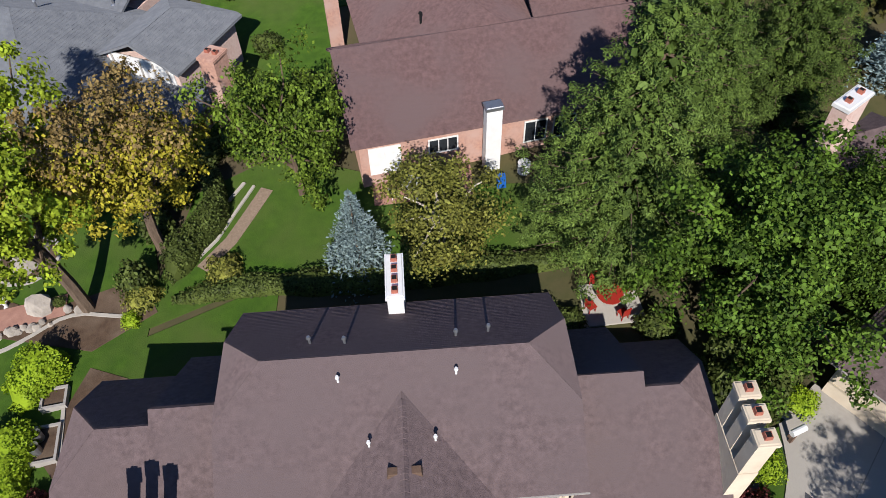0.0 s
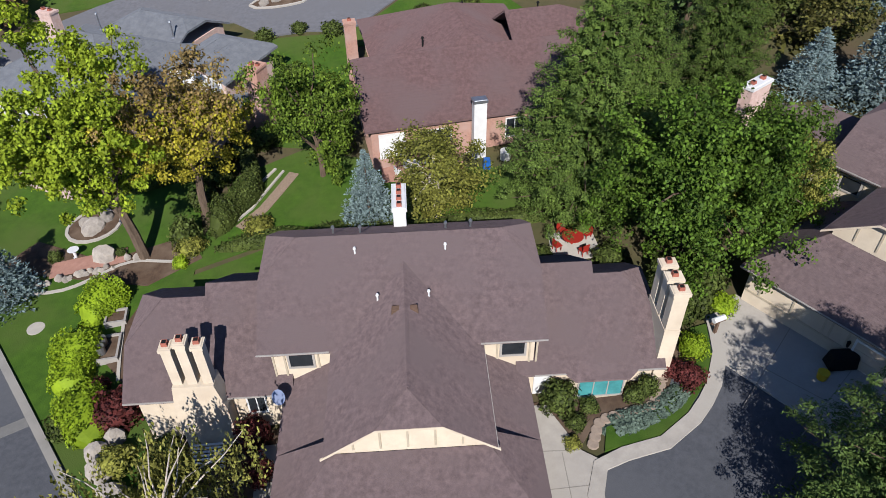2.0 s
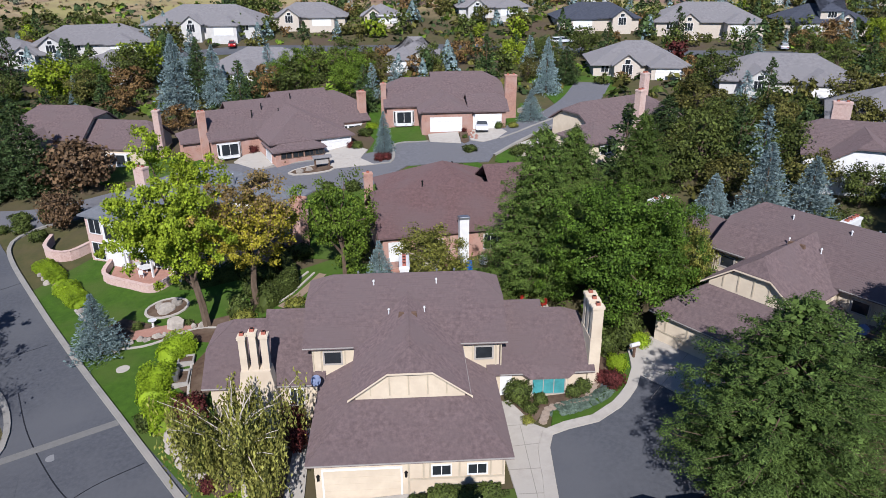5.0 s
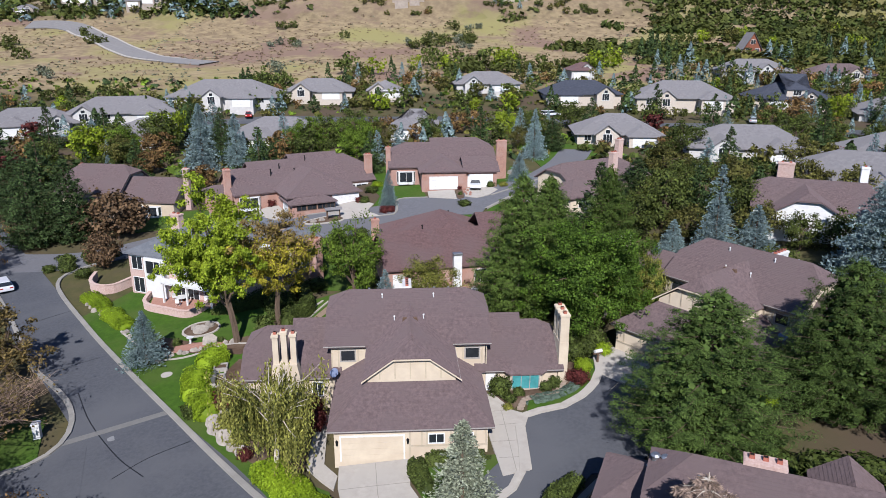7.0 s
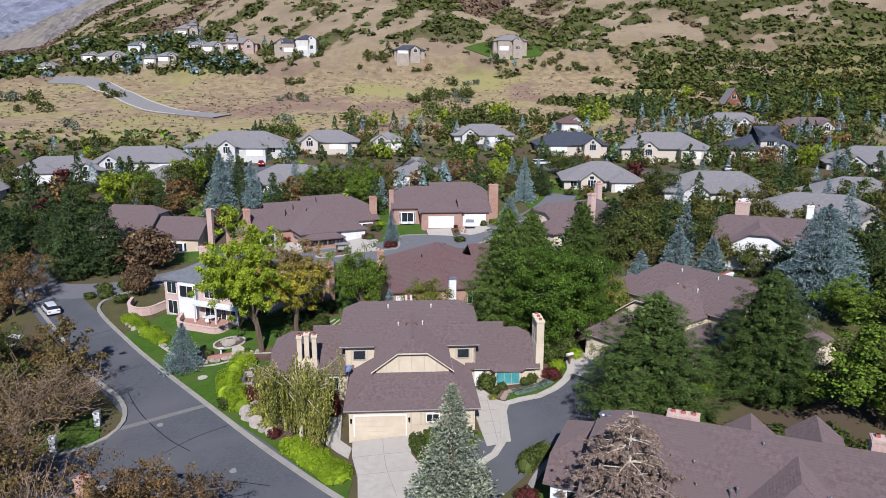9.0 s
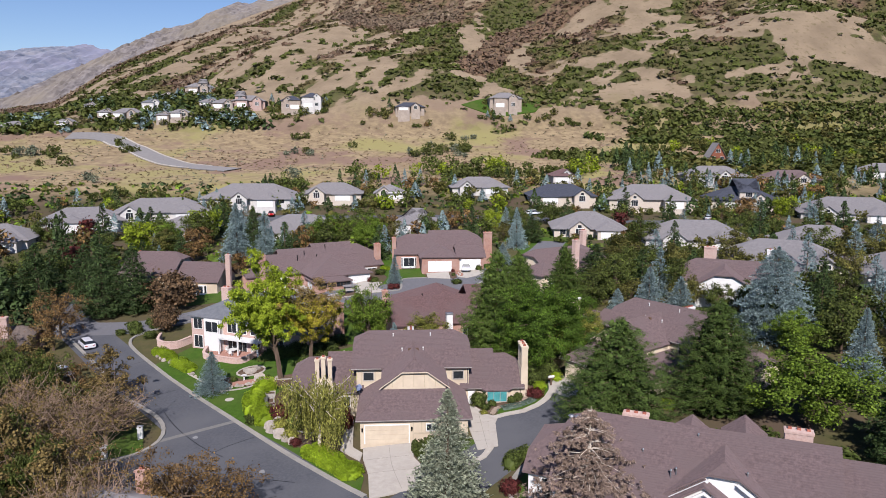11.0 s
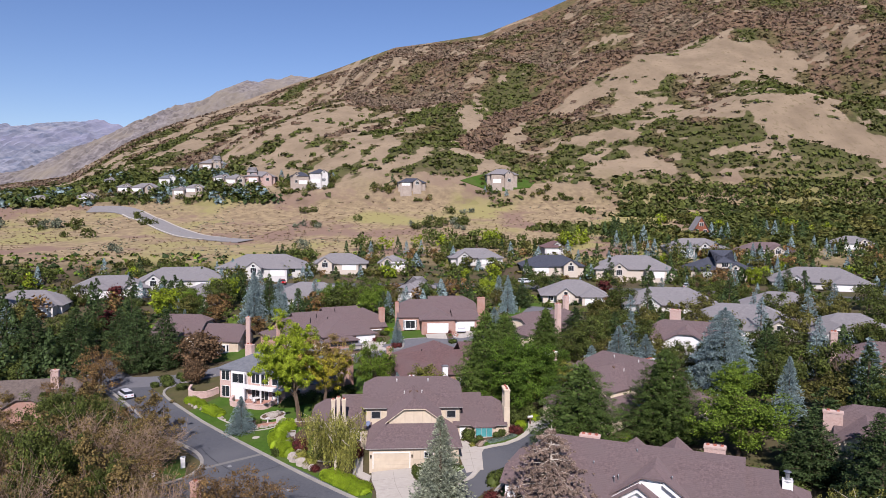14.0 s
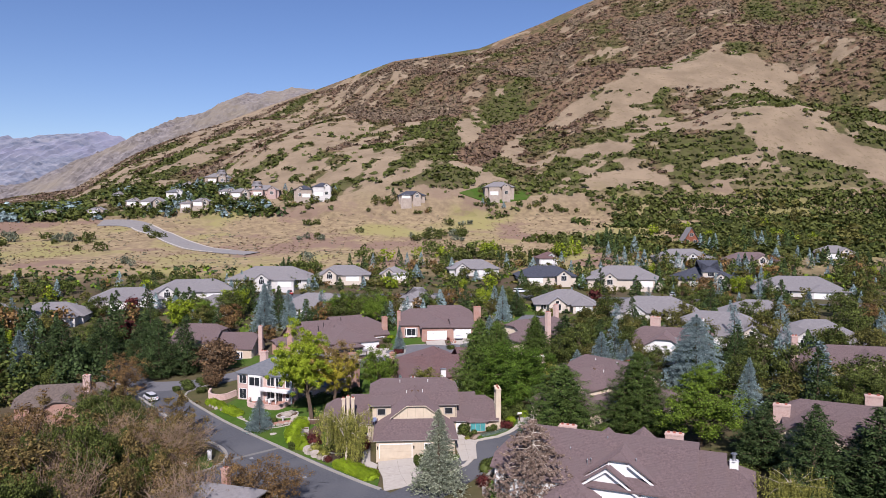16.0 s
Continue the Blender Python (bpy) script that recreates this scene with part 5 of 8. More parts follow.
def suburban(x, y, rot, w, d, m_roof, m_wall, label, gable=0.0, garage=0.0, k=1.0, eave=2.6, second=0.0, z0=-2.5):
    """A white or pale house of the far street: a hip roof, a front gable at gable and a garage at garage."""
    w, d = w * 1.12, d * 1.12
    for k3 in range(11):
        lx, ly = plant_rng.uniform(-w / 2 - 4, w / 2 + 4), -d / 2 - plant_rng.uniform(5.0, 9.5)
        if k3 > 7:
            lx, ly = plant_rng.choice((-1, 1)) * (w / 2 + plant_rng.uniform(2, 4)), plant_rng.uniform(-d / 2, d / 2)
        if abs(lx - garage) > 3.6:
            p3 = pose(x, y, 0, 0, 0, rot) @ Vector((lx, ly, 0))
            PLANTINGS.append((p3.x, p3.y, plant_rng.choice((1.8, 2.4, 3.2, 4.5, 6.0))))
    h = thing("house", x, y, gz(x, y) - 0.3, label, "house", rot, "houses of the far street")
    wing(h, (-w / 2, w / 2, -d / 2, d / 2), eave - 0.2, 0.50, "x", k, k, m_roof, m_wall, o=0.8, course=0, z0=z0)
    wing(h, (gable - 2.6, gable + 2.6, -d / 2 - 2.6, 1), eave, 0.75, "y", 0, 0, m_roof, m_wall, course=0, z0=z0)
    window(h, gable, -d / 2 - 2.6, 0.8, 2.0, 1.9, mullions=2)
    window(h, gable, -d / 2 - 2.6, eave + 0.3, 1.0, 0.8, mullions=0)
    wing(h, (garage - 3.4, garage + 3.4, -d / 2 - 4.0, 0), eave - 0.1, 0.5, "y", 1, 0, m_roof, m_wall, course=0, z0=z0)
    garage_door(h, garage, -d / 2 - 4.0, 0, 4.9, 2.2, "-y", M_WHITE, 3)
    for k2 in range(4):
        wx = -w / 2 + w * (k2 + 0.5) / 4
        if abs(wx - gable) > 3.4 and abs(wx - garage) > 4.4:
            window(h, wx, -d / 2, 0.9, 1.5, 1.3)
    for side in (-1, 1):
        window(h, side * w / 2, 0.5, 0.9, 1.5, 1.2, "-x" if side < 0 else "+x")
    if second:
        wing(h, (second - 3, second + 3, -d / 2 + 0.5, d / 2 - 1), eave + 2.6, 0.55, "x", 1, 1, m_roof, m_wall, course=0, z0=0)
        window(h, second, -d / 2 + 0.5, eave + 0.9, 2.2, 1.4, mullions=2)
    return h


G, W = M_ROOF_GREY, surface("off_white_siding", (0.60, 0.58, 0.54), (0.50, 0.48, 0.45), scale=1.0, rough=0.8, bump=0.1)
P = plain("pale_beige_wall", (0.62, 0.55, 0.46), 0.85)
HP = surface("sandy_stucco", (0.46, 0.39, 0.32), (0.36, 0.30, 0.25), scale=0.6, rough=0.9, bump=0.1)
WG = "white house with a grey hip roof and garage"
suburban(-95, 147, 20, 20, 12, G, W, "white house with a grey hip roof and a front porch", 7, -3)
suburban(-75, 159, 14, 25, 13, G, W, "white gabled house with a grey roof and tall windows", -9, 7)
suburban(-48.5, 173, -4, 28, 15, G, W, "wide white house with a grey hip roof and garage", -2, 7)
suburban(-21.5, 178, 0, 18, 11, G, P, "pale house with a grey hip roof behind autumn trees", -5, 4, eave=2.3)
suburban(-1.5, 178, 0, 9, 9, G, P, "small pale house with a grey hip roof", -2, 2, eave=2.0)
suburban(-26, 126, -12, 20, 13, G, W, WG, 5, -2)
suburban(-60, 133, -5, 14, 11, G, W, WG, -4, 4)
suburban(7, 133, -4, 9, 12, G, W, "tall white gabled house with arched window", 2.0, -2.5)
suburban(-109, 123, 8, 19, 12, G, W, WG, -3, 6)
suburban(31, 184, 0, 18, 11, G, W, WG, -5, 4, eave=2.3)
suburban(58.5, 171, -3, 20, 12, M_ROOF_DARK, P, "pale brick house with a dark blue-grey roof", 6, -5)
suburban(64, 195, 0, 7, 7, M_ROOF_RED, W, "small white two storey house with a red-brown roof", 1, -1, eave=3.4)
suburban(88, 165, -10, 25, 15, G, P, "pale brick house with grey roof and arched window", -6, 7, eave=3.0)
suburban(121, 165, -12, 20, 14, M_ROOF_DARK, P, "two storey brick house with a dark roof", 4, -5, second=1)
suburban(125, 197, -6, 21, 12, G, W, "white house with a tan-grey roof and arched window", 2, -6)
suburban(146, 142, -22, 27, 15, G, W, "white house with a blue-grey hip roof and bay window", -8, 6)
suburban(54, 118, -8, 17, 13, G, P, "pale house with a brown-grey hip roof", -3, 5)
suburban(75.5, 96, -14, 22, 13, G, W, "white house with grey hip roof and bay windows", -6, 5)
suburban(79.5, 62, -30, 22, 14, G, P, WG, 8, 1)
suburban(99, 81, -22, 18, 13, G, W, WG, 5, -3)
suburban(97, 50, -14, 16, 12, G, W, WG, -5, 3)
suburban(154, 194, -10, 19, 11, M_ROOF, P, "low brown roofed house among trees", 3, -3, eave=2.0)
suburban(201, 208, -14, 14, 10, G, P, WG, 3, -3)
suburban(-140, 130, 5, 20, 12, G, W, WG, -3, 6)
# houses on the hillside
def hillside(*args, **kw):
    return suburban(*args, z0=-7.0, **kw)


hillside(66, 358, 0, 17, 12, G, HP, "pale stucco hillside house with grey roof above a green lawn", 4, -4, eave=5.6)
hillside(8.5, 351, 4, 15, 9, M_ROOF_DARK, HP, "dark roofed low hillside house", 3, -4, eave=2.2)
hillside(-62, 366, 4, 11, 10, M_ROOF_DARK, HP, "tan two storey hillside house with dark roof", -2, 2, eave=5.2)
hillside(-50, 365, 4, 11, 10, M_ROOF_DARK, W, "white two storey hillside house with dark gables", 3, -2, eave=6.0)
hillside(-89, 374, 6, 17, 11, G, M_BRICK_PALE, "tan brick hillside house with several storeys", 5, -4, eave=3.9, second=-5)
hillside(-104, 372, 8, 12, 10, M_ROOF_GREY, HP, "pale beige hillside house with flat gables", 3, -3, eave=3.1)
hillside(-113, 378, 0, 9, 8, G, HP, "low beige hillside house", 2, -2, eave=2.5)
hillside(-134, 434, 8, 17, 11, G, HP, "tall pale hillside house with many windows", 3, -4, eave=4.1, second=2)
hillside(-160, 448, 8, 6, 6, G, HP, "small white hillside house", 0.5, -0.5, eave=2.5)
hillside(-148, 378, 8, 10, 8, M_ROOF_SLATE, W, "tall white hillside house with slate roof", 2, -2, eave=4.2)
hillside(-157, 361, 8, 15, 10, G, HP, "wide beige hillside house with grey roof", 3, -4, eave=2.5)
hillside(-171, 366, 10, 7, 7, G, HP, "small beige hillside house", 1, -1, eave=2.5)
hillside(-125, 356, 6, 11, 8, G, HP, "white gabled hillside house", 2, -2, eave=2.7)
hillside(-133, 352, 6, 6, 6, G, HP, "small white hillside house", 0.5, -0.5, eave=3.1)
hillside(-195, 403, 10, 7, 7, G, HP, "small white hillside house", 0.5, -0.5, eave=2.5)
hillside(-216, 350, 10, 13, 9, G, HP, "low grey roofed house among trees", 3, -3, eave=1.9)
hillside(-188, 352, 10, 9, 8, G, HP, "low grey roofed house among trees", 1, -2, eave=2.0)


def a_frame(x, y, rot):
    h = thing("a_frame_house", x, y, gz(x, y) - 1.0, "rust red wooden A-frame house with steep grey roof", "house", rot)
    bm = bmesh.new()
    make_roof(h, [[(sx * 5.2, -6.5, 0), (0, -6.5, 9.0), (0, 6, 9.0), (sx * 5.2, 6, 0)] for sx in (-1, 1)], M_ROOF_GREY, 0)
    a = [bm.verts.new((x2, -5.9, z)) for x2, z in ((-5.0, -1), (5.0, -1), (0, 8.4))]
    b2 = [bm.verts.new((x2, 5.6, z)) for x2, z in ((-5.0, -1), (5.0, -1), (0, 8.4))]
    bm.faces.new(a)
    bm.faces.new(b2[::-1])
    bm.faces.new((a[0], a[1], b2[1], b2[0]))
    part("wall", bm, surface("rust_wood", (0.25, 0.085, 0.045), (0.17, 0.06, 0.035), 2, 0.8, 0.2), h)
    for wx, wz, ww in ((-2, 0.6, 1.6), (2, 0.6, 1.6), (0, 4.2, 2.0)):
        window(h, wx, -5.92, wz, ww, 1.7)


a_frame(157, 266, -10)


# ---- trees and shrubs ----
def quads(name, q, mat, parent=None, label=""):
    """A mesh of separate leaf blades, from an array (n, 4, 3)."""
    n = len(q)
    me = bpy.data.meshes.new(name)
    me.vertices.add(n * 4)
    me.vertices.foreach_set("co", np.ascontiguousarray(q, dtype=np.float32).reshape(-1))
    me.loops.add(n * 4)
    me.loops.foreach_set("vertex_index", np.arange(n * 4, dtype=np.int32))
    me.polygons.add(n)
    me.polygons.foreach_set("loop_start", np.arange(0, n * 4, 4, dtype=np.int32))
    me.polygons.foreach_set("loop_total", np.full(n, 4, dtype=np.int32))
    me.update(calc_edges=True)
    me.validate()
    return link(name, me, mat, parent, label)


def unit(v):
    return v / np.maximum(np.linalg.norm(v, axis=-1, keepdims=True), 1e-6)


def blades(rng, centre, out, size, slim=0.7, lift=0.35):
    """Leaf sprays at the centres, turned roughly outwards, a little folded."""
    n = len(centre)
    nrm = unit(out + rng.normal(0, 0.55, (n, 3)) + [0, 0, lift])
    a = unit(np.cross(nrm, rng.normal(0, 1, (n, 3))))
    b = np.cross(nrm, a)
    s = (size * rng.uniform(0.6, 1.35, n))[:, None]
    fold = nrm * s * rng.uniform(-0.25, 0.25, (n, 1))
    return np.stack([centre - a * s, centre - b * s * slim + fold, centre + a * s, centre + b * s * slim + fold], 1)


def tube_mesh(segs, n=6):
    """Tapered limbs from rows (p0, p1, r0, r1)."""
    verts, faces = [], []
    for p0, p1, r0, r1 in segs:
        p0, p1 = Vector(p0), Vector(p1)
        d = (p1 - p0).normalized()
        a = d.orthogonal().normalized()
        b = d.cross(a)
        base = len(verts)
        for p, r in ((p0, r0), (p1, r1)):
            for k in range(n):
                t = k * 2 * math.pi / n
                verts.append(tuple(p + (a * math.cos(t) + b * math.sin(t)) * r))
        for k in range(n):
            faces.append((base + k, base + (k + 1) % n, base + n + (k + 1) % n, base + n + k))
    return verts, faces


def limb(rng, segs, a, b, r0, r1, bends=3, wob=0.06):
    a, b = Vector(a), Vector(b)
    L = (b - a).length
    prev = a
    for k in range(1, bends + 1):
        t = k / bends
        q = a.lerp(b, t) + Vector(rng.normal(0, wob * L, 3)) * (1 - t) + Vector((0, 0, 0.10 * L * math.sin(t * math.pi)))
        segs.append((prev, q, r0 + (r1 - r0) * (k - 1) / bends, r0 + (r1 - r0) * t))
        prev = q


def crown_points(rng, n, h, w, low, top_heavy=0.0):
    """Middles of leaf clumps, spread through an uneven crown."""
    u = unit(rng.normal(0, 1, (n * 3, 3)))
    r = rng.uniform(0.25, 1.0, (n * 3, 1)) ** 0.5
    p = u * r
    wob = 1 + 0.22 * np.sin(3 * np.arctan2(p[:, 1], p[:, 0]) + rng.uniform(0, 6))
    c = np.stack([p[:, 0] * w * 0.45 * wob, p[:, 1] * w * 0.45 * wob, low + (h - low) * (0.5 + 0.45 * p[:, 2])], -1)
    rel = (c[:, 2] - low) / (h - low)
    keep = np.hypot(c[:, 0], c[:, 1]) < w * 0.5 * np.sqrt(np.clip(1.15 - (1.7 * (rel - 0.42 - top_heavy)) ** 2, 0.05, 1))
    return c[keep][:n]


def leaf_tree(rng, tree, h, w, leaf, bark, clumps=44, per=90, size=0.30, low=0.28, lean=(0, 0), trunk=0.028, puff=1.75, masses=0, inner=0, crest=""):
    lo = h * low
    c = crown_points(rng, masses or clumps, h, w, lo)
    if masses:
        c = c[np.arange(clumps) % len(c)] + rng.normal(0, 0.115, (clumps, 3)) * [w, w, 0.8 * w]
    c[:, :2] += np.array(lean) * (c[:, 2:3] / h)
    top = Vector((lean[0] * 0.55, lean[1] * 0.55, h * 0.52))
    segs = []
    r = h * trunk
    limb(rng, segs, (0, 0, -0.6), top, r, r * 0.5, 4, 0.015)
    order = rng.permutation(len(c))
    for i in order[: min(18, len(c))]:
        t = rng.uniform(0.45, 1.0)
        limb(rng, segs, Vector((0, 0, -0.6)).lerp(top, t), c[i], r * 0.42 * (1.2 - 0.5 * t), 0.03, 3, 0.06)
    v, f = tube_mesh(segs)
    raw("trunk", v, f, bark, tree)
    cr = w * 0.5 * puff / math.sqrt(max(len(c), 1)) + 0.25
    n = len(c) * per
    mid = np.repeat(c, per, 0)
    d = unit(rng.normal(0, 1, (n, 3)))
    rad = cr * rng.uniform(0.30, 1.32, (n, 1)) * np.repeat(rng.uniform(0.6, 1.3, (len(c), 1)), per, 0)
    pos = mid + d * rad * np.array([1, 1, 0.72])
    core = np.array([lean[0] * 0.7, lean[1] * 0.7, lo + (h - lo) * 0.45])
    q = blades(rng, pos, d * 0.7 + unit(pos - core) * 0.6 + rng.normal(0, 0.55, (n, 3)), size)
    if inner:
        mid = c[rng.integers(len(c), size=inner)]
        mid = core + (mid - core) * rng.uniform(0.2, 0.8, (inner, 1))
        q = np.concatenate([q, blades(rng, mid, rng.normal(0, 1, (inner, 3)), size * 1.7)])
    if crest:
        above = q[:, 0, 2] > h * 0.70 + rng.normal(0, 0.10 * h, len(q))
        quads("crown", q[above], LEAF[crest], tree)
        q = q[~above]
    quads("crown", q, leaf, tree)


def spruce(rng, tree, h, w, leaf, bark, tiers=26, arms=11, per=9, size=0.34, low=0.03, droop=0.35, power=0.85, gap=0.0, sprays=2):
    v, f = tube_mesh([((0, 0, -0.6), (0, 0, h * 0.55), h * 0.018 + 0.05, h * 0.011), ((0, 0, h * 0.55), (0, 0, h * 0.98), h * 0.011, 0.02)])
    raw("trunk", v, f, bark, tree)
    pos, out = [], []
    for i in range(tiers):
        t = i / (tiers - 1)
        z = h * (low + (0.99 - low) * t)
        L0 = w * 0.54 * (1 - t) ** power + 0.12
        for k in range(max(5, int(arms * (1 - 0.45 * t)))):
            if rng.random() < gap:
                continue
            a = rng.uniform(0, 2 * math.pi)
            L = L0 * rng.uniform(0.72, 1.12)
            s = np.linspace(0.18, 1, per) + rng.uniform(-0.05, 0.05, per)
            side = rng.normal(0, 0.13, per) * L
            x = np.cos(a) * s * L - np.sin(a) * side
            y = np.sin(a) * s * L + np.cos(a) * side
            zz = z + (0.18 * s - droop * s * s) * L + rng.normal(0, 0.05, per)
            pos.append(np.stack([x, y, zz], -1))
            out.append(np.tile([math.cos(a) * 0.35, math.sin(a) * 0.35, 0.7], (per, 1)))
    pos, out = np.concatenate(pos), np.concatenate(out)
    rel = np.clip(1.2 - 0.6 * pos[:, 2] / h, 0.5, 1.15)
    out[:, :2] *= 2.4
    out[:, 2] = 0.45
    quads("crown", needles(rng, pos, out, size * 2.0 * rel, sprays, 0.20), leaf, tree)


def needles(rng, mid, out, rad, per, slim=0.17, spread=0.62):
    """Tufts of long thin needles that spray from each middle outwards and up."""
    n = len(mid) * per
    o = np.repeat(unit(out), per, 0)
    d = unit(rng.normal(0, spread, (n, 3)) + o)
    L = np.repeat(rad, per)[:, None] * rng.uniform(0.55, 1.1, (n, 1))
    base = np.repeat(mid, per, 0) + rng.normal(0, 0.10, (n, 3)) * np.repeat(rad, per)[:, None]
    b = unit(np.cross(d, rng.normal(0, 1, (n, 3)))) * L * slim
    m = base + d * L * 0.55
    return np.stack([base, m - b, base + d * L, m + b], 1)


def pine(rng, tree, h, w, leaf, bark, tiers=15, arms=9, per=26, low=0.05, tuft=0.62, slim=0.17, dense=2.0, inner=1400, blade=0.1, power=0.85):
    """Whorled limbs with upturned ends, each set with round needle puffs, over a dense inner mass of twigs and needles."""
    segs = [((0, 0, -0.6), (0, 0, h * 0.6), h * 0.02, h * 0.012), ((0, 0, h * 0.6), (0, 0, h * 0.97), h * 0.012, 0.03)]
    mids, outs, rads, inside = [], [], [], []
    for i in range(tiers):
        t = i / (tiers - 1)
        z = h * (low + (0.93 - low) * t)
        L0 = w * 0.5 * (0.80 + 0.9 * t if t < 0.22 else 1.0) * (1 - max(0, t - 0.18) / 0.86) ** power + 0.2
        inside.append((z, L0))
        count = max(5, int(arms * (1 - 0.4 * t)))
        turn = rng.uniform(0, 6.3)
        for k in range(count):
            a = turn + (k + rng.uniform(-0.35, 0.35)) * 2 * math.pi / count
            L = L0 * rng.uniform(0.74, 1.12)
            rise = rng.uniform(0.02, 0.20)
            dx, dy = math.cos(a), math.sin(a)
            zt = z + rise * L + rng.normal(0, 0.15)
            segs.append(((0, 0, z - 0.1 * L), (dx * L * 0.92, dy * L * 0.92, zt - 0.12), 0.03 + 0.006 * L, 0.012))
            m = max(2, int(L * dense))
            for j in range(m):
                s = 1.0 - 0.62 * (j / m)
                side = (0.34 * L * (1.05 - s) + 0.12 * L) * rng.uniform(-1, 1)
                mids.append((dx * L * s - dy * side, dy * L * s + dx * side, z + (zt - z) * s * s + rng.normal(0, 0.16) - 0.08 * abs(side)))
                outs.append((dx * 0.45, dy * 0.45, 0.75))
                rads.append(tuft * rng.uniform(0.65, 1.35) * (0.75 + 0.25 * L0 / (w * 0.5)))
    for k in range(7):
        mids.append((rng.normal(0, 0.12), rng.normal(0, 0.12), h * (0.93 + 0.01 * k)))
        outs.append((rng.normal(0, 0.5), rng.normal(0, 0.5), 0.9))
        rads.append(tuft * 0.8)
    v, f = tube_mesh(segs, 5)
    raw("trunk", v, f, bark, tree)
    pick = rng.choice(tiers, inner, p=np.array([q[1] for q in inside]) / sum(q[1] for q in inside))
    a, r = rng.uniform(0, 6.3, inner), np.sqrt(rng.random(inner)) * 0.66 * np.array([inside[k][1] for k in pick])
    pos = np.stack([np.cos(a) * r, np.sin(a) * r, np.array([inside[k][0] for k in pick]) + rng.normal(0, 0.3, inner)], -1)
    mass = blades(rng, pos, rng.normal(0, 1, (inner, 3)), 0.016 * h)
    n = len(mids) * per
    d = unit(rng.normal(0, 1, (n, 3)) + [0, 0, 0.35])
    pos2 = np.repeat(np.array(mids), per, 0) + d * np.repeat(np.array(rads), per)[:, None] * rng.uniform(0.35, 1.0, (n, 1)) * [1, 1, 0.75]
    tufts = blades(rng, pos2, d * 0.6 + np.repeat(np.array(outs), per, 0) * 0.5, blade, slim, 0.8)
    quads("crown", np.concatenate([tufts, mass]), leaf, tree)


def dead_conifer(rng, tree, h, w, leaf, bark):
    """Dry limbs that arch and hang, set with hanging sprays of dead needles."""
    segs = [((0, 0, -0.6), (0, 0, h * 0.6), h * 0.02, h * 0.012), ((0, 0, h * 0.6), (0, 0, h), h * 0.012, 0.02)]
    mids, outs, rads = [], [], []
    for i in range(19):
        t = i / 18
        z = h * (0.08 + 0.88 * t)
        L0 = w * 0.5 * (1 - t) ** 0.7 + 0.4
        for k in range(9 - int(4 * t)):
            a = rng.uniform(0, 6.3)
            L = L0 * rng.uniform(0.6, 1.15)
            dx, dy = math.cos(a), math.sin(a)
            prev = Vector((0, 0, z))
            for j in range(1, 6):
                s = j / 5
                q = Vector((dx * L * s, dy * L * s, z + L * (0.30 * s - 0.38 * s * s)))
                segs.append((prev, q, 0.045 * (1.15 - s), 0.045 * (1.0 - s) + 0.006))
                prev = q
                for e in range(max(2, int(L * 1.3))):
                    o = q + Vector(rng.normal(0, 0.16 * L * 0.6, 3)) - Vector((0, 0, 0.12))
                    mids.append(tuple(o))
                    outs.append((dx * 0.3 + rng.normal(0, 0.2), dy * 0.3 + rng.normal(0, 0.2), -0.55))
                    rads.append(0.33 * rng.uniform(0.6, 1.3))
    v, f = tube_mesh(segs, 4)
    raw("trunk", v, f, bark, tree)
    quads("crown", needles(rng, np.array(mids), np.array(outs), np.array(rads), 30, 0.10), leaf, tree)


def weeping(rng, tree, h, w, leaf, bark, strands=640, per=24):
    segs = []
    limb(rng, segs, (0, 0, -0.6), (0.3, 0.2, h * 0.62), h * 0.022, h * 0.012, 4, 0.03)
    ends = []
    for k in range(22):
        a = rng.uniform(0, 2 * math.pi)
        r = w * 0.5 * rng.uniform(0.45, 1.0)
        e = Vector((math.cos(a) * r, math.sin(a) * r, h * rng.uniform(0.55, 0.98) * (1 - 0.25 * r / w)))
        limb(rng, segs, (0.1, 0.1, h * rng.uniform(0.3, 0.6)), e, h * 0.0055, 0.012, 4, 0.05)
        ends.append(e)
    v, f = tube_mesh(segs)
    raw("trunk", v, f, bark, tree)
    pos = []
    for k in range(strands):
        e = ends[int(rng.integers(len(ends)))]
        s = rng.uniform(0.25, 1.05)
        x, y = e.x * s + rng.normal(0, 0.3), e.y * s + rng.normal(0, 0.3)
        z0 = h * 0.55 + (e.z - h * 0.55) * s + rng.normal(0, 0.25)
        L = min(z0 - 0.6, h * rng.uniform(0.22, 0.5))
        t = np.linspace(0, 1, per)
        pos.append(np.stack([x + rng.normal(0, 0.07, per), y + rng.normal(0, 0.07, per), z0 - t * L], -1))
    pos = np.concatenate(pos)
    n = len(pos)
    d = unit(rng.normal(0, 0.35, (n, 3)) + [0, 0, -1])
    b = unit(np.cross(d, rng.normal(0, 1, (n, 3))))
    s = (0.125 * rng.uniform(0.7, 1.4, n))[:, None]
    quads("crown", np.stack([pos - d * s, pos - b * s * 0.45, pos + d * s, pos + b * s * 0.45], 1), leaf, tree)


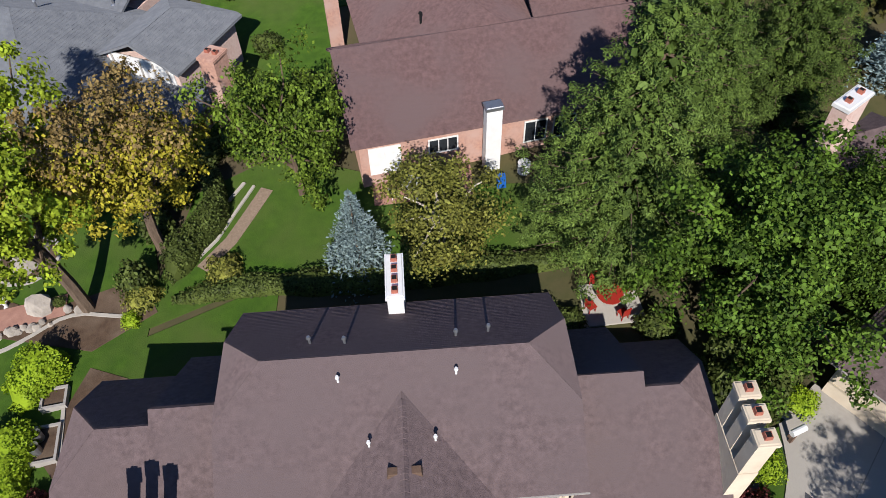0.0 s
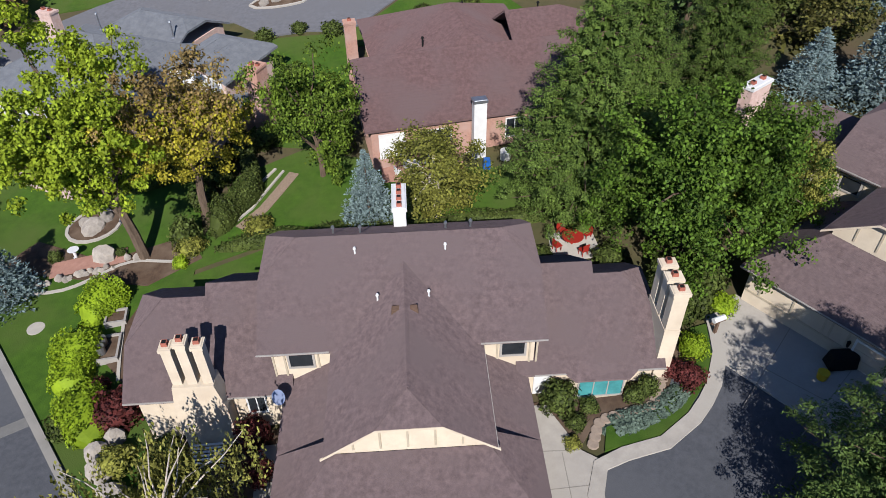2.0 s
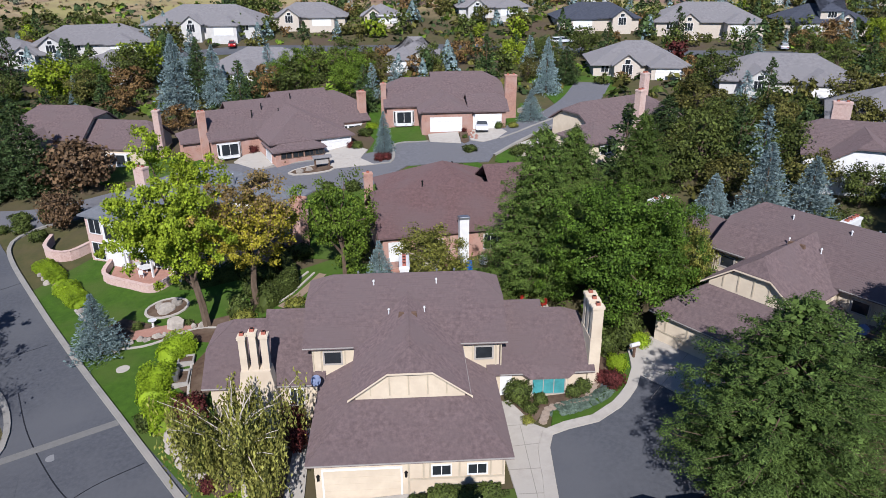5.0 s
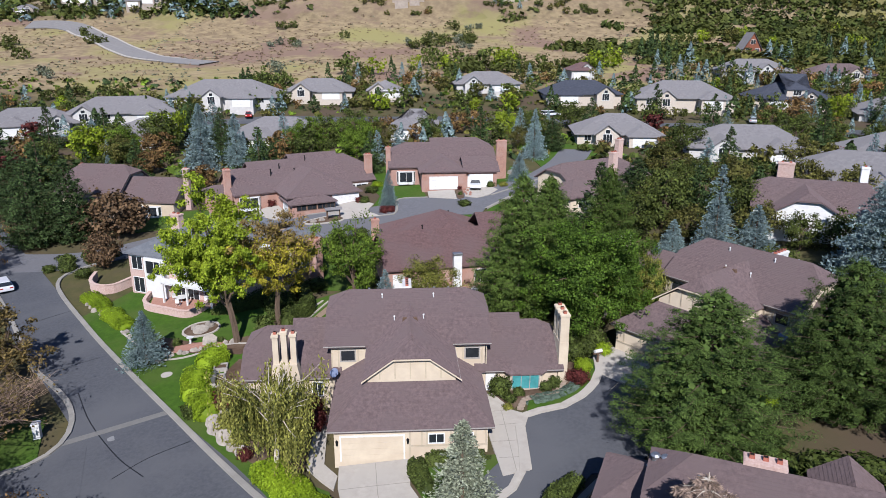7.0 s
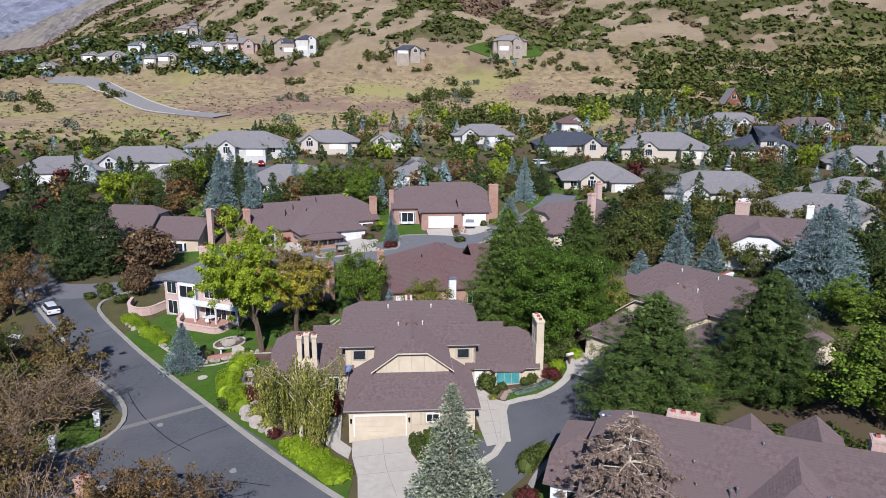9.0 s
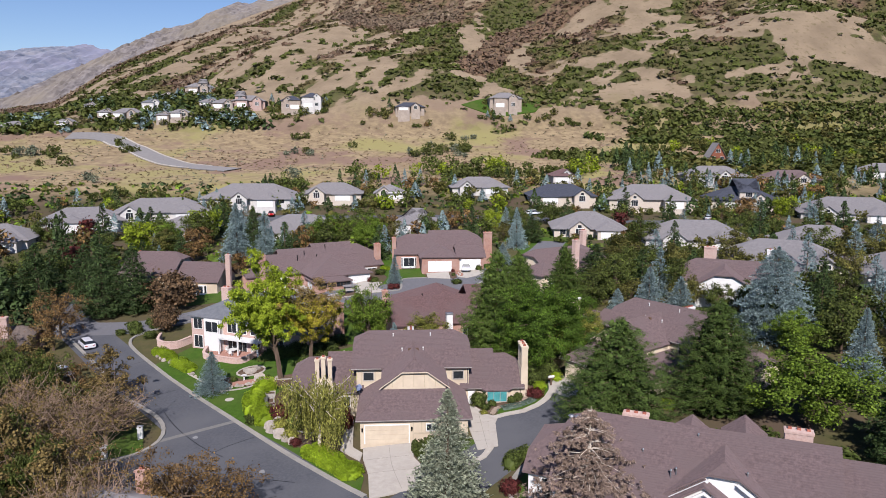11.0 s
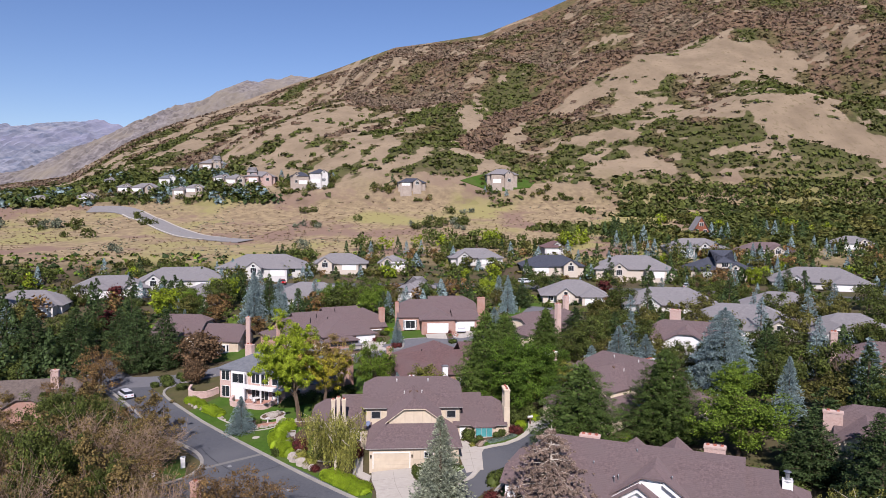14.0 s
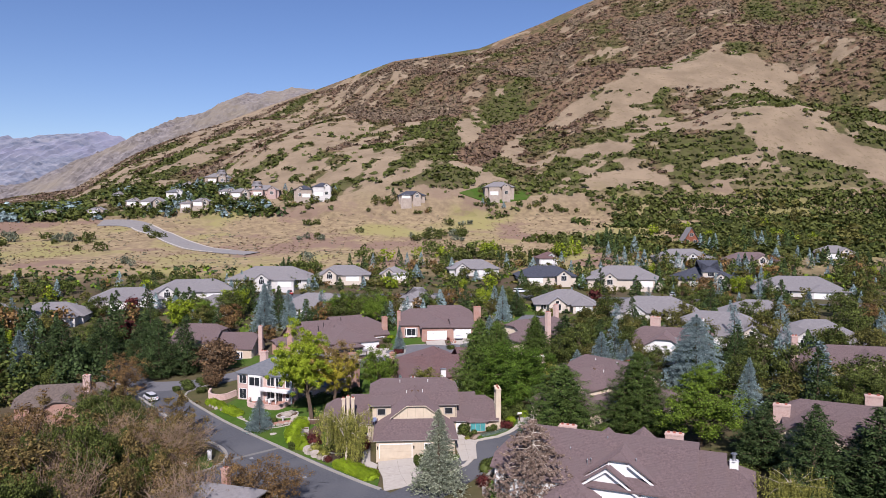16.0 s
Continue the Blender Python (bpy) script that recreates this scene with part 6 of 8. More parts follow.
def bare(rng, tree, h, w, leaf, bark, limbs=34, leaves=1300):
    segs, ends = [], []
    limb(rng, segs, (0, 0, -0.6), (0, 0, h * 0.35), h * 0.022, h * 0.014, 2, 0.02)
    for k in range(limbs):
        a = rng.uniform(0, 2 * math.pi)
        r = w * 0.5 * rng.uniform(0.2, 1.0)
        e = Vector((math.cos(a) * r, math.sin(a) * r, h * rng.uniform(0.55, 1.0) * (1 - 0.35 * r / w)))
        limb(rng, segs, (0, 0, h * rng.uniform(0.1, 0.35)), e, h * 0.008, 0.015, 4, 0.06)
        for j in range(16):
            s = rng.uniform(0.35, 1.0)
            o = Vector((e.x * s, e.y * s, h * 0.25 + (e.z - h * 0.25) * s))
            t = o + Vector(rng.normal(0, 0.09 * w, 3)) + Vector((e.x * 0.12, e.y * 0.12, 0.10 * h))
            segs.append((o, t, 0.024, 0.010))
            ends.append(t)
    v, f = tube_mesh(segs, 3)
    raw("trunk", v, f, bark, tree)
    e = np.array([tuple(t) for t in ends])
    pos = e[rng.integers(len(e), size=leaves)] + rng.normal(0, 0.25, (leaves, 3))
    quads("crown", blades(rng, pos, rng.normal(0, 1, (leaves, 3)), 0.13), leaf, tree)


def shrub(rng, tree, h, w, leaf, bark, n=700, size=0.13):
    n, size = int(n * 1.7), size * 0.72
    d = unit(rng.normal(0, 1, (n, 3)) + [0, 0, 0.25])
    lump = 1 + 0.16 * np.sin(4 * np.arctan2(d[:, 1], d[:, 0]) + rng.uniform(0, 6)) + 0.12 * np.sin(6 * d[:, 2] + rng.uniform(0, 6))
    r = rng.uniform(0.62, 1.05, n) * lump
    pos = np.stack([d[:, 0] * w * 0.48 * r, d[:, 1] * w * 0.48 * r, h * (0.45 + 0.5 * d[:, 2] * r)], -1)
    quads("foliage", blades(rng, pos, d, size), leaf, tree)
    bm = bmesh.new()
    bmesh.ops.create_icosphere(bm, subdivisions=2, radius=1.0)
    for v in bm.verts:
        v.co = Vector((v.co.x * w * 0.36, v.co.y * w * 0.36, h * (0.45 + 0.38 * v.co.z))) * (1 + 0.12 * math.sin(5 * v.co.x + 7 * v.co.y))
    part("core", bm, leaf, tree)
    v, f = tube_mesh([((0, 0, -0.2), (0.05, 0, h * 0.4), 0.05, 0.02), ((0, 0, -0.1), (-0.2 * w, 0.1, h * 0.6), 0.03, 0.01), ((0, 0, -0.1), (0.2 * w, -0.1, h * 0.6), 0.03, 0.01)], 4)
    raw("stem", v, f, bark, tree)


# kind: label, category, nominal height and width, builder, leaf, bark, options
KINDS = {
    "ash": ("tall tree with bright yellow-green autumn leaves", "tree", 16, 11, leaf_tree, "ash", M_BARK, dict(clumps=300, per=150, size=0.125, low=0.40, lean=(-3.2, 1.0), puff=1.2, masses=24)),
    "gold": ("tree with golden brown autumn leaves", "tree", 14, 9, leaf_tree, "gold", M_BARK, dict(clumps=200, per=125, size=0.112, low=0.26, puff=1.15, masses=20, crest="tan")),
    "lush": ("broad deep green leafy tree", "tree", 12, 10, leaf_tree, "lush", M_BARK, dict(clumps=190, per=150, size=0.105, low=0.08, puff=1.35, masses=60, inner=3000)),
    "green": ("leafy mid green garden tree", "tree", 10, 9, leaf_tree, "green", M_BARK, dict(clumps=150, per=100, size=0.115, low=0.10, puff=1.3, masses=28, inner=900)),
    "olive": ("round tree with olive yellow leaves", "tree", 8, 7, leaf_tree, "olive", M_BARK_PALE, dict(clumps=90, per=170, size=0.095, low=0.08, puff=1.5)),
    "autumn": ("tree with thinning brown and orange autumn leaves", "tree", 10, 9, leaf_tree, "autumn", M_BARK, dict(clumps=76, per=60, size=0.125, low=0.10, puff=1.1, masses=20)),
    "goldbrown": ("upright tree with olive and gold autumn leaves", "tree", 11, 8, leaf_tree, "goldbrown", M_BARK, dict(clumps=80, per=56, size=0.15, low=0.06, puff=1.1, masses=24)),
    "oakbrown": ("broad tree turning green to brown", "tree", 10, 12, leaf_tree, "oakgreen", M_BARK, dict(clumps=130, per=130, size=0.14, low=0.05, puff=1.35, masses=30, inner=1000)),
    "rust": ("rounded tree with rust brown leaves", "tree", 7, 9, leaf_tree, "rust", M_BARK, dict(clumps=44, per=75, size=0.25, low=0.1)),
    "darkred": ("small tree with dark red leaves", "tree", 4, 4, leaf_tree, "darkred", M_BARK, dict(clumps=26, per=70, size=0.17, low=0.12)),
    "pine": ("dense dark green pine tree", "tree", 14, 10, pine, "pine", M_BARK, dict(tiers=16, arms=10, per=14, tuft=0.62, slim=0.45, dense=2.2, blade=0.20)),
    "bigpine": ("large dense green pine tree with upturned tips", "tree", 14, 11, pine, "bigpine", M_BARK, dict(tiers=20, arms=13, per=64, tuft=0.46, slim=0.36, dense=1.9, inner=5200, blade=0.09, power=0.65)),
    "frontpine": ("large deep green pine tree with thick needle clumps", "tree", 14, 11, pine, "frontpine", M_BARK, dict(tiers=20, arms=13, per=72, tuft=0.45, slim=0.34, dense=1.9, inner=5200, blade=0.08, power=0.6)),
    "bluespruce": ("dense blue-grey spruce tree", "tree", 9, 6, spruce, "bluespruce", M_BARK, dict(tiers=34, arms=15, per=11, size=0.20, power=0.9)),
    "bigspruce": ("broad old blue-grey spruce with layered drooping branches", "tree", 12, 11, spruce, "bluespruce", M_BARK, dict(tiers=25, arms=22, per=22, size=0.20, power=0.58, droop=0.26, sprays=4)),
    "lspruce": ("tall pale grey-green spruce tree", "tree", 12, 6, spruce, "lspruce", M_BARK, dict(tiers=42, arms=16, per=16, size=0.16, gap=0.12, sprays=3)),
    "dead": ("dead tan conifer with drooping dry branches", "tree", 11, 10, dead_conifer, "dead", M_BARK_PALE, dict()),
    "weep": ("weeping birch with white limbs and hanging pale leaves", "tree", 10, 9, weeping, "weep", M_BARK_PALE, dict()),
    "bare": ("nearly bare brown tree with thin twigs", "tree", 10, 10, bare, "goldbrown", M_TWIG, dict()),
    "scrub": ("dense dark green scrub oak bush", "bush", 5, 8, leaf_tree, "scrub", M_BARK, dict(clumps=26, per=26, size=0.5, low=0.0)),
    "dryscrub": ("pale sage green scrub bush", "bush", 5, 7, leaf_tree, "sage", M_BARK, dict(clumps=24, per=26, size=0.45, low=0.0)),
    "farleaf": ("leafy green tree among the houses", "tree", 9, 9, leaf_tree, "oakgreen", M_BARK, dict(clumps=38, per=88, size=0.215, low=0.06, puff=1.45)),
    "farolive": ("tree turning olive and brown among the houses", "tree", 8, 8, leaf_tree, "oakbrown", M_BARK, dict(clumps=36, per=86, size=0.21, low=0.06, puff=1.45)),
    "farautumn": ("tree with brown autumn leaves among the houses", "tree", 8, 8, leaf_tree, "autumn", M_BARK, dict(clumps=34, per=50, size=0.28, low=0.06, puff=1.45)),
    "fargold": ("bright yellow autumn tree among the houses", "tree", 8, 8, leaf_tree, "ash", M_BARK, dict(clumps=36, per=80, size=0.24, low=0.08, puff=1.4)),
    "farred": ("dark red leaved tree among the houses", "tree", 6, 6, leaf_tree, "darkred", M_BARK, dict(clumps=26, per=28, size=0.36, low=0.08)),
    "farpine": ("dark green conifer among the houses", "tree", 11, 6.5, spruce, "pine", M_BARK, dict(tiers=18, arms=9, per=5, size=0.5, droop=0.3, power=0.8)),
    "farblue": ("blue-grey spruce among the houses", "tree", 10, 5.5, spruce, "bluespruce", M_BARK, dict(tiers=18, arms=9, per=5, size=0.42)),
    "shrub": ("rounded dark green garden shrub", "shrub", 1.4, 1.8, shrub, "shrub", M_BARK, dict()),
    "limeshrub": ("clipped bright lime green shrub", "shrub", 1.6, 2.6, shrub, "lime", M_BARK, dict(n=1300, size=0.11)),
    "redshrub": ("dark red leaved garden shrub", "shrub", 1.8, 2.2, shrub, "darkred", M_BARK, dict(n=900, size=0.13)),
    "paleshrub": ("pale sage green garden shrub", "shrub", 1.4, 2.0, shrub, "olive", M_BARK, dict(n=700, size=0.12)),
}
PLANTED = {}
VARIANTS = {"farleaf": 3, "farolive": 2, "farautumn": 2, "scrub": 3, "pine": 3, "bluespruce": 2, "shrub": 3, "green": 2, "autumn": 3, "bigpine": 2, "bare": 2, "limeshrub": 2, "farpine": 2}
tree_rng = np.random.default_rng(11)


def plant(kind, x, y, h, w, turn=None, sink=0.0):
    """A tree or shrub of that height and crown width, standing on the land."""
    label, category, h0, w0, build, leaf, bark, opts = KINDS[kind]
    count = PLANTED.setdefault((kind, "count"), 0)
    PLANTED[(kind, "count")] += 1
    var = count % VARIANTS.get(kind, 1)
    turn = tree_rng.uniform(0, 360) if turn is None else turn
    m = pose(x, y, gz(x, y) - sink, 0, 0, turn) @ Matrix.Diagonal((w / w0, w / w0, h / h0, 1))
    if (kind, var) not in PLANTED:
        name = {"tree": "tree", "bush": "bush", "shrub": "shrub"}[category]
        t = thing(name, 0, 0, 0, label, category, 0, label + "s")
        build(np.random.default_rng(len(PLANTED) * 7 + 3), t, h0, w0, LEAF[leaf], bark, **opts)
        PLANTED[(kind, var)] = t
        t.matrix_basis = m
        return t
    t = copy_thing(PLANTED[(kind, var)], m)
    t.matrix_basis = m
    return t


plant("ash", -15.8, 24.6, 17.3, 10.4, 0)
plant("gold", -11.8, 28.3, 14.4, 8.6)
plant("green", -3.2, 31.8, 11.2, 7.8)
plant("bluespruce", 0.7, 25.2, 6.5, 4.2)
plant("olive", 5.6, 25.3, 7.6, 7.4)
plant("bigpine", 15.8, 24.6, 16.3, 11.5)
plant("bigpine", 19.5, 28.5, 15.0, 9.5)
plant("lush", 20.8, 18.3, 12.7, 10.5)
plant("lush", 25.6, 19.8, 10.5, 7.0)
plant("bigpine", 28.2, 34.6, 14.0, 8.5)
plant("pine", 22.2, 38.7, 11.5, 8.5)
plant("olive", 28.5, 20.0, 8.0, 5.0)
plant("frontpine", 25.2, -2.8, 13.4, 14.0)
plant("frontpine", 38.0, 0.5, 13.2, 12.0)
plant("lspruce", 5.9, -12.8, 11.2, 7.4)
plant("dead", 17.6, -19.6, 11.4, 11.5)
plant("weep", -7.7, 0.6, 10.6, 9.6)
plant("bluespruce", -24.9, 21.9, 6.1, 5.0)
plant("goldbrown", -39.0, 21.0, 9.3, 7.6)
plant("autumn", -59.3, 48.8, 9.7, 8.5)
plant("bare", -34.4, 8.4, 7.0, 11)
plant("autumn", -22.0, -10.4, 8.0, 6.0)
plant("autumn", -15.6, -12.6, 7.6, 6.9)
plant("autumn", -56.2, 4.5, 13.8, 10.0)
plant("goldbrown", -49.5, 6.9, 11.5, 11.7)
plant("bare", -45.5, 7.9, 11, 12)
plant("bare", -36.7, 6.0, 9.5, 12)
plant("autumn", -18.8, -13.0, 8.4, 8.0)
plant("autumn", -31.0, -8.7, 8.5, 9.6)
plant("oakbrown", -45.9, 17.2, 9.9, 9.0)
plant("autumn", -61.6, 56.6, 8.5, 8.0)
plant("autumn", -44.6, 24.2, 7.4, 7.1)
plant("pine", -57.5, 66.4, 14.8, 10.5)
plant("pine", -51.6, 67.3, 14.2, 10.0)
plant("pine", -84.1, 74.5, 13.3, 13)
plant("pine", -75.9, 78.1, 13.0, 11)
plant("pine", -67.0, 81.2, 11.9, 9.0)
plant("bluespruce", -94.6, 75.0, 10.7, 7.0)
plant("rust", -43.6, 65.4, 8.0, 11.5)
plant("rust", -41.1, 52.5, 5.2, 6.0)
plant("bluespruce", -38.8, 101.9, 13.9, 8.8)
plant("bluespruce", -32.2, 103.9, 11.1, 7.0)
plant("pine", -35.2, 104.8, 12.6, 6.5)
plant("pine", -22.7, 101.8, 7.4, 6.8)
plant("bluespruce", -27.3, 103.7, 8.1, 4.1)
plant("bluespruce", 37.5, 36.5, 5.7, 5.2)
plant("bluespruce", 41.8, 33.8, 9.6, 7.2)
plant("bluespruce", 47.0, 33.8, 7.6, 7.0)
plant("bigspruce", 57.2, 23.5, 13.4, 11.6)
plant("green", 56.0, 15.5, 6.0, 7.0)
plant("fargold", -66.5, 112.0, 9.0, 9.5)
plant("fargold", -52.0, 124.0, 9.5, 10.0)
plant("green", -60.0, 115.5, 7.5, 9.0)
plant("green", -17.0, 104.0, 10.0, 10.0)
plant("green", -6.5, 103.0, 9.5, 9.0)
plant("farautumn", -21.5, 101.0, 8.5, 6.5)
plant("bluespruce", 57.5, 3.5, 9.4, 5.4)
plant("green", 45.2, -6.6, 10.0, 12.0)
plant("pine", 50.2, -14.7, 8.4, 8.6)
plant("pine", 50.0, -27.1, 10.6, 9.4)
plant("weep", 46.4, -29.0, 6.5, 8.4)
plant("pine", 56.7, -29.1, 12.0, 11.0)
plant("pine", 62.5, -25.5, 12.5, 10.5)
plant("pine", 54.0, -21.0, 10.0, 9.0)
plant("pine", 60.0, -33.0, 12.0, 10.0)
plant("farleaf", 55.0, 37.0, 5.5, 5.5)
plant("farolive", 51.0, 41.5, 6.0, 6.0)
plant("farleaf", 59.5, 35.0, 6.0, 6.0)
plant("farolive", 42.0, 43.0, 5.5, 6.5)
plant("farleaf", 36.0, 46.0, 7.0, 7.0)
plant("farpine", 46.5, 50.5, 8.5, 6.0)
plant("farpine", 31.5, 50.0, 10.0, 7.5)
plant("farolive", 41.5, 54.0, 6.5, 7.0)
plant("farleaf", 53.0, 49.0, 7.5, 7.0)
plant("farpine", 57.0, 24.0, 8.0, 7.0)
plant("farleaf", 61.0, 13.0, 7.5, 8.0)
plant("farolive", 63.5, 3.5, 6.5, 7.0)
plant("farpine", 56.5, -6.5, 8.0, 7.5)
plant("farleaf", 45.0, 24.0, 6.0, 7.5)
for x, y, h, w in ((29.5, -6.5, 1.8, 3.4), (32.5, -7.5, 2.2, 4.0), (35.5, -8.0, 1.8, 3.6), (38.5, -9.5, 2.4, 4.2), (41.0, -12.0, 2.0, 3.8), (33.0, -10.0, 1.6, 3.2), (43.5, -14.5, 2.2, 4.0), (30.0, -3.0, 1.4, 3.0), (45.5, -18.0, 2.0, 4.0), (20.2, -8.5, 1.2, 2.6), (22.8, -8.2, 1.4, 2.8), (25.6, -8.8, 1.6, 3.0)):
    plant("shrub", x, y, h, w)
plant("bluespruce", 24.8, 80.2, 5.1, 4.6)
plant("bluespruce", 0.6, 68.2, 6.2, 3.2)
for x, y, k, h, w in ((-0.1, 64.8, "redshrub", 1.3, 1.6), (1.0, 65.0, "redshrub", 1.2, 1.5), (-4.6, 71.8, "redshrub", 1.1, 1.4), (-3.6, 71.2, "shrub", 1.2, 1.8), (-2.6, 77.6, "shrub", 1.2, 2.6), (-1.6, 81.0, "limeshrub", 1.0, 2.4), (-20.2, 74.6, "redshrub", 1.5, 1.8), (-14.6, 67.6, "shrub", 1.2, 1.3), (-12.6, 68.6, "shrub", 0.7, 1.2), (-10.6, 69.4, "shrub", 0.7, 1.2), (-29.0, 75.0, "shrub", 3.6, 2.2), (13.2, 75.6, "redshrub", 0.9, 1.0), (13.1, 72.2, "shrub", 0.7, 0.9), (3.8, 80.6, "redshrub", 1.8, 1.6), (19.4, 77.0, "shrub", 1.2, 1.8), (21.4, 76.6, "paleshrub", 0.9, 1.8), (20.0, 63.0, "shrub", 1.5, 2.4)):
    plant(k, x, y, h, w)
plant("bluespruce", 31.0, 98.6, 10.3, 5.5)
plant("pine", 36.2, 105.5, 7.6, 5.9)
plant("pine", 40.5, 60.7, 8.0, 8.6)

plant("goldbrown", -37.0, -7.0, 13.0, 7.5)
plant("oakbrown", -41.0, -8.5, 12.0, 9.5)
plant("oakbrown", -33.5, -10.0, 9.5, 6.5)
plant("oakbrown", -44.0, -2.0, 12.5, 11.0)
plant("goldbrown", -50.0, -9.0, 13.0, 11.0)
plant("goldbrown", -31.0, -12.0, 10.5, 9.0)
plant("bare", -41.0, -15.0, 12.0, 10.0)
plant("goldbrown", -34.0, -19.0, 11.5, 7.5)
plant("bare", -27.0, -19.0, 10.0, 8.5)
plant("goldbrown", -57.0, -3.0, 13.0, 8.0)
plant("oakbrown", -52.5, -2.0, 12.0, 7.5)
plant("bare", -47.0, -5.0, 12.5, 8.0)
plant("oakbrown", -46.0, -20.0, 12.0, 10.0)
plant("bare", -40.0, 3.0, 11.0, 9.0)
plant("bare", -33.0, -4.0, 9.5, 8.5)
plant("bare", -26.5, -12.5, 8.5, 7.5)
plant("oakbrown", -49.0, 14.0, 11.0, 10.0)
plant("oakbrown", -55.0, 22.0, 11.0, 10.0)

# trees that fill the blocks between the houses
HOMES = [(o.matrix_basis.translation.x, o.matrix_basis.translation.y) for o in bpy.data.objects if o.parent is None and "house" in o.name]
ROADS = ([(-8, -10), (-16, -1), (-24, 10), (-33, 24), (-43, 38), (-54, 52), (-64, 66)], [(-60, 64), (-48, 60), (-36, 64), (-26, 68), (-14, 64), (-4, 65), (6, 67), (15, 70), (22, 75), (29, 81), (36, 92), (42, 106)],
         [(-150, 138), (-100, 139), (-63, 147), (-38, 154), (-8, 152), (33, 150), (60, 138), (95, 131), (130, 116), (175, 104)])


def clear_of(x, y, home=11.0, way=6.5):
    for hx, hy in HOMES:
        if math.hypot(x - hx, (y - hy)) < home:
            return False
    for line in ROADS:
        for (ax, ay), (bx, by) in zip(line, line[1:]):
            L = (bx - ax) ** 2 + (by - ay) ** 2
            t = max(0, min(1, ((x - ax) * (bx - ax) + (y - ay) * (by - ay)) / L))
            if math.hypot(x - ax - t * (bx - ax), y - ay - t * (by - ay)) < way:
                return False
    return True


WOODS = {}


def fill(seed, n, x0, x1, y0, y1, kinds, hs, home=11.0, gap=4.0, way=6.5, sight=True, woods=""):
    rng = random.Random(seed)
    done = []
    for _ in range(n * 9):
        if woods and done and rng.random() < 0.78:
            cx, cy = rng.choice(done[-12:])
            x, y = cx + rng.gauss(0, 7), cy + rng.gauss(0, 3.5)
            if not (x0 < x < x1 and y0 < y < y1):
                continue
        else:
            x, y = rng.uniform(x0, x1), rng.uniform(y0, y1)
        if not clear_of(x, y, home, way) or any(math.hypot(x - a, y - b) < (gap * 0.6 if woods else gap) for a, b in done):
            continue
        if -106 < x < -68 and 112 < y < 150 and rng.random() < 0.85:   # the open court before the white houses
            continue
        if sight and (abs(x - 5) < 26 and y < 60 or 30 < x < 62 and y < 46):
            continue
        kind = rng.choice(kinds)
        h0, w0 = KINDS[kind][2:4]
        s = rng.uniform(*hs)
        w = w0 * s * rng.uniform(0.85, 1.15)
        done.append((x, y))
        if woods:
            WOODS.setdefault(KINDS[kind][5], []).append((kind, x, y, h0 * s, w, rng.uniform(0, 360)))
        else:
            plant(kind, x, y, h0 * s, w)
        if len(done) >= n:
            break


MIX = ["farleaf", "farleaf", "farleaf", "farolive", "farleaf", "farpine", "farpine", "farblue", "farolive", "farautumn", "fargold", "farblue", "farleaf"]
fill(1, 62, 38, 110, -10, 75, ["farleaf", "farpine", "farleaf", "farolive", "farleaf", "farblue"], (0.7, 1.1), 11, 5.0)
fill(2, 46, -125, 45, 90, 135, MIX + ["fargold"], (0.6, 1.0), 10.5, 5)
fill(3, 36, 45, 180, 76, 150, MIX + ["farred", "farleaf"], (0.5, 0.95), 11.5, 5)
fill(6, 36, -150, -50, 60, 140, ["farpine", "farleaf", "farolive", "farpine", "farpine", "farred"], (0.7, 1.15), 11, 6)
fill(7, 26, -80, -36, -12, 40, ["autumn", "bare", "goldbrown", "goldbrown", "bare"], (0.6, 1.0), 8, 5, 7.5)
fill(8, 12, 40, 75, -40, 5, ["farpine", "farleaf", "oakbrown"], (0.7, 1.0), 13, 6)
fill(4, 120, -55, 215, 152, 182, MIX, (0.4, 0.8), 10, 4.5, woods="yes")
fill(24, 50, -170, -55, 152, 172, MIX, (0.4, 0.75), 10, 4.5, woods="yes")
fill(17, 64, -130, 190, 84, 150, MIX, (0.3, 0.65), 9.5, 4, woods="yes")
fill(5, 100, -50, 215, 180, 194, ["farleaf", "farpine", "farolive", "farblue", "farautumn", "farpine"], (0.45, 0.8), 8, 4, sight=False, woods="yes")
fill(10, 46, 75, 230, 200, 262, ["farpine", "farblue", "farleaf", "farpine", "farolive"], (0.6, 1.0), 11, 6, sight=False, woods="yes")
fill(11, 50, 110, 330, 198, 335, ["scrub", "scrub", "farolive", "fargold"], (0.6, 1.0), 9, 4.5, sight=False, woods="yes")
fill(12, 34, -150, 60, 205, 330, ["scrub", "scrub", "dryscrub"], (0.5, 1.0), 9, 6, 8, sight=False, woods="yes")
fill(13, 44, -20, 120, 196, 222, ["scrub", "farleaf", "fargold", "scrub", "scrub"], (0.6, 1.1), 9, 5, sight=False, woods="yes")
fill(14, 60, -300, -100, 194, 300, ["dryscrub", "scrub", "dryscrub"], (0.5, 1.1), 9, 6, 8, sight=False, woods="yes")
fill(15, 26, -60, 120, 338, 352, ["scrub", "scrub", "farolive"], (0.4, 0.7), 9, 4, sight=False, woods="yes")
fill(18, 26, -180, -60, 172, 184, ["scrub", "farolive", "scrub"], (0.4, 0.7), 8, 4, sight=False, woods="yes")
fill(21, 46, -150, -62, 84, 135, ["farpine", "farpine", "farleaf", "farolive", "farautumn"], (0.7, 1.05), 10, 4.5, woods="yes")
fill(22, 60, -128, -66, 40, 86, ["farpine", "farpine", "farpine", "farleaf"], (0.7, 1.1), 10, 4.5, 8, woods="yes")
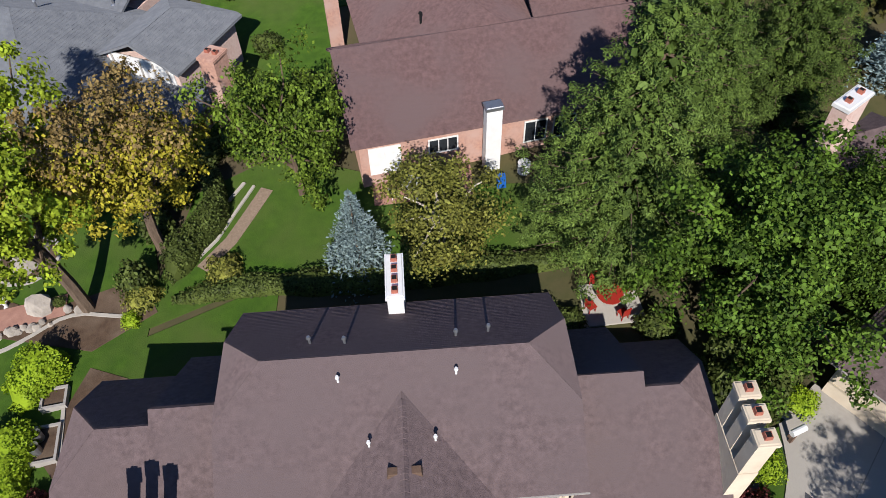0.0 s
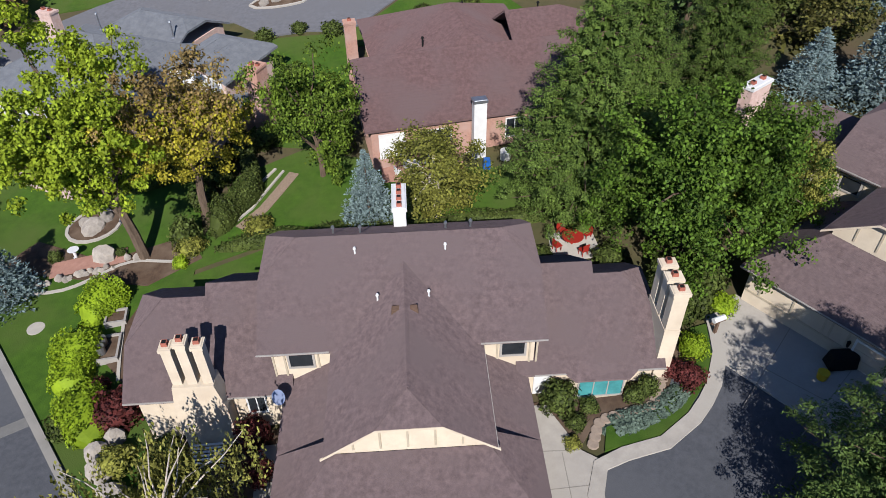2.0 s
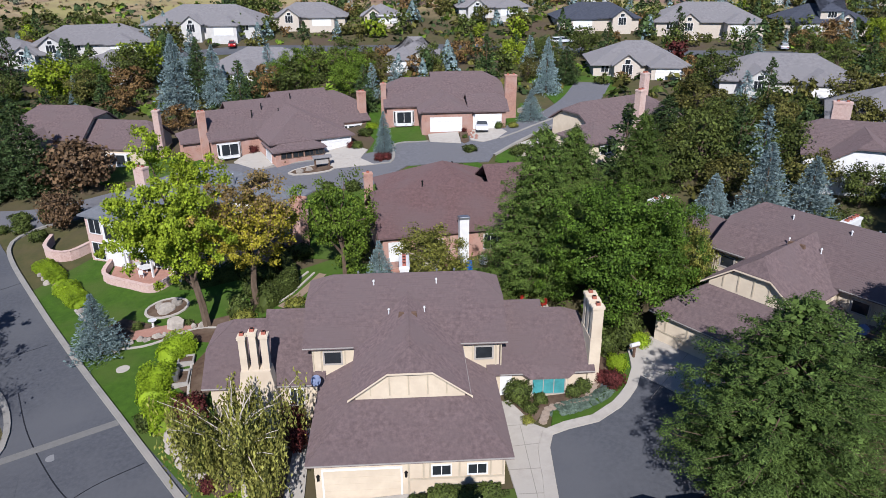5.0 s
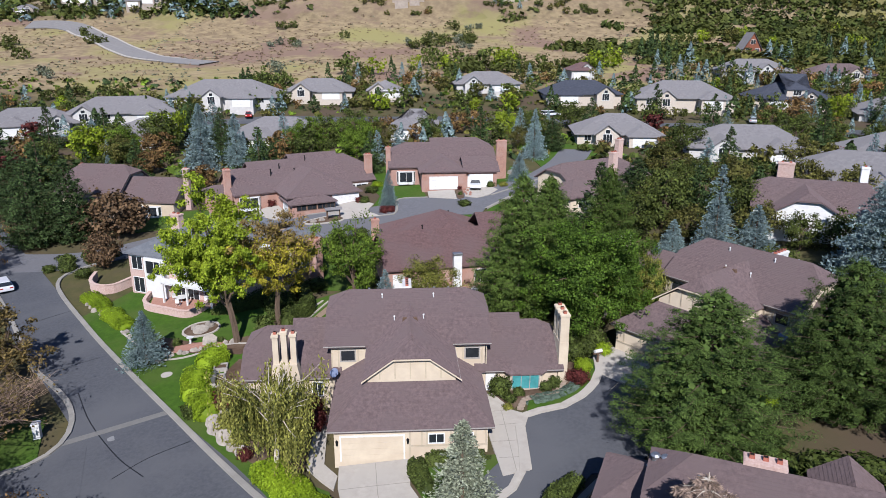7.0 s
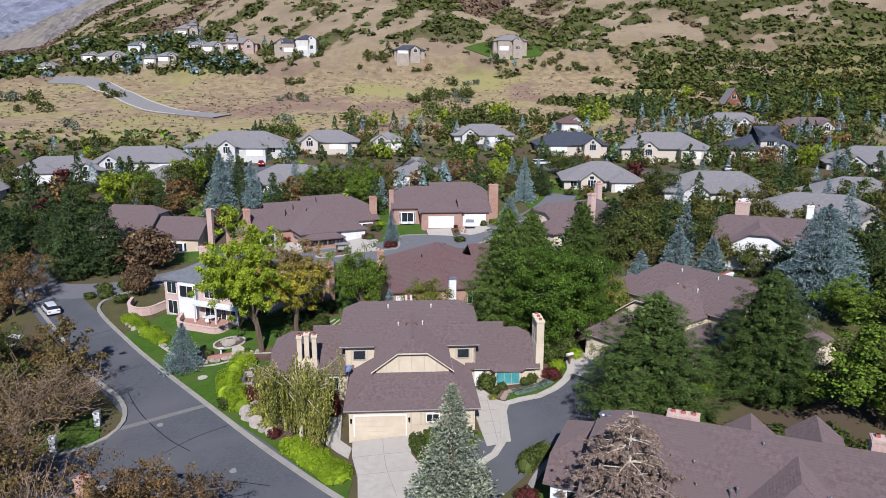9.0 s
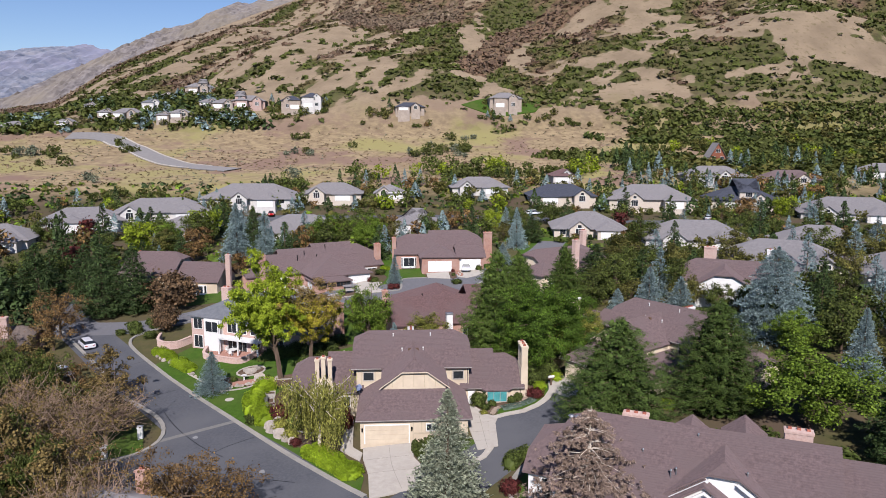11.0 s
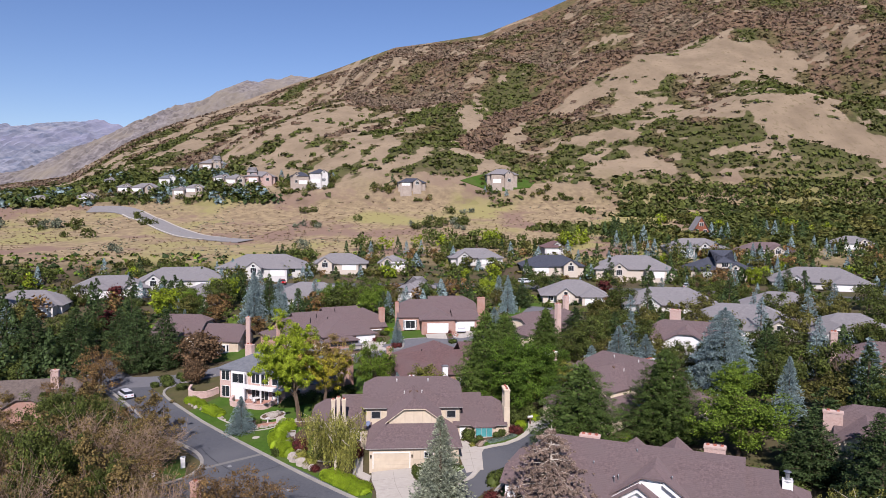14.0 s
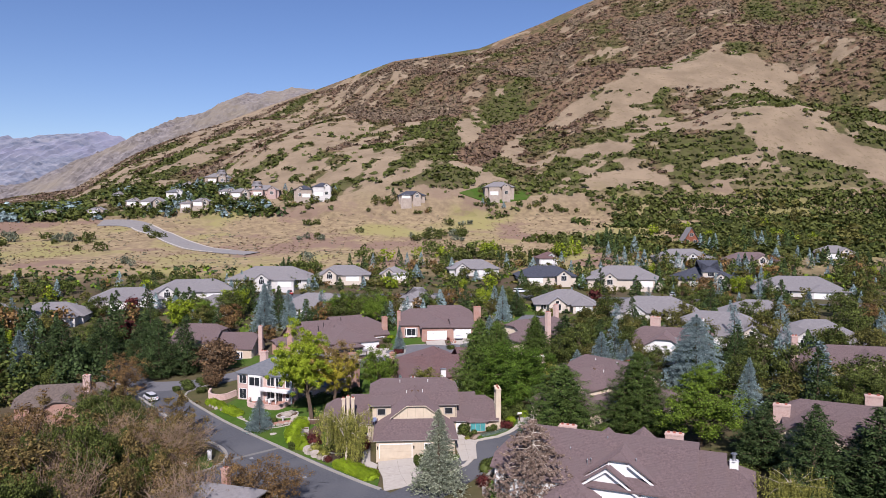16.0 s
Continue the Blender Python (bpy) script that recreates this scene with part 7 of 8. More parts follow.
for px, py, ph in PLANTINGS:
    kind = plant_rng.choice(("farleaf", "farolive", "scrub", "farautumn") if ph < 4 else ("farleaf", "farpine", "farblue", "farolive"))
    WOODS.setdefault(KINDS[kind][5], []).append((kind, px, py, ph, ph * plant_rng.uniform(0.6, 1.2) + 0.6, 0))


def far_woods():
    """The woods far off, beyond counting: one mesh of leaves for each colour."""
    rng = np.random.default_rng(77)
    for leaf, rows in WOODS.items():
        out = []
        for kind, x, y, h, w, turn in rows:
            conifer = KINDS[kind][4] is spruce
            n = 210
            if conifer:
                t = rng.random(n) ** 0.75
                a = rng.uniform(0, 2 * math.pi, n)
                r = w * 0.5 * (1 - t) ** 0.85 * rng.uniform(0.55, 1.08, n)
                pos = np.stack([np.cos(a) * r, np.sin(a) * r, h * (0.03 + 0.96 * t)], -1)
                d = np.stack([np.cos(a), np.sin(a), 0.5 + 0 * a], -1)
            else:
                c = crown_points(rng, 22, h, w, 0)
                c = c[rng.integers(len(c), size=n)]
                d = unit(rng.normal(0, 1, (n, 3)))
                pos = c + d * w * 0.15 * rng.uniform(0.6, 1.1, (n, 1))
            q = blades(rng, pos, d, 0.055 * w + 0.09)
            out.append(q + np.array([x, y, gz(x, y)]))
        tagged(quads("woodland", np.concatenate(out), LEAF[leaf]), "far trees and scrub between houses and hill", "woodland", "", "stuff")


far_woods()


def scatter(seed, x0, x1, y0, y1, step):
    rng = np.random.default_rng(seed)
    gx, gy = np.meshgrid(np.arange(x0, x1, step), np.arange(y0, y1, step))
    x = gx.ravel() + rng.uniform(-0.6, 0.6, gx.size) * step
    y = gy.ravel() + rng.uniform(-0.6, 0.6, gx.size) * step
    return rng, x, y


def brush_mesh(name, label, leaf, rng, x, y, s, k, wide=1.15, tall=0.75):
    """Low bushes at those places, each a small dome of leaf sprays: one mesh."""
    m = len(x) * k
    mid = np.stack([x, y, height(x, y)], -1)
    d = unit(rng.normal(0, 1, (m, 3)) + [0, 0, 0.5])
    d[:, 2] = np.abs(d[:, 2])
    ss = np.repeat(s, k)
    pos = np.repeat(mid, k, 0) + d * ss[:, None] * [wide, wide, tall] * rng.uniform(0.45, 1.0, (m, 1))
    q = blades(rng, pos, d, 1.0)
    c = q.mean(1, keepdims=True)
    tagged(quads(name, c + (q - c) * (ss * 1.45 / math.sqrt(k))[:, None, None], LEAF[leaf]), label, "brush", "", "stuff")


def hill_cover():
    """Low brush over the hill: green drifts low down and in the gullies, brown and rust above; bald knolls."""
    rng, x, y = scatter(5, -560, 620, 343, 860, 4.6)
    cover, tone = hill_field(x, y)
    ok = ((cover + rng.normal(0, 0.04, len(x)) > 0.50) | (rng.random(len(x)) < 0.05) & (cover > 0.05)) & (np.abs(x) < 330 + y * 0.4)
    up = np.clip((y - 380) / 260, 0, 1)
    s = 3.5 * rng.uniform(0.55, 1.25, len(x)) * (1.0 - 0.15 * up)
    tone = tone + rng.normal(0, 0.025, len(x))
    for leaf, lo, hi in (("scrub", -1, 0.44), ("brush", 0.44, 0.53), ("scrubred", 0.53, 0.63), ("scrubgrey", 0.63, 9)):
        g = ok & (tone >= lo) & (tone < hi)
        brush_mesh("hill_brush", "drifts of low brush on the dry hillside", leaf, rng, x[g], y[g], s[g], 8, 1.15, 0.42)
    # single dark bushes at the foot of the upper knoll
    k = np.arange(9)
    bx, by = 214 + 17.5 * k + rng.uniform(-5, 5, 9), 506 + rng.uniform(-3, 5, 9)
    brush_mesh("hill_brush", "single dark bushes below the bald knoll", "scrub", rng, bx, by, rng.uniform(3.0, 5.0, 9), 40, 1.0, 1.0)


def foot_scrub():
    """The belt of scrub oak at the foot of the hill, nearly closed, with a few clearings."""
    rng, x, y = scatter(6, 60, 430, 206, 352, 3.3)
    f = fbm(x, y * 2.2, 55, 13, 4) + 0.20 * np.clip((x - 0.35 * (y - 215) - 110) / 60, -1, 0.8)
    f = f - 0.25 * np.exp(-((y - 322) / 9) ** 2) * (fbm(x, y, 40, 14, 2) > 0.5)
    shut = np.hypot(x - 157, y - 262) > 13
    ok = (f > 0.41) & shut & (y - 206 > 26 * np.clip((150 - x) / 90, 0, 1) * fbm(x, y, 20, 15, 2) * 3)
    tone = fbm(x, y, 24, 16, 3)
    s = 3.7 * rng.uniform(0.6, 1.25, len(x))
    for leaf, lo, hi in (("scrub", -1, 0.56), ("shrub", 0.56, 0.66), ("oakbrown", 0.66, 9)):
        g = ok & (tone >= lo) & (tone < hi)
        brush_mesh("scrub_oak", "dense dark green scrub oak at the foot of the hill", leaf, rng, x[g], y[g], s[g], 18, 1.0, 0.85)


def village_trees():
    """The belt of trees round the hillside houses."""
    rng, x, y = scatter(9, -350, -72, 326, 418, 3.4)
    ok = (fbm(x, y, 26, 31, 3) > 0.32) & (y > 337 - 0.12 * np.maximum(-150 - x, 0)) & (x + 0.9 * (y - 340) < -70) & (np.abs(x + 172 - 0.62 * (338 - y)) > 6)
    keep = np.array([bool(o) and clear_of(a, b + 6, 8.0, 0) for o, a, b in zip(ok, x, y)])
    tone = fbm(x, y, 15, 32, 2) + rng.normal(0, 0.1, len(x))
    s = rng.uniform(2.2, 4.6, len(x))
    for leaf, lo, hi in (("scrub", -1, 0.46), ("pine", 0.46, 0.56), ("oakgreen", 0.56, 0.68), ("bluespruce", 0.68, 9)):
        g = keep & (tone >= lo) & (tone < hi)
        brush_mesh("village_trees", "dark trees round the hillside houses", leaf, rng, x[g], y[g], s[g], 18, 0.95, 1.5)


def garden_cover():
    """Low garden shrubs between the far houses."""
    rng, x, y = scatter(8, -160, 215, 24, 200, 3.7)
    far = (y > 84) | (x > 62) | (x < -78) | (x > 30) & (y > 36)
    ok = far & (fbm(x, y, 18, 24, 3) > 0.44)
    keep = np.array([bool(o) and clear_of(a, b, 9.5, 5.0) for o, a, b in zip(ok, x, y)])
    tone = fbm(x, y, 9, 25, 2) + rng.normal(0, 0.1, len(x))
    s = rng.uniform(0.7, 2.1, len(x))
    for leaf, lo, hi in (("shrub", -1, 0.44), ("oakbrown", 0.44, 0.52), ("green", 0.52, 0.64), ("pine", 0.64, 9)):
        for near, k in ((False, 9), (True, 70)):
            g = keep & (tone >= lo) & (tone < hi) & (((x < 66) & (x > -90) & (y < 84)) == near)
            if g.any():
                brush_mesh("garden_shrubs", "low garden shrubs between the houses", leaf, rng, x[g], y[g], s[g], k, 1.1, 0.85)


def field_tufts():
    """Dry tufts and small bushes over the field."""
    rng, x, y = scatter(7, -290, 150, 196, 338, 3.6)
    f = fbm(x, y, 30, 18, 4)
    road = np.abs(x + 128 - 0.30 * (y - 285)) < 9
    s = rng.uniform(0.25, 0.75, len(x))
    for leaf, thr, seed in (("straw", 0.44, 19), ("sage", 0.585, 20), ("scrubred", 0.60, 21)):
        g = (fbm(x, y, 24, seed, 4) + rng.normal(0, 0.05, len(x)) > thr) & ~road
        brush_mesh("dry_tufts", "dry tufts of grass and sage on the field", leaf, rng, x[g] + rng.uniform(-1, 1, g.sum()), y[g], s[g], 6, 1.2, 0.7)


hill_cover()
foot_scrub()
village_trees()
garden_cover()
field_tufts()


# ---- the garden round the main house ----
def hedge(line, width, high, leaf, label, n=1500, size=0.12, name="hedge"):
    n, size = int(n * 1.8), size * 0.70
    pts = smooth_line(line, 0.5)
    x0, y0 = pts[len(pts) // 2]
    t = thing(name, x0, y0, gz(x0, y0), label, "hedge")
    rng = np.random.default_rng(len(line) * 31 + int(abs(x0) * 10))
    p = np.array([(x - x0, y - y0) for x, y in pts])
    z = height(p[:, 0] + x0, p[:, 1] + y0) - gz(x0, y0)
    d = unit(np.gradient(p, axis=0))
    s = np.stack([-d[:, 1], d[:, 0]], -1)
    taper = np.sqrt(np.clip(1 - np.linspace(-1, 1, len(p)) ** 6, 0.12, 1))
    bulge = (1 + 0.10 * np.sin(np.arange(len(p)) * 0.9) + 0.08 * np.sin(np.arange(len(p)) * 0.37 + 1)) * taper
    prof = [(-0.5, 0.0), (-0.52, 0.35), (-0.45, 0.75), (-0.22, 0.97), (0.22, 0.97), (0.45, 0.75), (0.52, 0.35), (0.5, 0.0)]
    verts, faces = [], []
    for i in range(len(p)):
        for a, b in prof:
            verts.append((p[i, 0] + s[i, 0] * a * width * bulge[i] * 0.9, p[i, 1] + s[i, 1] * a * width * bulge[i] * 0.9, z[i] - 0.1 + b * high * 0.92 * bulge[i]))
    m = len(prof)
    for i in range(len(p) - 1):
        for k in range(m - 1):
            faces.append((i * m + k, i * m + k + 1, (i + 1) * m + k + 1, (i + 1) * m + k))
    faces += [tuple(range(m)), tuple(range((len(p) - 1) * m, len(p) * m))[::-1]]
    raw("core", verts, faces, LEAF[leaf], t)
    i = rng.integers(len(p), size=n)
    a = rng.uniform(0, math.pi, n)
    o = np.stack([np.cos(a), np.sin(a)], -1)
    r = rng.uniform(0.9, 1.08, n) * bulge[i]
    sx = np.sign(o[:, 0]) * np.abs(o[:, 0]) ** 0.6 * 0.5 * width * r
    sz = o[:, 1] ** 0.6 * high * r
    al = rng.uniform(-0.3, 0.3, (n, 1)) * d[i]
    pos = np.concatenate([p[i] + s[i] * sx[:, None] + al, (z[i] + sz)[:, None]], 1)
    out = np.concatenate([s[i] * o[:, :1], o[:, 1:]], 1)
    quads("foliage", blades(rng, pos, out, size), LEAF[leaf], t)
    return t


for x, y, h, w in ((-10.5, 55.0, 1.4, 2.0), (-7.0, 56.0, 1.2, 1.8), (-3.5, 54.5, 1.6, 2.4), (-11.0, 50.0, 1.8, 2.6), (-6.5, 47.0, 1.6, 2.4), (-3.4, 42.0, 1.5, 2.2), (-9.0, 42.0, 1.8, 2.6), (6.0, 56.5, 1.4, 2.0), (11.0, 57.5, 1.6, 2.2)):
    plant("shrub", x, y, h, w)
for x, y, h, w in ((-46.5, 53.0, 1.6, 2.6), (-44.0, 55.5, 1.4, 2.4), (-48.0, 56.0, 1.8, 2.8), (-45.5, 58.0, 1.3, 2.2), (-43.0, 50.0, 1.5, 2.4), (-49.5, 53.6, 1.2, 2.0), (-41.5, 57.0, 1.6, 2.6), (-10.0, 35.8, 2.0, 2.8), (-8.3, 37.0, 1.8, 2.6), (-11.6, 32.6, 2.2, 2.8), (-12.4, 30.0, 1.8, 2.4), (-13.3, 33.4, 2.0, 2.8), (-11.4, 38.0, 1.8, 2.6)):
    plant("shrub", x, y, h, w)
LIME = "clipped bright lime green hedge on the lawn edge"
hedge([(-16.8, 21.4), (-17.5, 20.0), (-18.3, 18.4)], 2.5, 1.7, "lime", LIME)
hedge([(-18.0, 17.2), (-17.8, 14.8), (-17.5, 12.6)], 2.7, 1.7, "lime", LIME)
hedge([(-16.6, 12.2), (-15.8, 10.6), (-14.7, 9.0)], 2.7, 1.7, "lime", LIME)
hedge([(-9.0, 1.2), (-7.6, -0.8), (-5.9, -2.9), (-4.0, -5.4), (-3.0, -6.6)], 2.8, 1.1, "lime", "broad lime green juniper hedge beside the driveway", 4200)
hedge([(-39.6, 42.2), (-37.6, 40.6), (-34.9, 37.1)], 2.2, 1.0, "lime", LIME, 1800)
hedge([(-34.4, 36.4), (-32.6, 34.2), (-30.4, 31.5)], 2.4, 1.0, "lime", LIME, 1800)
hedge([(-10.4, 24.4), (-6.0, 24.6), (-2.0, 24.2), (2.0, 23.8), (8.0, 23.9), (14.0, 24.0)], 1.3, 1.2, "shrub", "dark green mixed hedge behind the house", 3200)
hedge([(3.4, -0.9), (3.6, -2.6), (4.4, -4.6)], 1.3, 1.0, "shrub", "rounded dark green hedge beside the garage drive", 1200)
hedge([(3.9, -0.9), (6.4, -0.9), (9.0, -1.0)], 1.1, 0.9, "shrub", "dark green foundation hedge below garage windows", 1400)
hedge([(12.4, -8.2), (13.6, -6.4), (15.4, -4.9)], 1.4, 1.2, "shrub", "dark green hedge beside the lane", 1200)
hedge([(13.6, 6.3), (14.8, 6.6), (16.0, 6.9), (17.2, 7.4), (18.4, 8.4)], 1.3, 0.3, "juniper", "low silvery grey ground cover along the bed", 1500)
hedge([(-11.0, 26.0), (-9.8, 28.4), (-8.6, 30.6), (-9.4, 34.0)], 1.6, 2.2, "shrub", "tall dark green shrubbery beside the back lawn", 2400)
hedge([(-13.6, 34.6), (-17.0, 33.6), (-20.5, 33.0)], 1.8, 2.0, "shrub", "tall dark green shrubbery before the patio", 2000)

for x, y, h, w in ((11.3, 8.0, 2.0, 2.2), (12.0, 6.7, 0.9, 1.2), (12.9, 7.7, 0.8, 1.2), (15.5, 8.0, 1.0, 1.3), (16.3, 8.4, 1.2, 1.3), (17.6, 15.4, 1.8, 2.4), (19.8, 16.6, 2.0, 2.6), (16.6, 18.6, 1.6, 2.2), (21.6, 15.4, 2.2, 2.8), (12.2, 19.6, 1.2, 1.8), (10.6, 20.6, 1.2, 2.0), (20.6, 13.9, 2.2, 2.4), (19.3, 13.1, 2.0, 2.2), (19.0, 14.6, 2.4, 2.4),
                   (-22.8, 25.6, 0.9, 1.1), (-12.8, 25.8, 1.3, 1.5), (-17.8, 25.3, 0.7, 0.8), (-10.5, 8.0, 1.2, 1.6), (-11.0, 7.0, 1.2, 1.7), (13.3, 66.0, 1.2, 2.2), (22.0, 62.0, 1.4, 2.0), (21.0, 64.5, 1.3, 2.4), (25.2, 84.0, 1.2, 2.0), (18.9, 76.2, 1.3, 1.4), (0.6, 76.0, 1.2, 1.5)):
    plant("shrub", x, y, h, w)
for x, y, h, w in ((-13.8, 10.6, 2.2, 2.8), (-5.6, 8.0, 2.0, 2.0), (-4.9, 5.6, 2.0, 1.6), (-15.7, 13.0, 0.9, 1.2), (-10.6, 2.6, 1.0, 1.4), (18.7, 8.7, 1.4, 1.8), (17.9, 9.3, 1.2, 1.2), (12.0, -12.5, 1.6, 2.0)):
    plant("redshrub", x, y, h, w)
for x, y, h, w in ((-13.2, 7.4, 1.5, 2.2), (-11.5, 4.6, 1.4, 2.0), (11.6, 5.6, 0.6, 1.0), (-12.4, 24.6, 1.4, 2.2), (-7.6, 25.9, 1.4, 2.4)):
    plant("paleshrub", x, y, h, w)
for x, y, h, w in ((19.5, 10.6, 1.5, 1.8), (22.3, 13.6, 1.2, 1.8), (33.0, 2.0, 1.3, 2.0), (-12.9, 23.2, 1.0, 1.2)):
    plant("limeshrub", x, y, h, w)
plant("shrub", -17.0, 10.2, 1.4, 2.0)
plant("shrub", -12.9, 25.6, 2.4, 2.2)
plant("olive", 24.8, 22.0, 7.0, 6.0)


def boulder(x, y, w, h, seed, mat=None, label="rough grey garden boulder", z=0.0):
    rng = random.Random(seed)
    bm = bmesh.new()
    bmesh.ops.create_icosphere(bm, subdivisions=2, radius=1.0)
    o = Vector((rng.uniform(0, 9), rng.uniform(0, 9), 0))
    for v in bm.verts:
        k = 1 + 0.35 * noise.noise(v.co * 1.1 + o)
        v.co = Vector((v.co.x * w * 0.5 * k, v.co.y * w * 0.42 * k, max(v.co.z * h * k, -0.25 * h)))
    me = bpy.data.meshes.new("boulder")
    bm.to_mesh(me)
    bm.free()
    ob = link("boulder", me, mat or M_STONE)
    ob.matrix_basis = pose(x, y, gz(x, y) + 0.1 + z, 0, 0, rng.uniform(0, 360))
    return tagged(ob, label, "boulder", "garden boulders")


rk = random.Random(4)
for k in range(17):
    t = k / 16
    boulder(-23.4 + 5.2 * t + rk.uniform(-0.2, 0.2), 23.1 + 0.9 * t + rk.uniform(-0.25, 0.25), rk.uniform(0.35, 0.8), rk.uniform(0.2, 0.45), k)
for x, y, w, h in ((-21.0, 28.9, 2.4, 0.55), (-20.2, 29.9, 1.3, 0.6), (-21.8, 29.6, 1.2, 0.5), (-19.0, 25.2, 1.8, 1.1), (-14.6, 8.4, 1.5, 1.0), (-14.0, 7.2, 1.8, 1.1), (-12.9, 5.6, 1.9, 1.1), (-11.9, 4.4, 1.6, 1.0), (-13.8, 9.2, 1.3, 0.9), (-11.0, 3.2, 1.3, 0.8), (-16.4, 24.6, 0.8, 0.5), (-17.2, 24.8, 0.6, 0.4), (24.4, 85.5, 2.2, 0.9), (20.5, 63.0, 1.6, 0.8), (22.2, 60.9, 1.4, 0.7)):
    boulder(x, y, w, h, int(x * 10 + y), label="large pale grey garden boulder")
for k in range(10):
    t = k / 9
    boulder(-38.6 + 9.4 * t + rk.uniform(-0.2, 0.2), 40.0 - 10.6 * t, rk.uniform(0.5, 1.0), rk.uniform(0.25, 0.5), 50 + k)
for k in range(9):
    boulder(14.4 + rk.uniform(-0.5, 0.6), 71.5 + k * 0.55, rk.uniform(0.5, 1.0), 0.4, 80 + k, M_SAND, "reddish rock in a strip between driveways")

# pale edging bands
EDGE = "pale concrete garden edging band"
for line in ([(-24.2, 22.2), (-21.2, 22.2), (-19.0, 23.2), (-17.6, 24.1), (-16.0, 24.3), (-13.8, 23.8), (-12.0, 24.1)], [(-16.6, 21.2), (-15.7, 18.0), (-15.3, 15.7), (-14.8, 13.4)],
             [(-10.6, 27.4), (-9.4, 29.9), (-7.2, 33.4)], [(-11.2, 6.4), (-9.0, 5.2), (-6.4, 5.4), (-4.6, 6.4)], [(-31.0, 31.0), (-27.0, 26.0), (-23.5, 21.6)]):
    strip("edging", line, 0.22, M_CONCRETE, 0.2, EDGE, "edging", across=2, step=0.8)
ring = [(-21.0 + 2.1 * math.cos(a), 29.1 + 1.9 * math.sin(a)) for a in [k * math.pi / 8 for k in range(17)]]
strip("edging", ring, 0.25, M_CONCRETE, 0.22, "oval concrete edging round a rock bed", "edging", across=2, step=0.8)
drape("garden_bed", [(-21.0 + 2.0 * math.cos(k * math.pi / 9), 29.1 + 1.8 * math.sin(k * math.pi / 9)) for k in range(18)], M_SOIL, 0.15, 1.2, label="oval rock bed with pale gravel", category="garden bed")
strip("patio", [(-22.8, 24.4), (-20.0, 24.8), (-17.4, 25.2)], 1.6, M_SAND, 0.16, "pink flagstone patio strip among rocks", "patio")

# stepping stones round the bay
stone_me = None
M_STEP = surface("tan_stepping_stone", (0.33, 0.26, 0.20), (0.25, 0.195, 0.15), scale=3, rough=0.9, bump=0.2)
for k in range(15):
    t = k / 14
    x, y = (12.7 + 0.5 * min(t / 0.2, 1) + max(0, t - 0.2) / 0.55 * 3.3 if t < 0.75 else 16.5 + (t - 0.75) / 0.25 * 0.9), (5.5 + 1.4 * min(t / 0.25, 1) + max(0, t - 0.25) * 1.1 if t < 0.72 else 7.5 + (t - 0.72) / 0.28 * 1.6)
    if stone_me is None:
        bm = bmesh.new()
        cyl(bm, 0, 0, -0.1, 0.05, 0.33, 0.30, 10)
        stone_me = bpy.data.meshes.new("stepping_stone")
        bm.to_mesh(stone_me)
        bm.free()
    ob = link("stepping_stone", stone_me, M_STEP)
    ob.matrix_basis = pose(x, y, gz(x, y) + 0.14, 0, 0, k * 40)
    tagged(ob, "round pale pinkish stepping stone in garden bed", "stepping stone", "stepping stones round the bay")


def raised_bed(x, y, w, d, rot, tubs):
    t = thing("raised_bed", x, y, gz(x, y), "weathered grey framed raised vegetable bed with dark soil", "raised bed", rot, "raised beds")
    for r in ((-w / 2, w / 2, -d / 2, -d / 2 + 0.14), (-w / 2, w / 2, d / 2 - 0.14, d / 2), (-w / 2, -w / 2 + 0.14, -d / 2 + 0.14, d / 2 - 0.14), (w / 2 - 0.14, w / 2, -d / 2 + 0.14, d / 2 - 0.14)):
        part("board", boxes((*r, -0.3, 0.5)), M_GREYTRIM, t)
    part("soil", boxes((-w / 2 + 0.14, w / 2 - 0.14, -d / 2 + 0.14, d / 2 - 0.14, -0.2, 0.36)), M_SOIL, t)
    for k in range(tubs):
        bm = bmesh.new()
        cyl(bm, -0.3, -0.35 + k * 0.75, 0.36, 1.0, 0.27, 0.3, 12, False)
        part("wire_cage", bm, M_METAL, t)


raised_bed(-16.3, 18.7, 1.4, 1.3, 8, 0)
raised_bed(-16.1, 16.0, 1.5, 2.2, 8, 2)


def round_cover(name, x, y, r, label, mat, h=0.06):
    bm = bmesh.new()
    cyl(bm, 0, 0, -0.2, h, r, r * 0.96, 20)
    me = bpy.data.meshes.new(name)
    bm.to_mesh(me)
    bm.free()
    ob = link(name, me, mat)
    ob.matrix_basis = pose(x, y, gz(x, y) + 0.08)
    return tagged(ob, label, "cover")


round_cover("lawn_cover", -21.9, 18.8, 0.6, "round concrete utility cover in the lawn", M_CONCRETE)
for x, y in ((-23.4, 7.8), (-13.4, -2.8), (-16.6, -4.2)):
    round_cover("manhole", x, y, 0.42, "round grey manhole collar in the asphalt", plain("worn_grey_concrete", (0.22, 0.22, 0.22), 0.9), 0.04)


def bird_bath(x, y):
    t = thing("bird_bath", x, y, gz(x, y), "white stone bird bath among rocks", "bird bath")
    bm = bmesh.new()
    cyl(bm, 0, 0, 0, 0.12, 0.26, 0.2, 12)
    cyl(bm, 0, 0, 0.12, 0.7, 0.1, 0.13, 12)
    part("pedestal", bm, M_WHITE, t)
    bm = bmesh.new()
    cyl(bm, 0, 0, 0.7, 0.88, 0.16, 0.42, 16)
    part("bowl", bm, M_WHITE, t)


bird_bath(-21.3, 25.6)


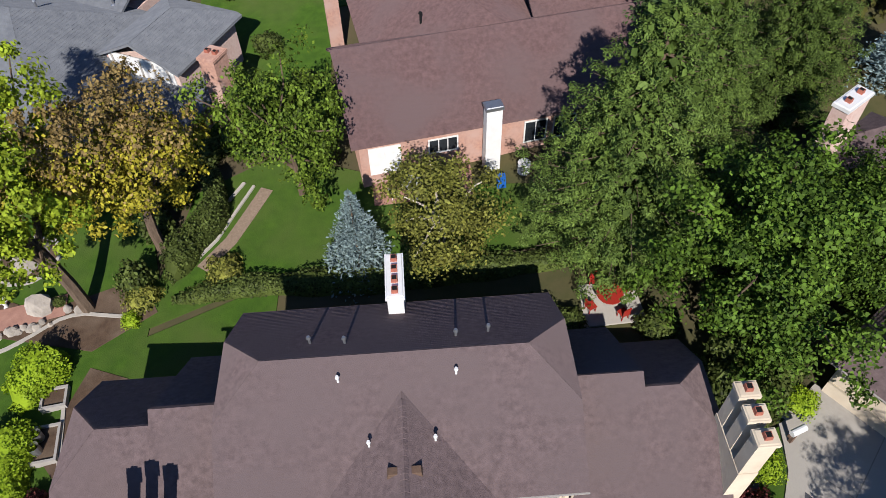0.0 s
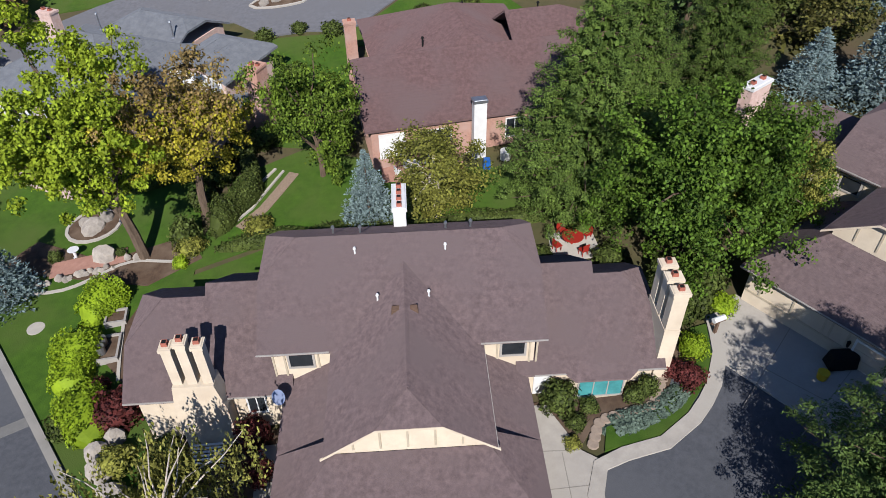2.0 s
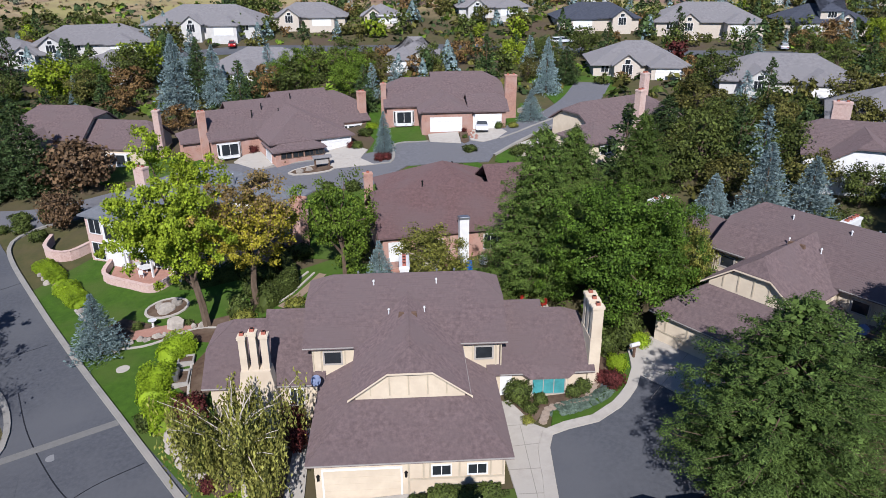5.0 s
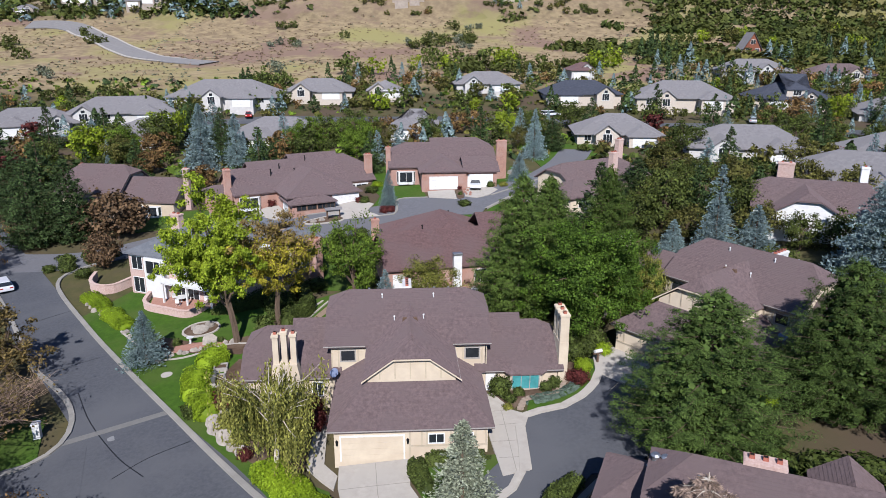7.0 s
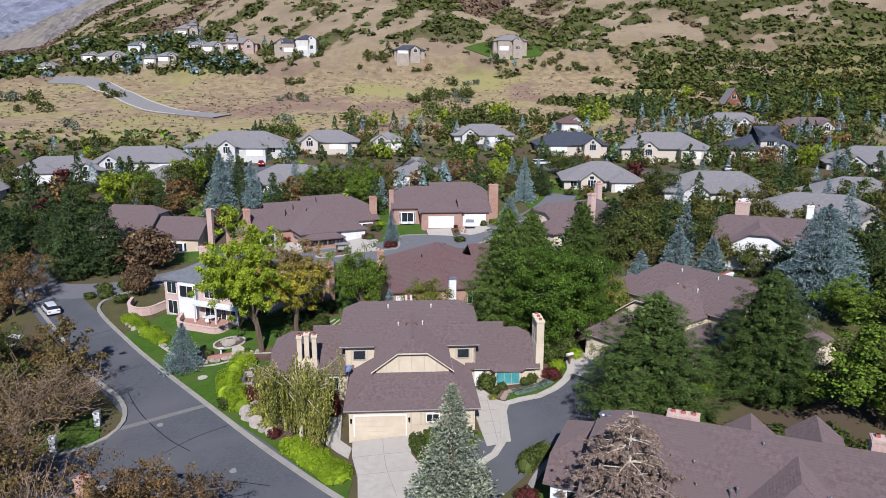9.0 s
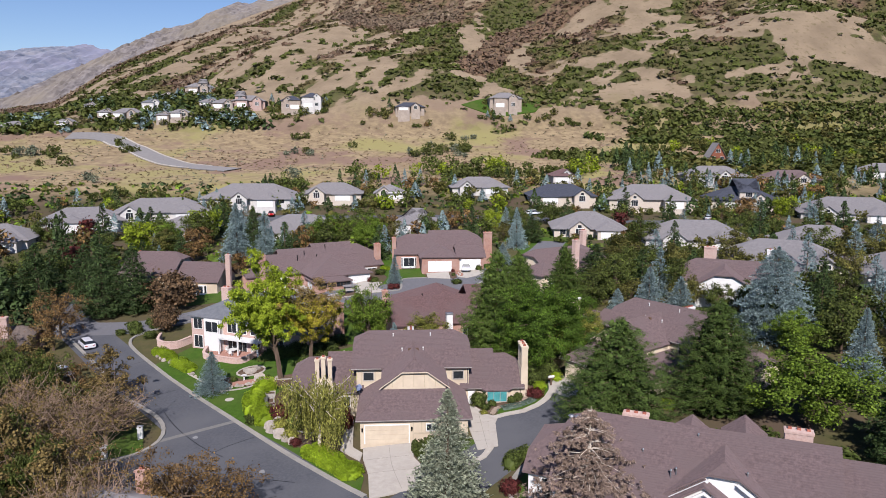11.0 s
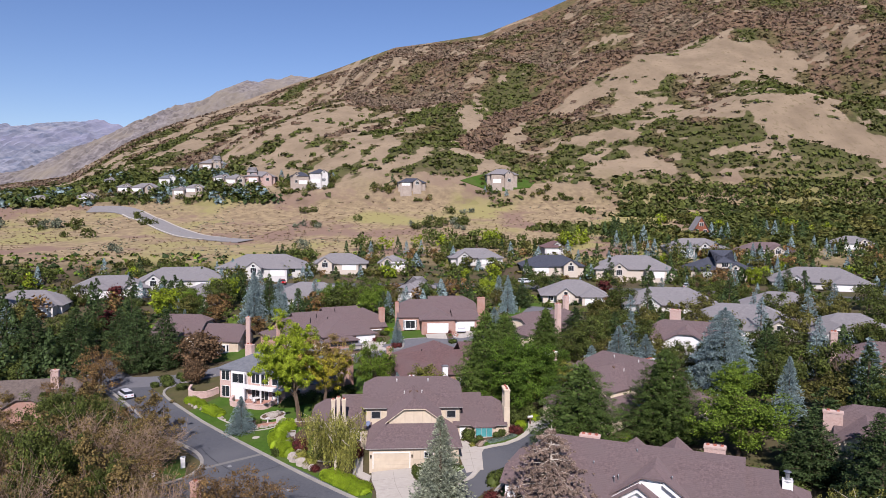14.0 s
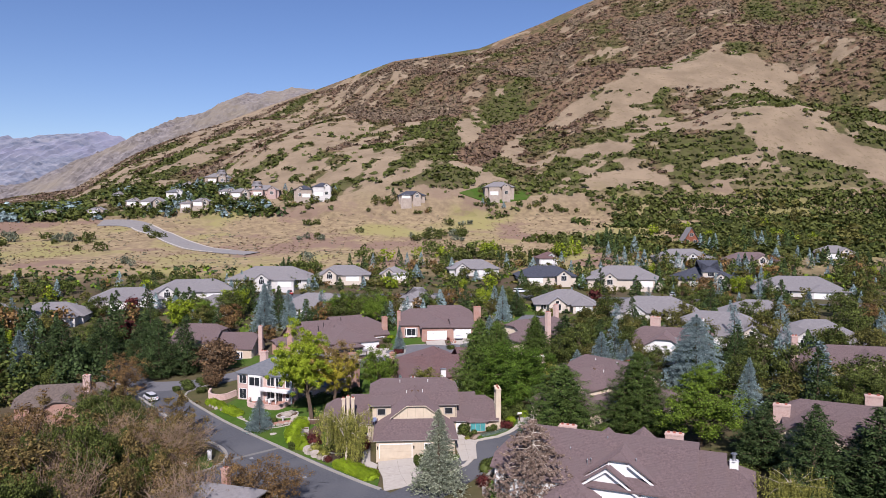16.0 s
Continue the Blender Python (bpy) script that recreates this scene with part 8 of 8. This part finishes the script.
def slat_bench(x, y, rot):
    t = thing("garden_bench", x, y, gz(x, y), "white slatted folding garden bench below the chimney", "bench", rot)
    for k in range(6):
        part("slat", boxes((-0.95, 0.95, -0.5 + k * 0.18, -0.38 + k * 0.18, 0.45 + 0.07 * k, 0.48 + 0.07 * k)), M_WHITE, t)
    for sx in (-0.85, 0.0, 0.8):
        part("rail", boxes((sx, sx + 0.06, -0.5, 0.55, 0.36, 0.43)), M_WHITE, t)
    for sx in (-0.8, 0.8):
        bm = bmesh.new()
        cyl(bm, 0, 0, -0.04, 0.04, 0.17, n=12)
        bm.transform(pose(sx, -0.6, 0.2, 90, 0, 0))
        part("wheel", bm, M_WHITE, t)


slat_bench(-8.0, 7.2, 2)


def mailbox(x, y, rot):
    t = thing("mailbox", x, y, gz(x, y), "white mailbox on a dark wooden post", "mailbox", rot)
    part("post", boxes((-0.08, 0.08, -0.08, 0.08, -0.3, 1.15)), M_WOOD, t)
    part("arm", boxes((-0.5, 0.5, -0.07, 0.07, 1.1, 1.22)), M_WOOD, t)
    bm = bmesh.new()
    cyl(bm, 0, 0, -0.4, 0.4, 0.17, n=12)
    bm.transform(pose(0, 0, 1.38, 0, 90, 0))
    part("box", bm, M_WHITE, t)


mailbox(21.2, 11.8, 20)


def patio_set(x, y, label, mat, chairs=4):
    t = thing("patio_table", x, y, gz(x, y) + 0.1, label, "table")
    bm = bmesh.new()
    cyl(bm, 0, 0, 0.68, 0.74, 0.75, n=16)
    part("tabletop", bm, mat, t)
    bm = bmesh.new()
    cyl(bm, 0, 0, 0, 0.68, 0.08, n=8)
    part("pedestal", bm, mat, t)
    for k in range(chairs):
        a = k * 360 / chairs + 25
        c = thing("patio_chair", x + 1.25 * math.cos(radians(a)), y + 1.25 * math.sin(radians(a)), gz(x, y) + 0.1, label.replace("table", "chair"), "chair", a + 90, "patio chairs")
        part("seat", boxes((-0.25, 0.25, -0.25, 0.25, 0.4, 0.46)), mat, c)
        part("backrest", boxes((-0.25, 0.25, -0.27, -0.22, 0.46, 0.95)), mat, c)
        for sx in (-0.22, 0.18):
            for sy in (-0.22, 0.18):
                part("leg", boxes((sx, sx + 0.04, sy, sy + 0.04, 0, 0.4)), mat, c)


RED = plain("red_painted_metal", (0.36, 0.03, 0.02), 0.45)
drape("patio", [(13.0, 19.4), (16.4, 19.4), (16.2, 22.0), (13.2, 22.2)], M_CONCRETE, 0.12, 1.5, label="pale concrete back patio", category="patio")
patio_set(14.6, 20.9, "red painted round metal patio table", RED)
drape("patio", [(1.6, 30.0), (8.0, 30.0), (8.0, 32.6), (1.4, 32.8)], M_SAND, 0.16, 1.5, label="pink paved patio behind the brick house", category="patio")
patio_set(4.0, 31.0, "white painted round metal patio table", M_WHITE)
part("barrel", boxes((-0.3, 0.3, -0.3, 0.3, 0, 0.9, 0.05)), plain("blue_plastic", (0.02, 0.12, 0.42), 0.4), thing("water_barrel", 9.8, 30.6, gz(9.8, 30.6), "bright blue plastic barrel on the lawn", "barrel"))
bm = bmesh.new()
cyl(bm, 0, 0, 0, 0.8, 0.42, 0.42, 14)
part("casing", bm, M_WHITE, thing("air_conditioner", 11.4, 31.6, gz(11.4, 31.6), "round white air conditioner unit beside the wall", "air conditioner"))


def brick_wall(pts, high, label, thick=0.35):
    line = smooth_line(pts, 0.8)
    t = thing("garden_wall", line[0][0], line[0][1], gz(*line[0]), label, "wall")
    z0 = gz(*line[0])
    for nm, w, a, b in (("wall", thick, -0.6, high), ("coping", thick + 0.12, high, high + 0.09)):
        verts, faces = [], []
        for i, (x, y) in enumerate(line):
            p, q = line[max(i - 1, 0)], line[min(i + 1, len(line) - 1)]
            d = Vector((q[0] - p[0], q[1] - p[1])).normalized()
            s = Vector((-d.y, d.x)) * w / 2
            base = gz(x, y) - z0
            for sx, zz in ((1, a), (1, b), (-1, b), (-1, a)):
                verts.append((x - line[0][0] + s.x * sx, y - line[0][1] + s.y * sx, base + zz))
        for i in range(len(line) - 1):
            for k in range(4):
                j = (k + 1) % 4
                faces.append((i * 4 + k, i * 4 + j, i * 4 + 4 + j, i * 4 + 4 + k))
        faces += [(3, 2, 1, 0), tuple(len(verts) - 4 + k for k in range(4))]
        raw(nm, verts, faces, M_BRICK_PALE, t)


brick_wall([(-40.6, 48.6), (-40.2, 45.6), (-38.4, 43.6), (-36.2, 43.2), (-34.4, 45.2)], 1.2, "curved pink brick terrace wall")
brick_wall([(-30.4, 40.2), (-30.0, 36.9), (-26.4, 34.4), (-23.2, 33.0), (-21.0, 36.4)], 0.9, "low pink brick patio wall")
drape("patio", [(-30.0, 40.0), (-29.6, 37.2), (-23.4, 33.6), (-18.4, 36.8), (-24, 41.5)], M_SAND, 0.15, 1.5, label="pink paved terrace before the grey roofed house", category="patio")
patio_set(-25.6, 37.6, "white painted round garden table", M_WHITE, 3)
patio_set(-21.8, 37.2, "white painted round garden table", M_WHITE, 3)

# stand-ins on the neighbour's drive: an unidentified dark blob and a yellow spot
gr = thing("covered_grill", 27.0, 8.6, gz(27.0, 8.6) + 0.2, "black lump standing in for an unidentified dark shape on the shaded driveway", "grill")
bm = boxes((-0.85, 0.85, -0.5, 0.5, 0, 1.05, 0.12, 0.12))
part("cover", bm, M_BLACK, gr)
bk = thing("bucket", 25.7, 7.9, gz(25.7, 7.9) + 0.2, "yellow cylinder standing in for an unidentified thing beside the dark lump", "bucket")
bm = bmesh.new()
cyl(bm, 0, 0, 0, 0.5, 0.26, 0.32, 14)
part("body", bm, plain("yellow_plastic", (0.55, 0.38, 0.02), 0.5), bk)

# gate posts at the street corner
for x, y in ((-36.4, 4.2), (-33.2, 4.9), (-30.6, 9.4)):
    t = thing("gate_post", x, y, gz(x, y), "white painted stone gate post with cap", "post", 10, "gate posts")
    part("shaft", boxes((-0.3, 0.3, -0.3, 0.3, -0.3, 1.5)), M_WHITE, t)
    part("cap", boxes((-0.38, 0.38, -0.38, 0.38, 1.5, 1.65, 0.06)), M_WHITE, t)


# ---- vehicles ----
def car(x, y, rot, paint, label, kind="car", L=4.6, W=1.85, lift=0.12):
    t = thing(kind, x, y, gz(x, y) + lift, label, kind, rot, "parked vehicles")
    truck = kind == "pickup"
    bm = bmesh.new()
    prof = [(-L / 2, 0.35), (L / 2, 0.35), (L / 2, 0.75), (L / 2 - 0.15, 0.95), (L * 0.22, 1.02), (-L / 2 + 0.1, 1.05), (-L / 2, 0.8)]
    a = [bm.verts.new((px, -W / 2, z)) for px, z in prof]
    b = [bm.verts.new((px, W / 2, z)) for px, z in prof]
    for i in range(len(prof)):
        j = (i + 1) % len(prof)
        bm.faces.new((a[i], b[i], b[j], a[j]))
    bm.faces.new(a[::-1])
    bm.faces.new(b)
    bmesh.ops.recalc_face_normals(bm, faces=bm.faces[:])
    bmesh.ops.bevel(bm, geom=bm.edges[:], offset=0.07, segments=2, affect="EDGES")
    part("body", bm, paint, t)
    c0, c1 = (-0.2, 1.5) if truck else (-L / 2 + 0.25, 1.25)
    bm = boxes((c0, c1, -W / 2 + 0.08, W / 2 - 0.08, 1.0, 1.55, 0.22))
    part("glasshouse", bm, M_GLASS, t)
    part("cabin_roof", boxes((c0 + 0.22, c1 - 0.25, -W / 2 + 0.28, W / 2 - 0.28, 1.55, 1.62, 0.05)), paint, t)
    if truck:
        part("cargo_bed", boxes((-L / 2 + 0.12, -0.3, -W / 2 + 0.15, W / 2 - 0.15, 1.06, 1.075)), M_BLACK, t)
    for sx in (-L * 0.31, L * 0.31):
        for sy in (-1, 1):
            bm = bmesh.new()
            cyl(bm, 0, 0, -0.12, 0.12, 0.35, n=16)
            bm.transform(pose(sx, sy * (W / 2 - 0.1), 0.35, 90, 0, 0))
            wh = part("wheel", bm, M_TIRE, t)
            bm = bmesh.new()
            cyl(bm, 0, 0, -0.13, 0.13, 0.2, n=12)
            bm.transform(pose(sx, sy * (W / 2 - 0.1), 0.35, 90, 0, 0))
            part("rim", bm, M_METAL, wh)
    for sy in (-0.6, 0.6):
        part("headlight", boxes((L / 2 - 0.06, L / 2 + 0.01, sy - 0.2, sy + 0.2, 0.68, 0.84)), M_WHITE, t)
        part("tail_light", boxes((-L / 2 - 0.01, -L / 2 + 0.05, sy - 0.2, sy + 0.2, 0.72, 0.88)), RED, t)


PAINT_WHITE = plain("white_car_paint", (0.75, 0.75, 0.76), 0.25)
PAINT_RED = plain("red_car_paint", (0.40, 0.02, 0.02), 0.25)
PAINT_GREY = plain("silver_car_paint", (0.35, 0.37, 0.40), 0.3)
car(16.2, 76.4, -95, PAINT_WHITE, "white pickup truck parked before a garage", "pickup", 5.6, 1.95, 0.25)
car(-53.4, 48.4, 126, PAINT_WHITE, "white car parked at the kerb of the street")
car(-52.5, 35.8, 160, PAINT_WHITE, "white car half hidden under trees")
car(-40.0, 157.6, -80, PAINT_RED, "red pickup truck on a far driveway", "pickup", 5.4)
car(-77.0, 140.0, 20, PAINT_WHITE, "white pickup truck before a white house", "pickup", 5.6)
car(97.5, 137.5, 70, PAINT_GREY, "dark car parked on a far driveway")
car(100.0, 47.0, 10, PAINT_WHITE, "white car parked beside a white house")
car(46.0, 154.0, 20, PAINT_WHITE, "white camper van beside a white house", "van", 6.0, 2.3)


# brick sign and planters on the island of the back lane
sg = thing("mailbox_shelter", -8.4, 64.2, gz(-8.4, 64.2) + 0.1, "small brown shelter over mailboxes on a kerbed island", "shelter", 18)
for px in (-1.0, 1.0):
    part("post", boxes((px - 0.1, px + 0.1, -0.2, 0.2, 0, 1.7)), M_WOOD, sg)
part("box", boxes((-0.9, 0.9, -0.25, 0.25, 0.7, 1.5)), M_GREYTRIM, sg)
make_roof(sg, roof_polys(-1.2, 1.2, -0.4, 0.4, 1.7, 0.5, "x", 0, 0, 0.2), M_ROOF_GREY, 0, 0.08)
drape("garden_bed", [(-13.2, 63.4), (-12.6, 64.3), (-9.6, 65.4), (-7.2, 64.6), (-6.6, 63.4), (-7.2, 62.6), (-9.8, 62.2), (-12.4, 62.6)], M_SOIL, 0.24, 0.8, label="kerbed island bed with soil and rocks", category="garden bed")
strip("kerb", [(-13.2, 63.4), (-12.6, 64.3), (-9.6, 65.4), (-7.2, 64.6), (-6.6, 63.4), (-7.2, 62.6), (-9.8, 62.2), (-12.4, 62.6), (-13.2, 63.4)], 0.3, M_CONCRETE, 0.29, "pale kerb round a small island", "kerb", across=1, step=0.6)
boulder(-11.6, 63.4, 1.4, 0.6, 91)
boulder(-10.2, 63.7, 1.2, 0.6, 92)
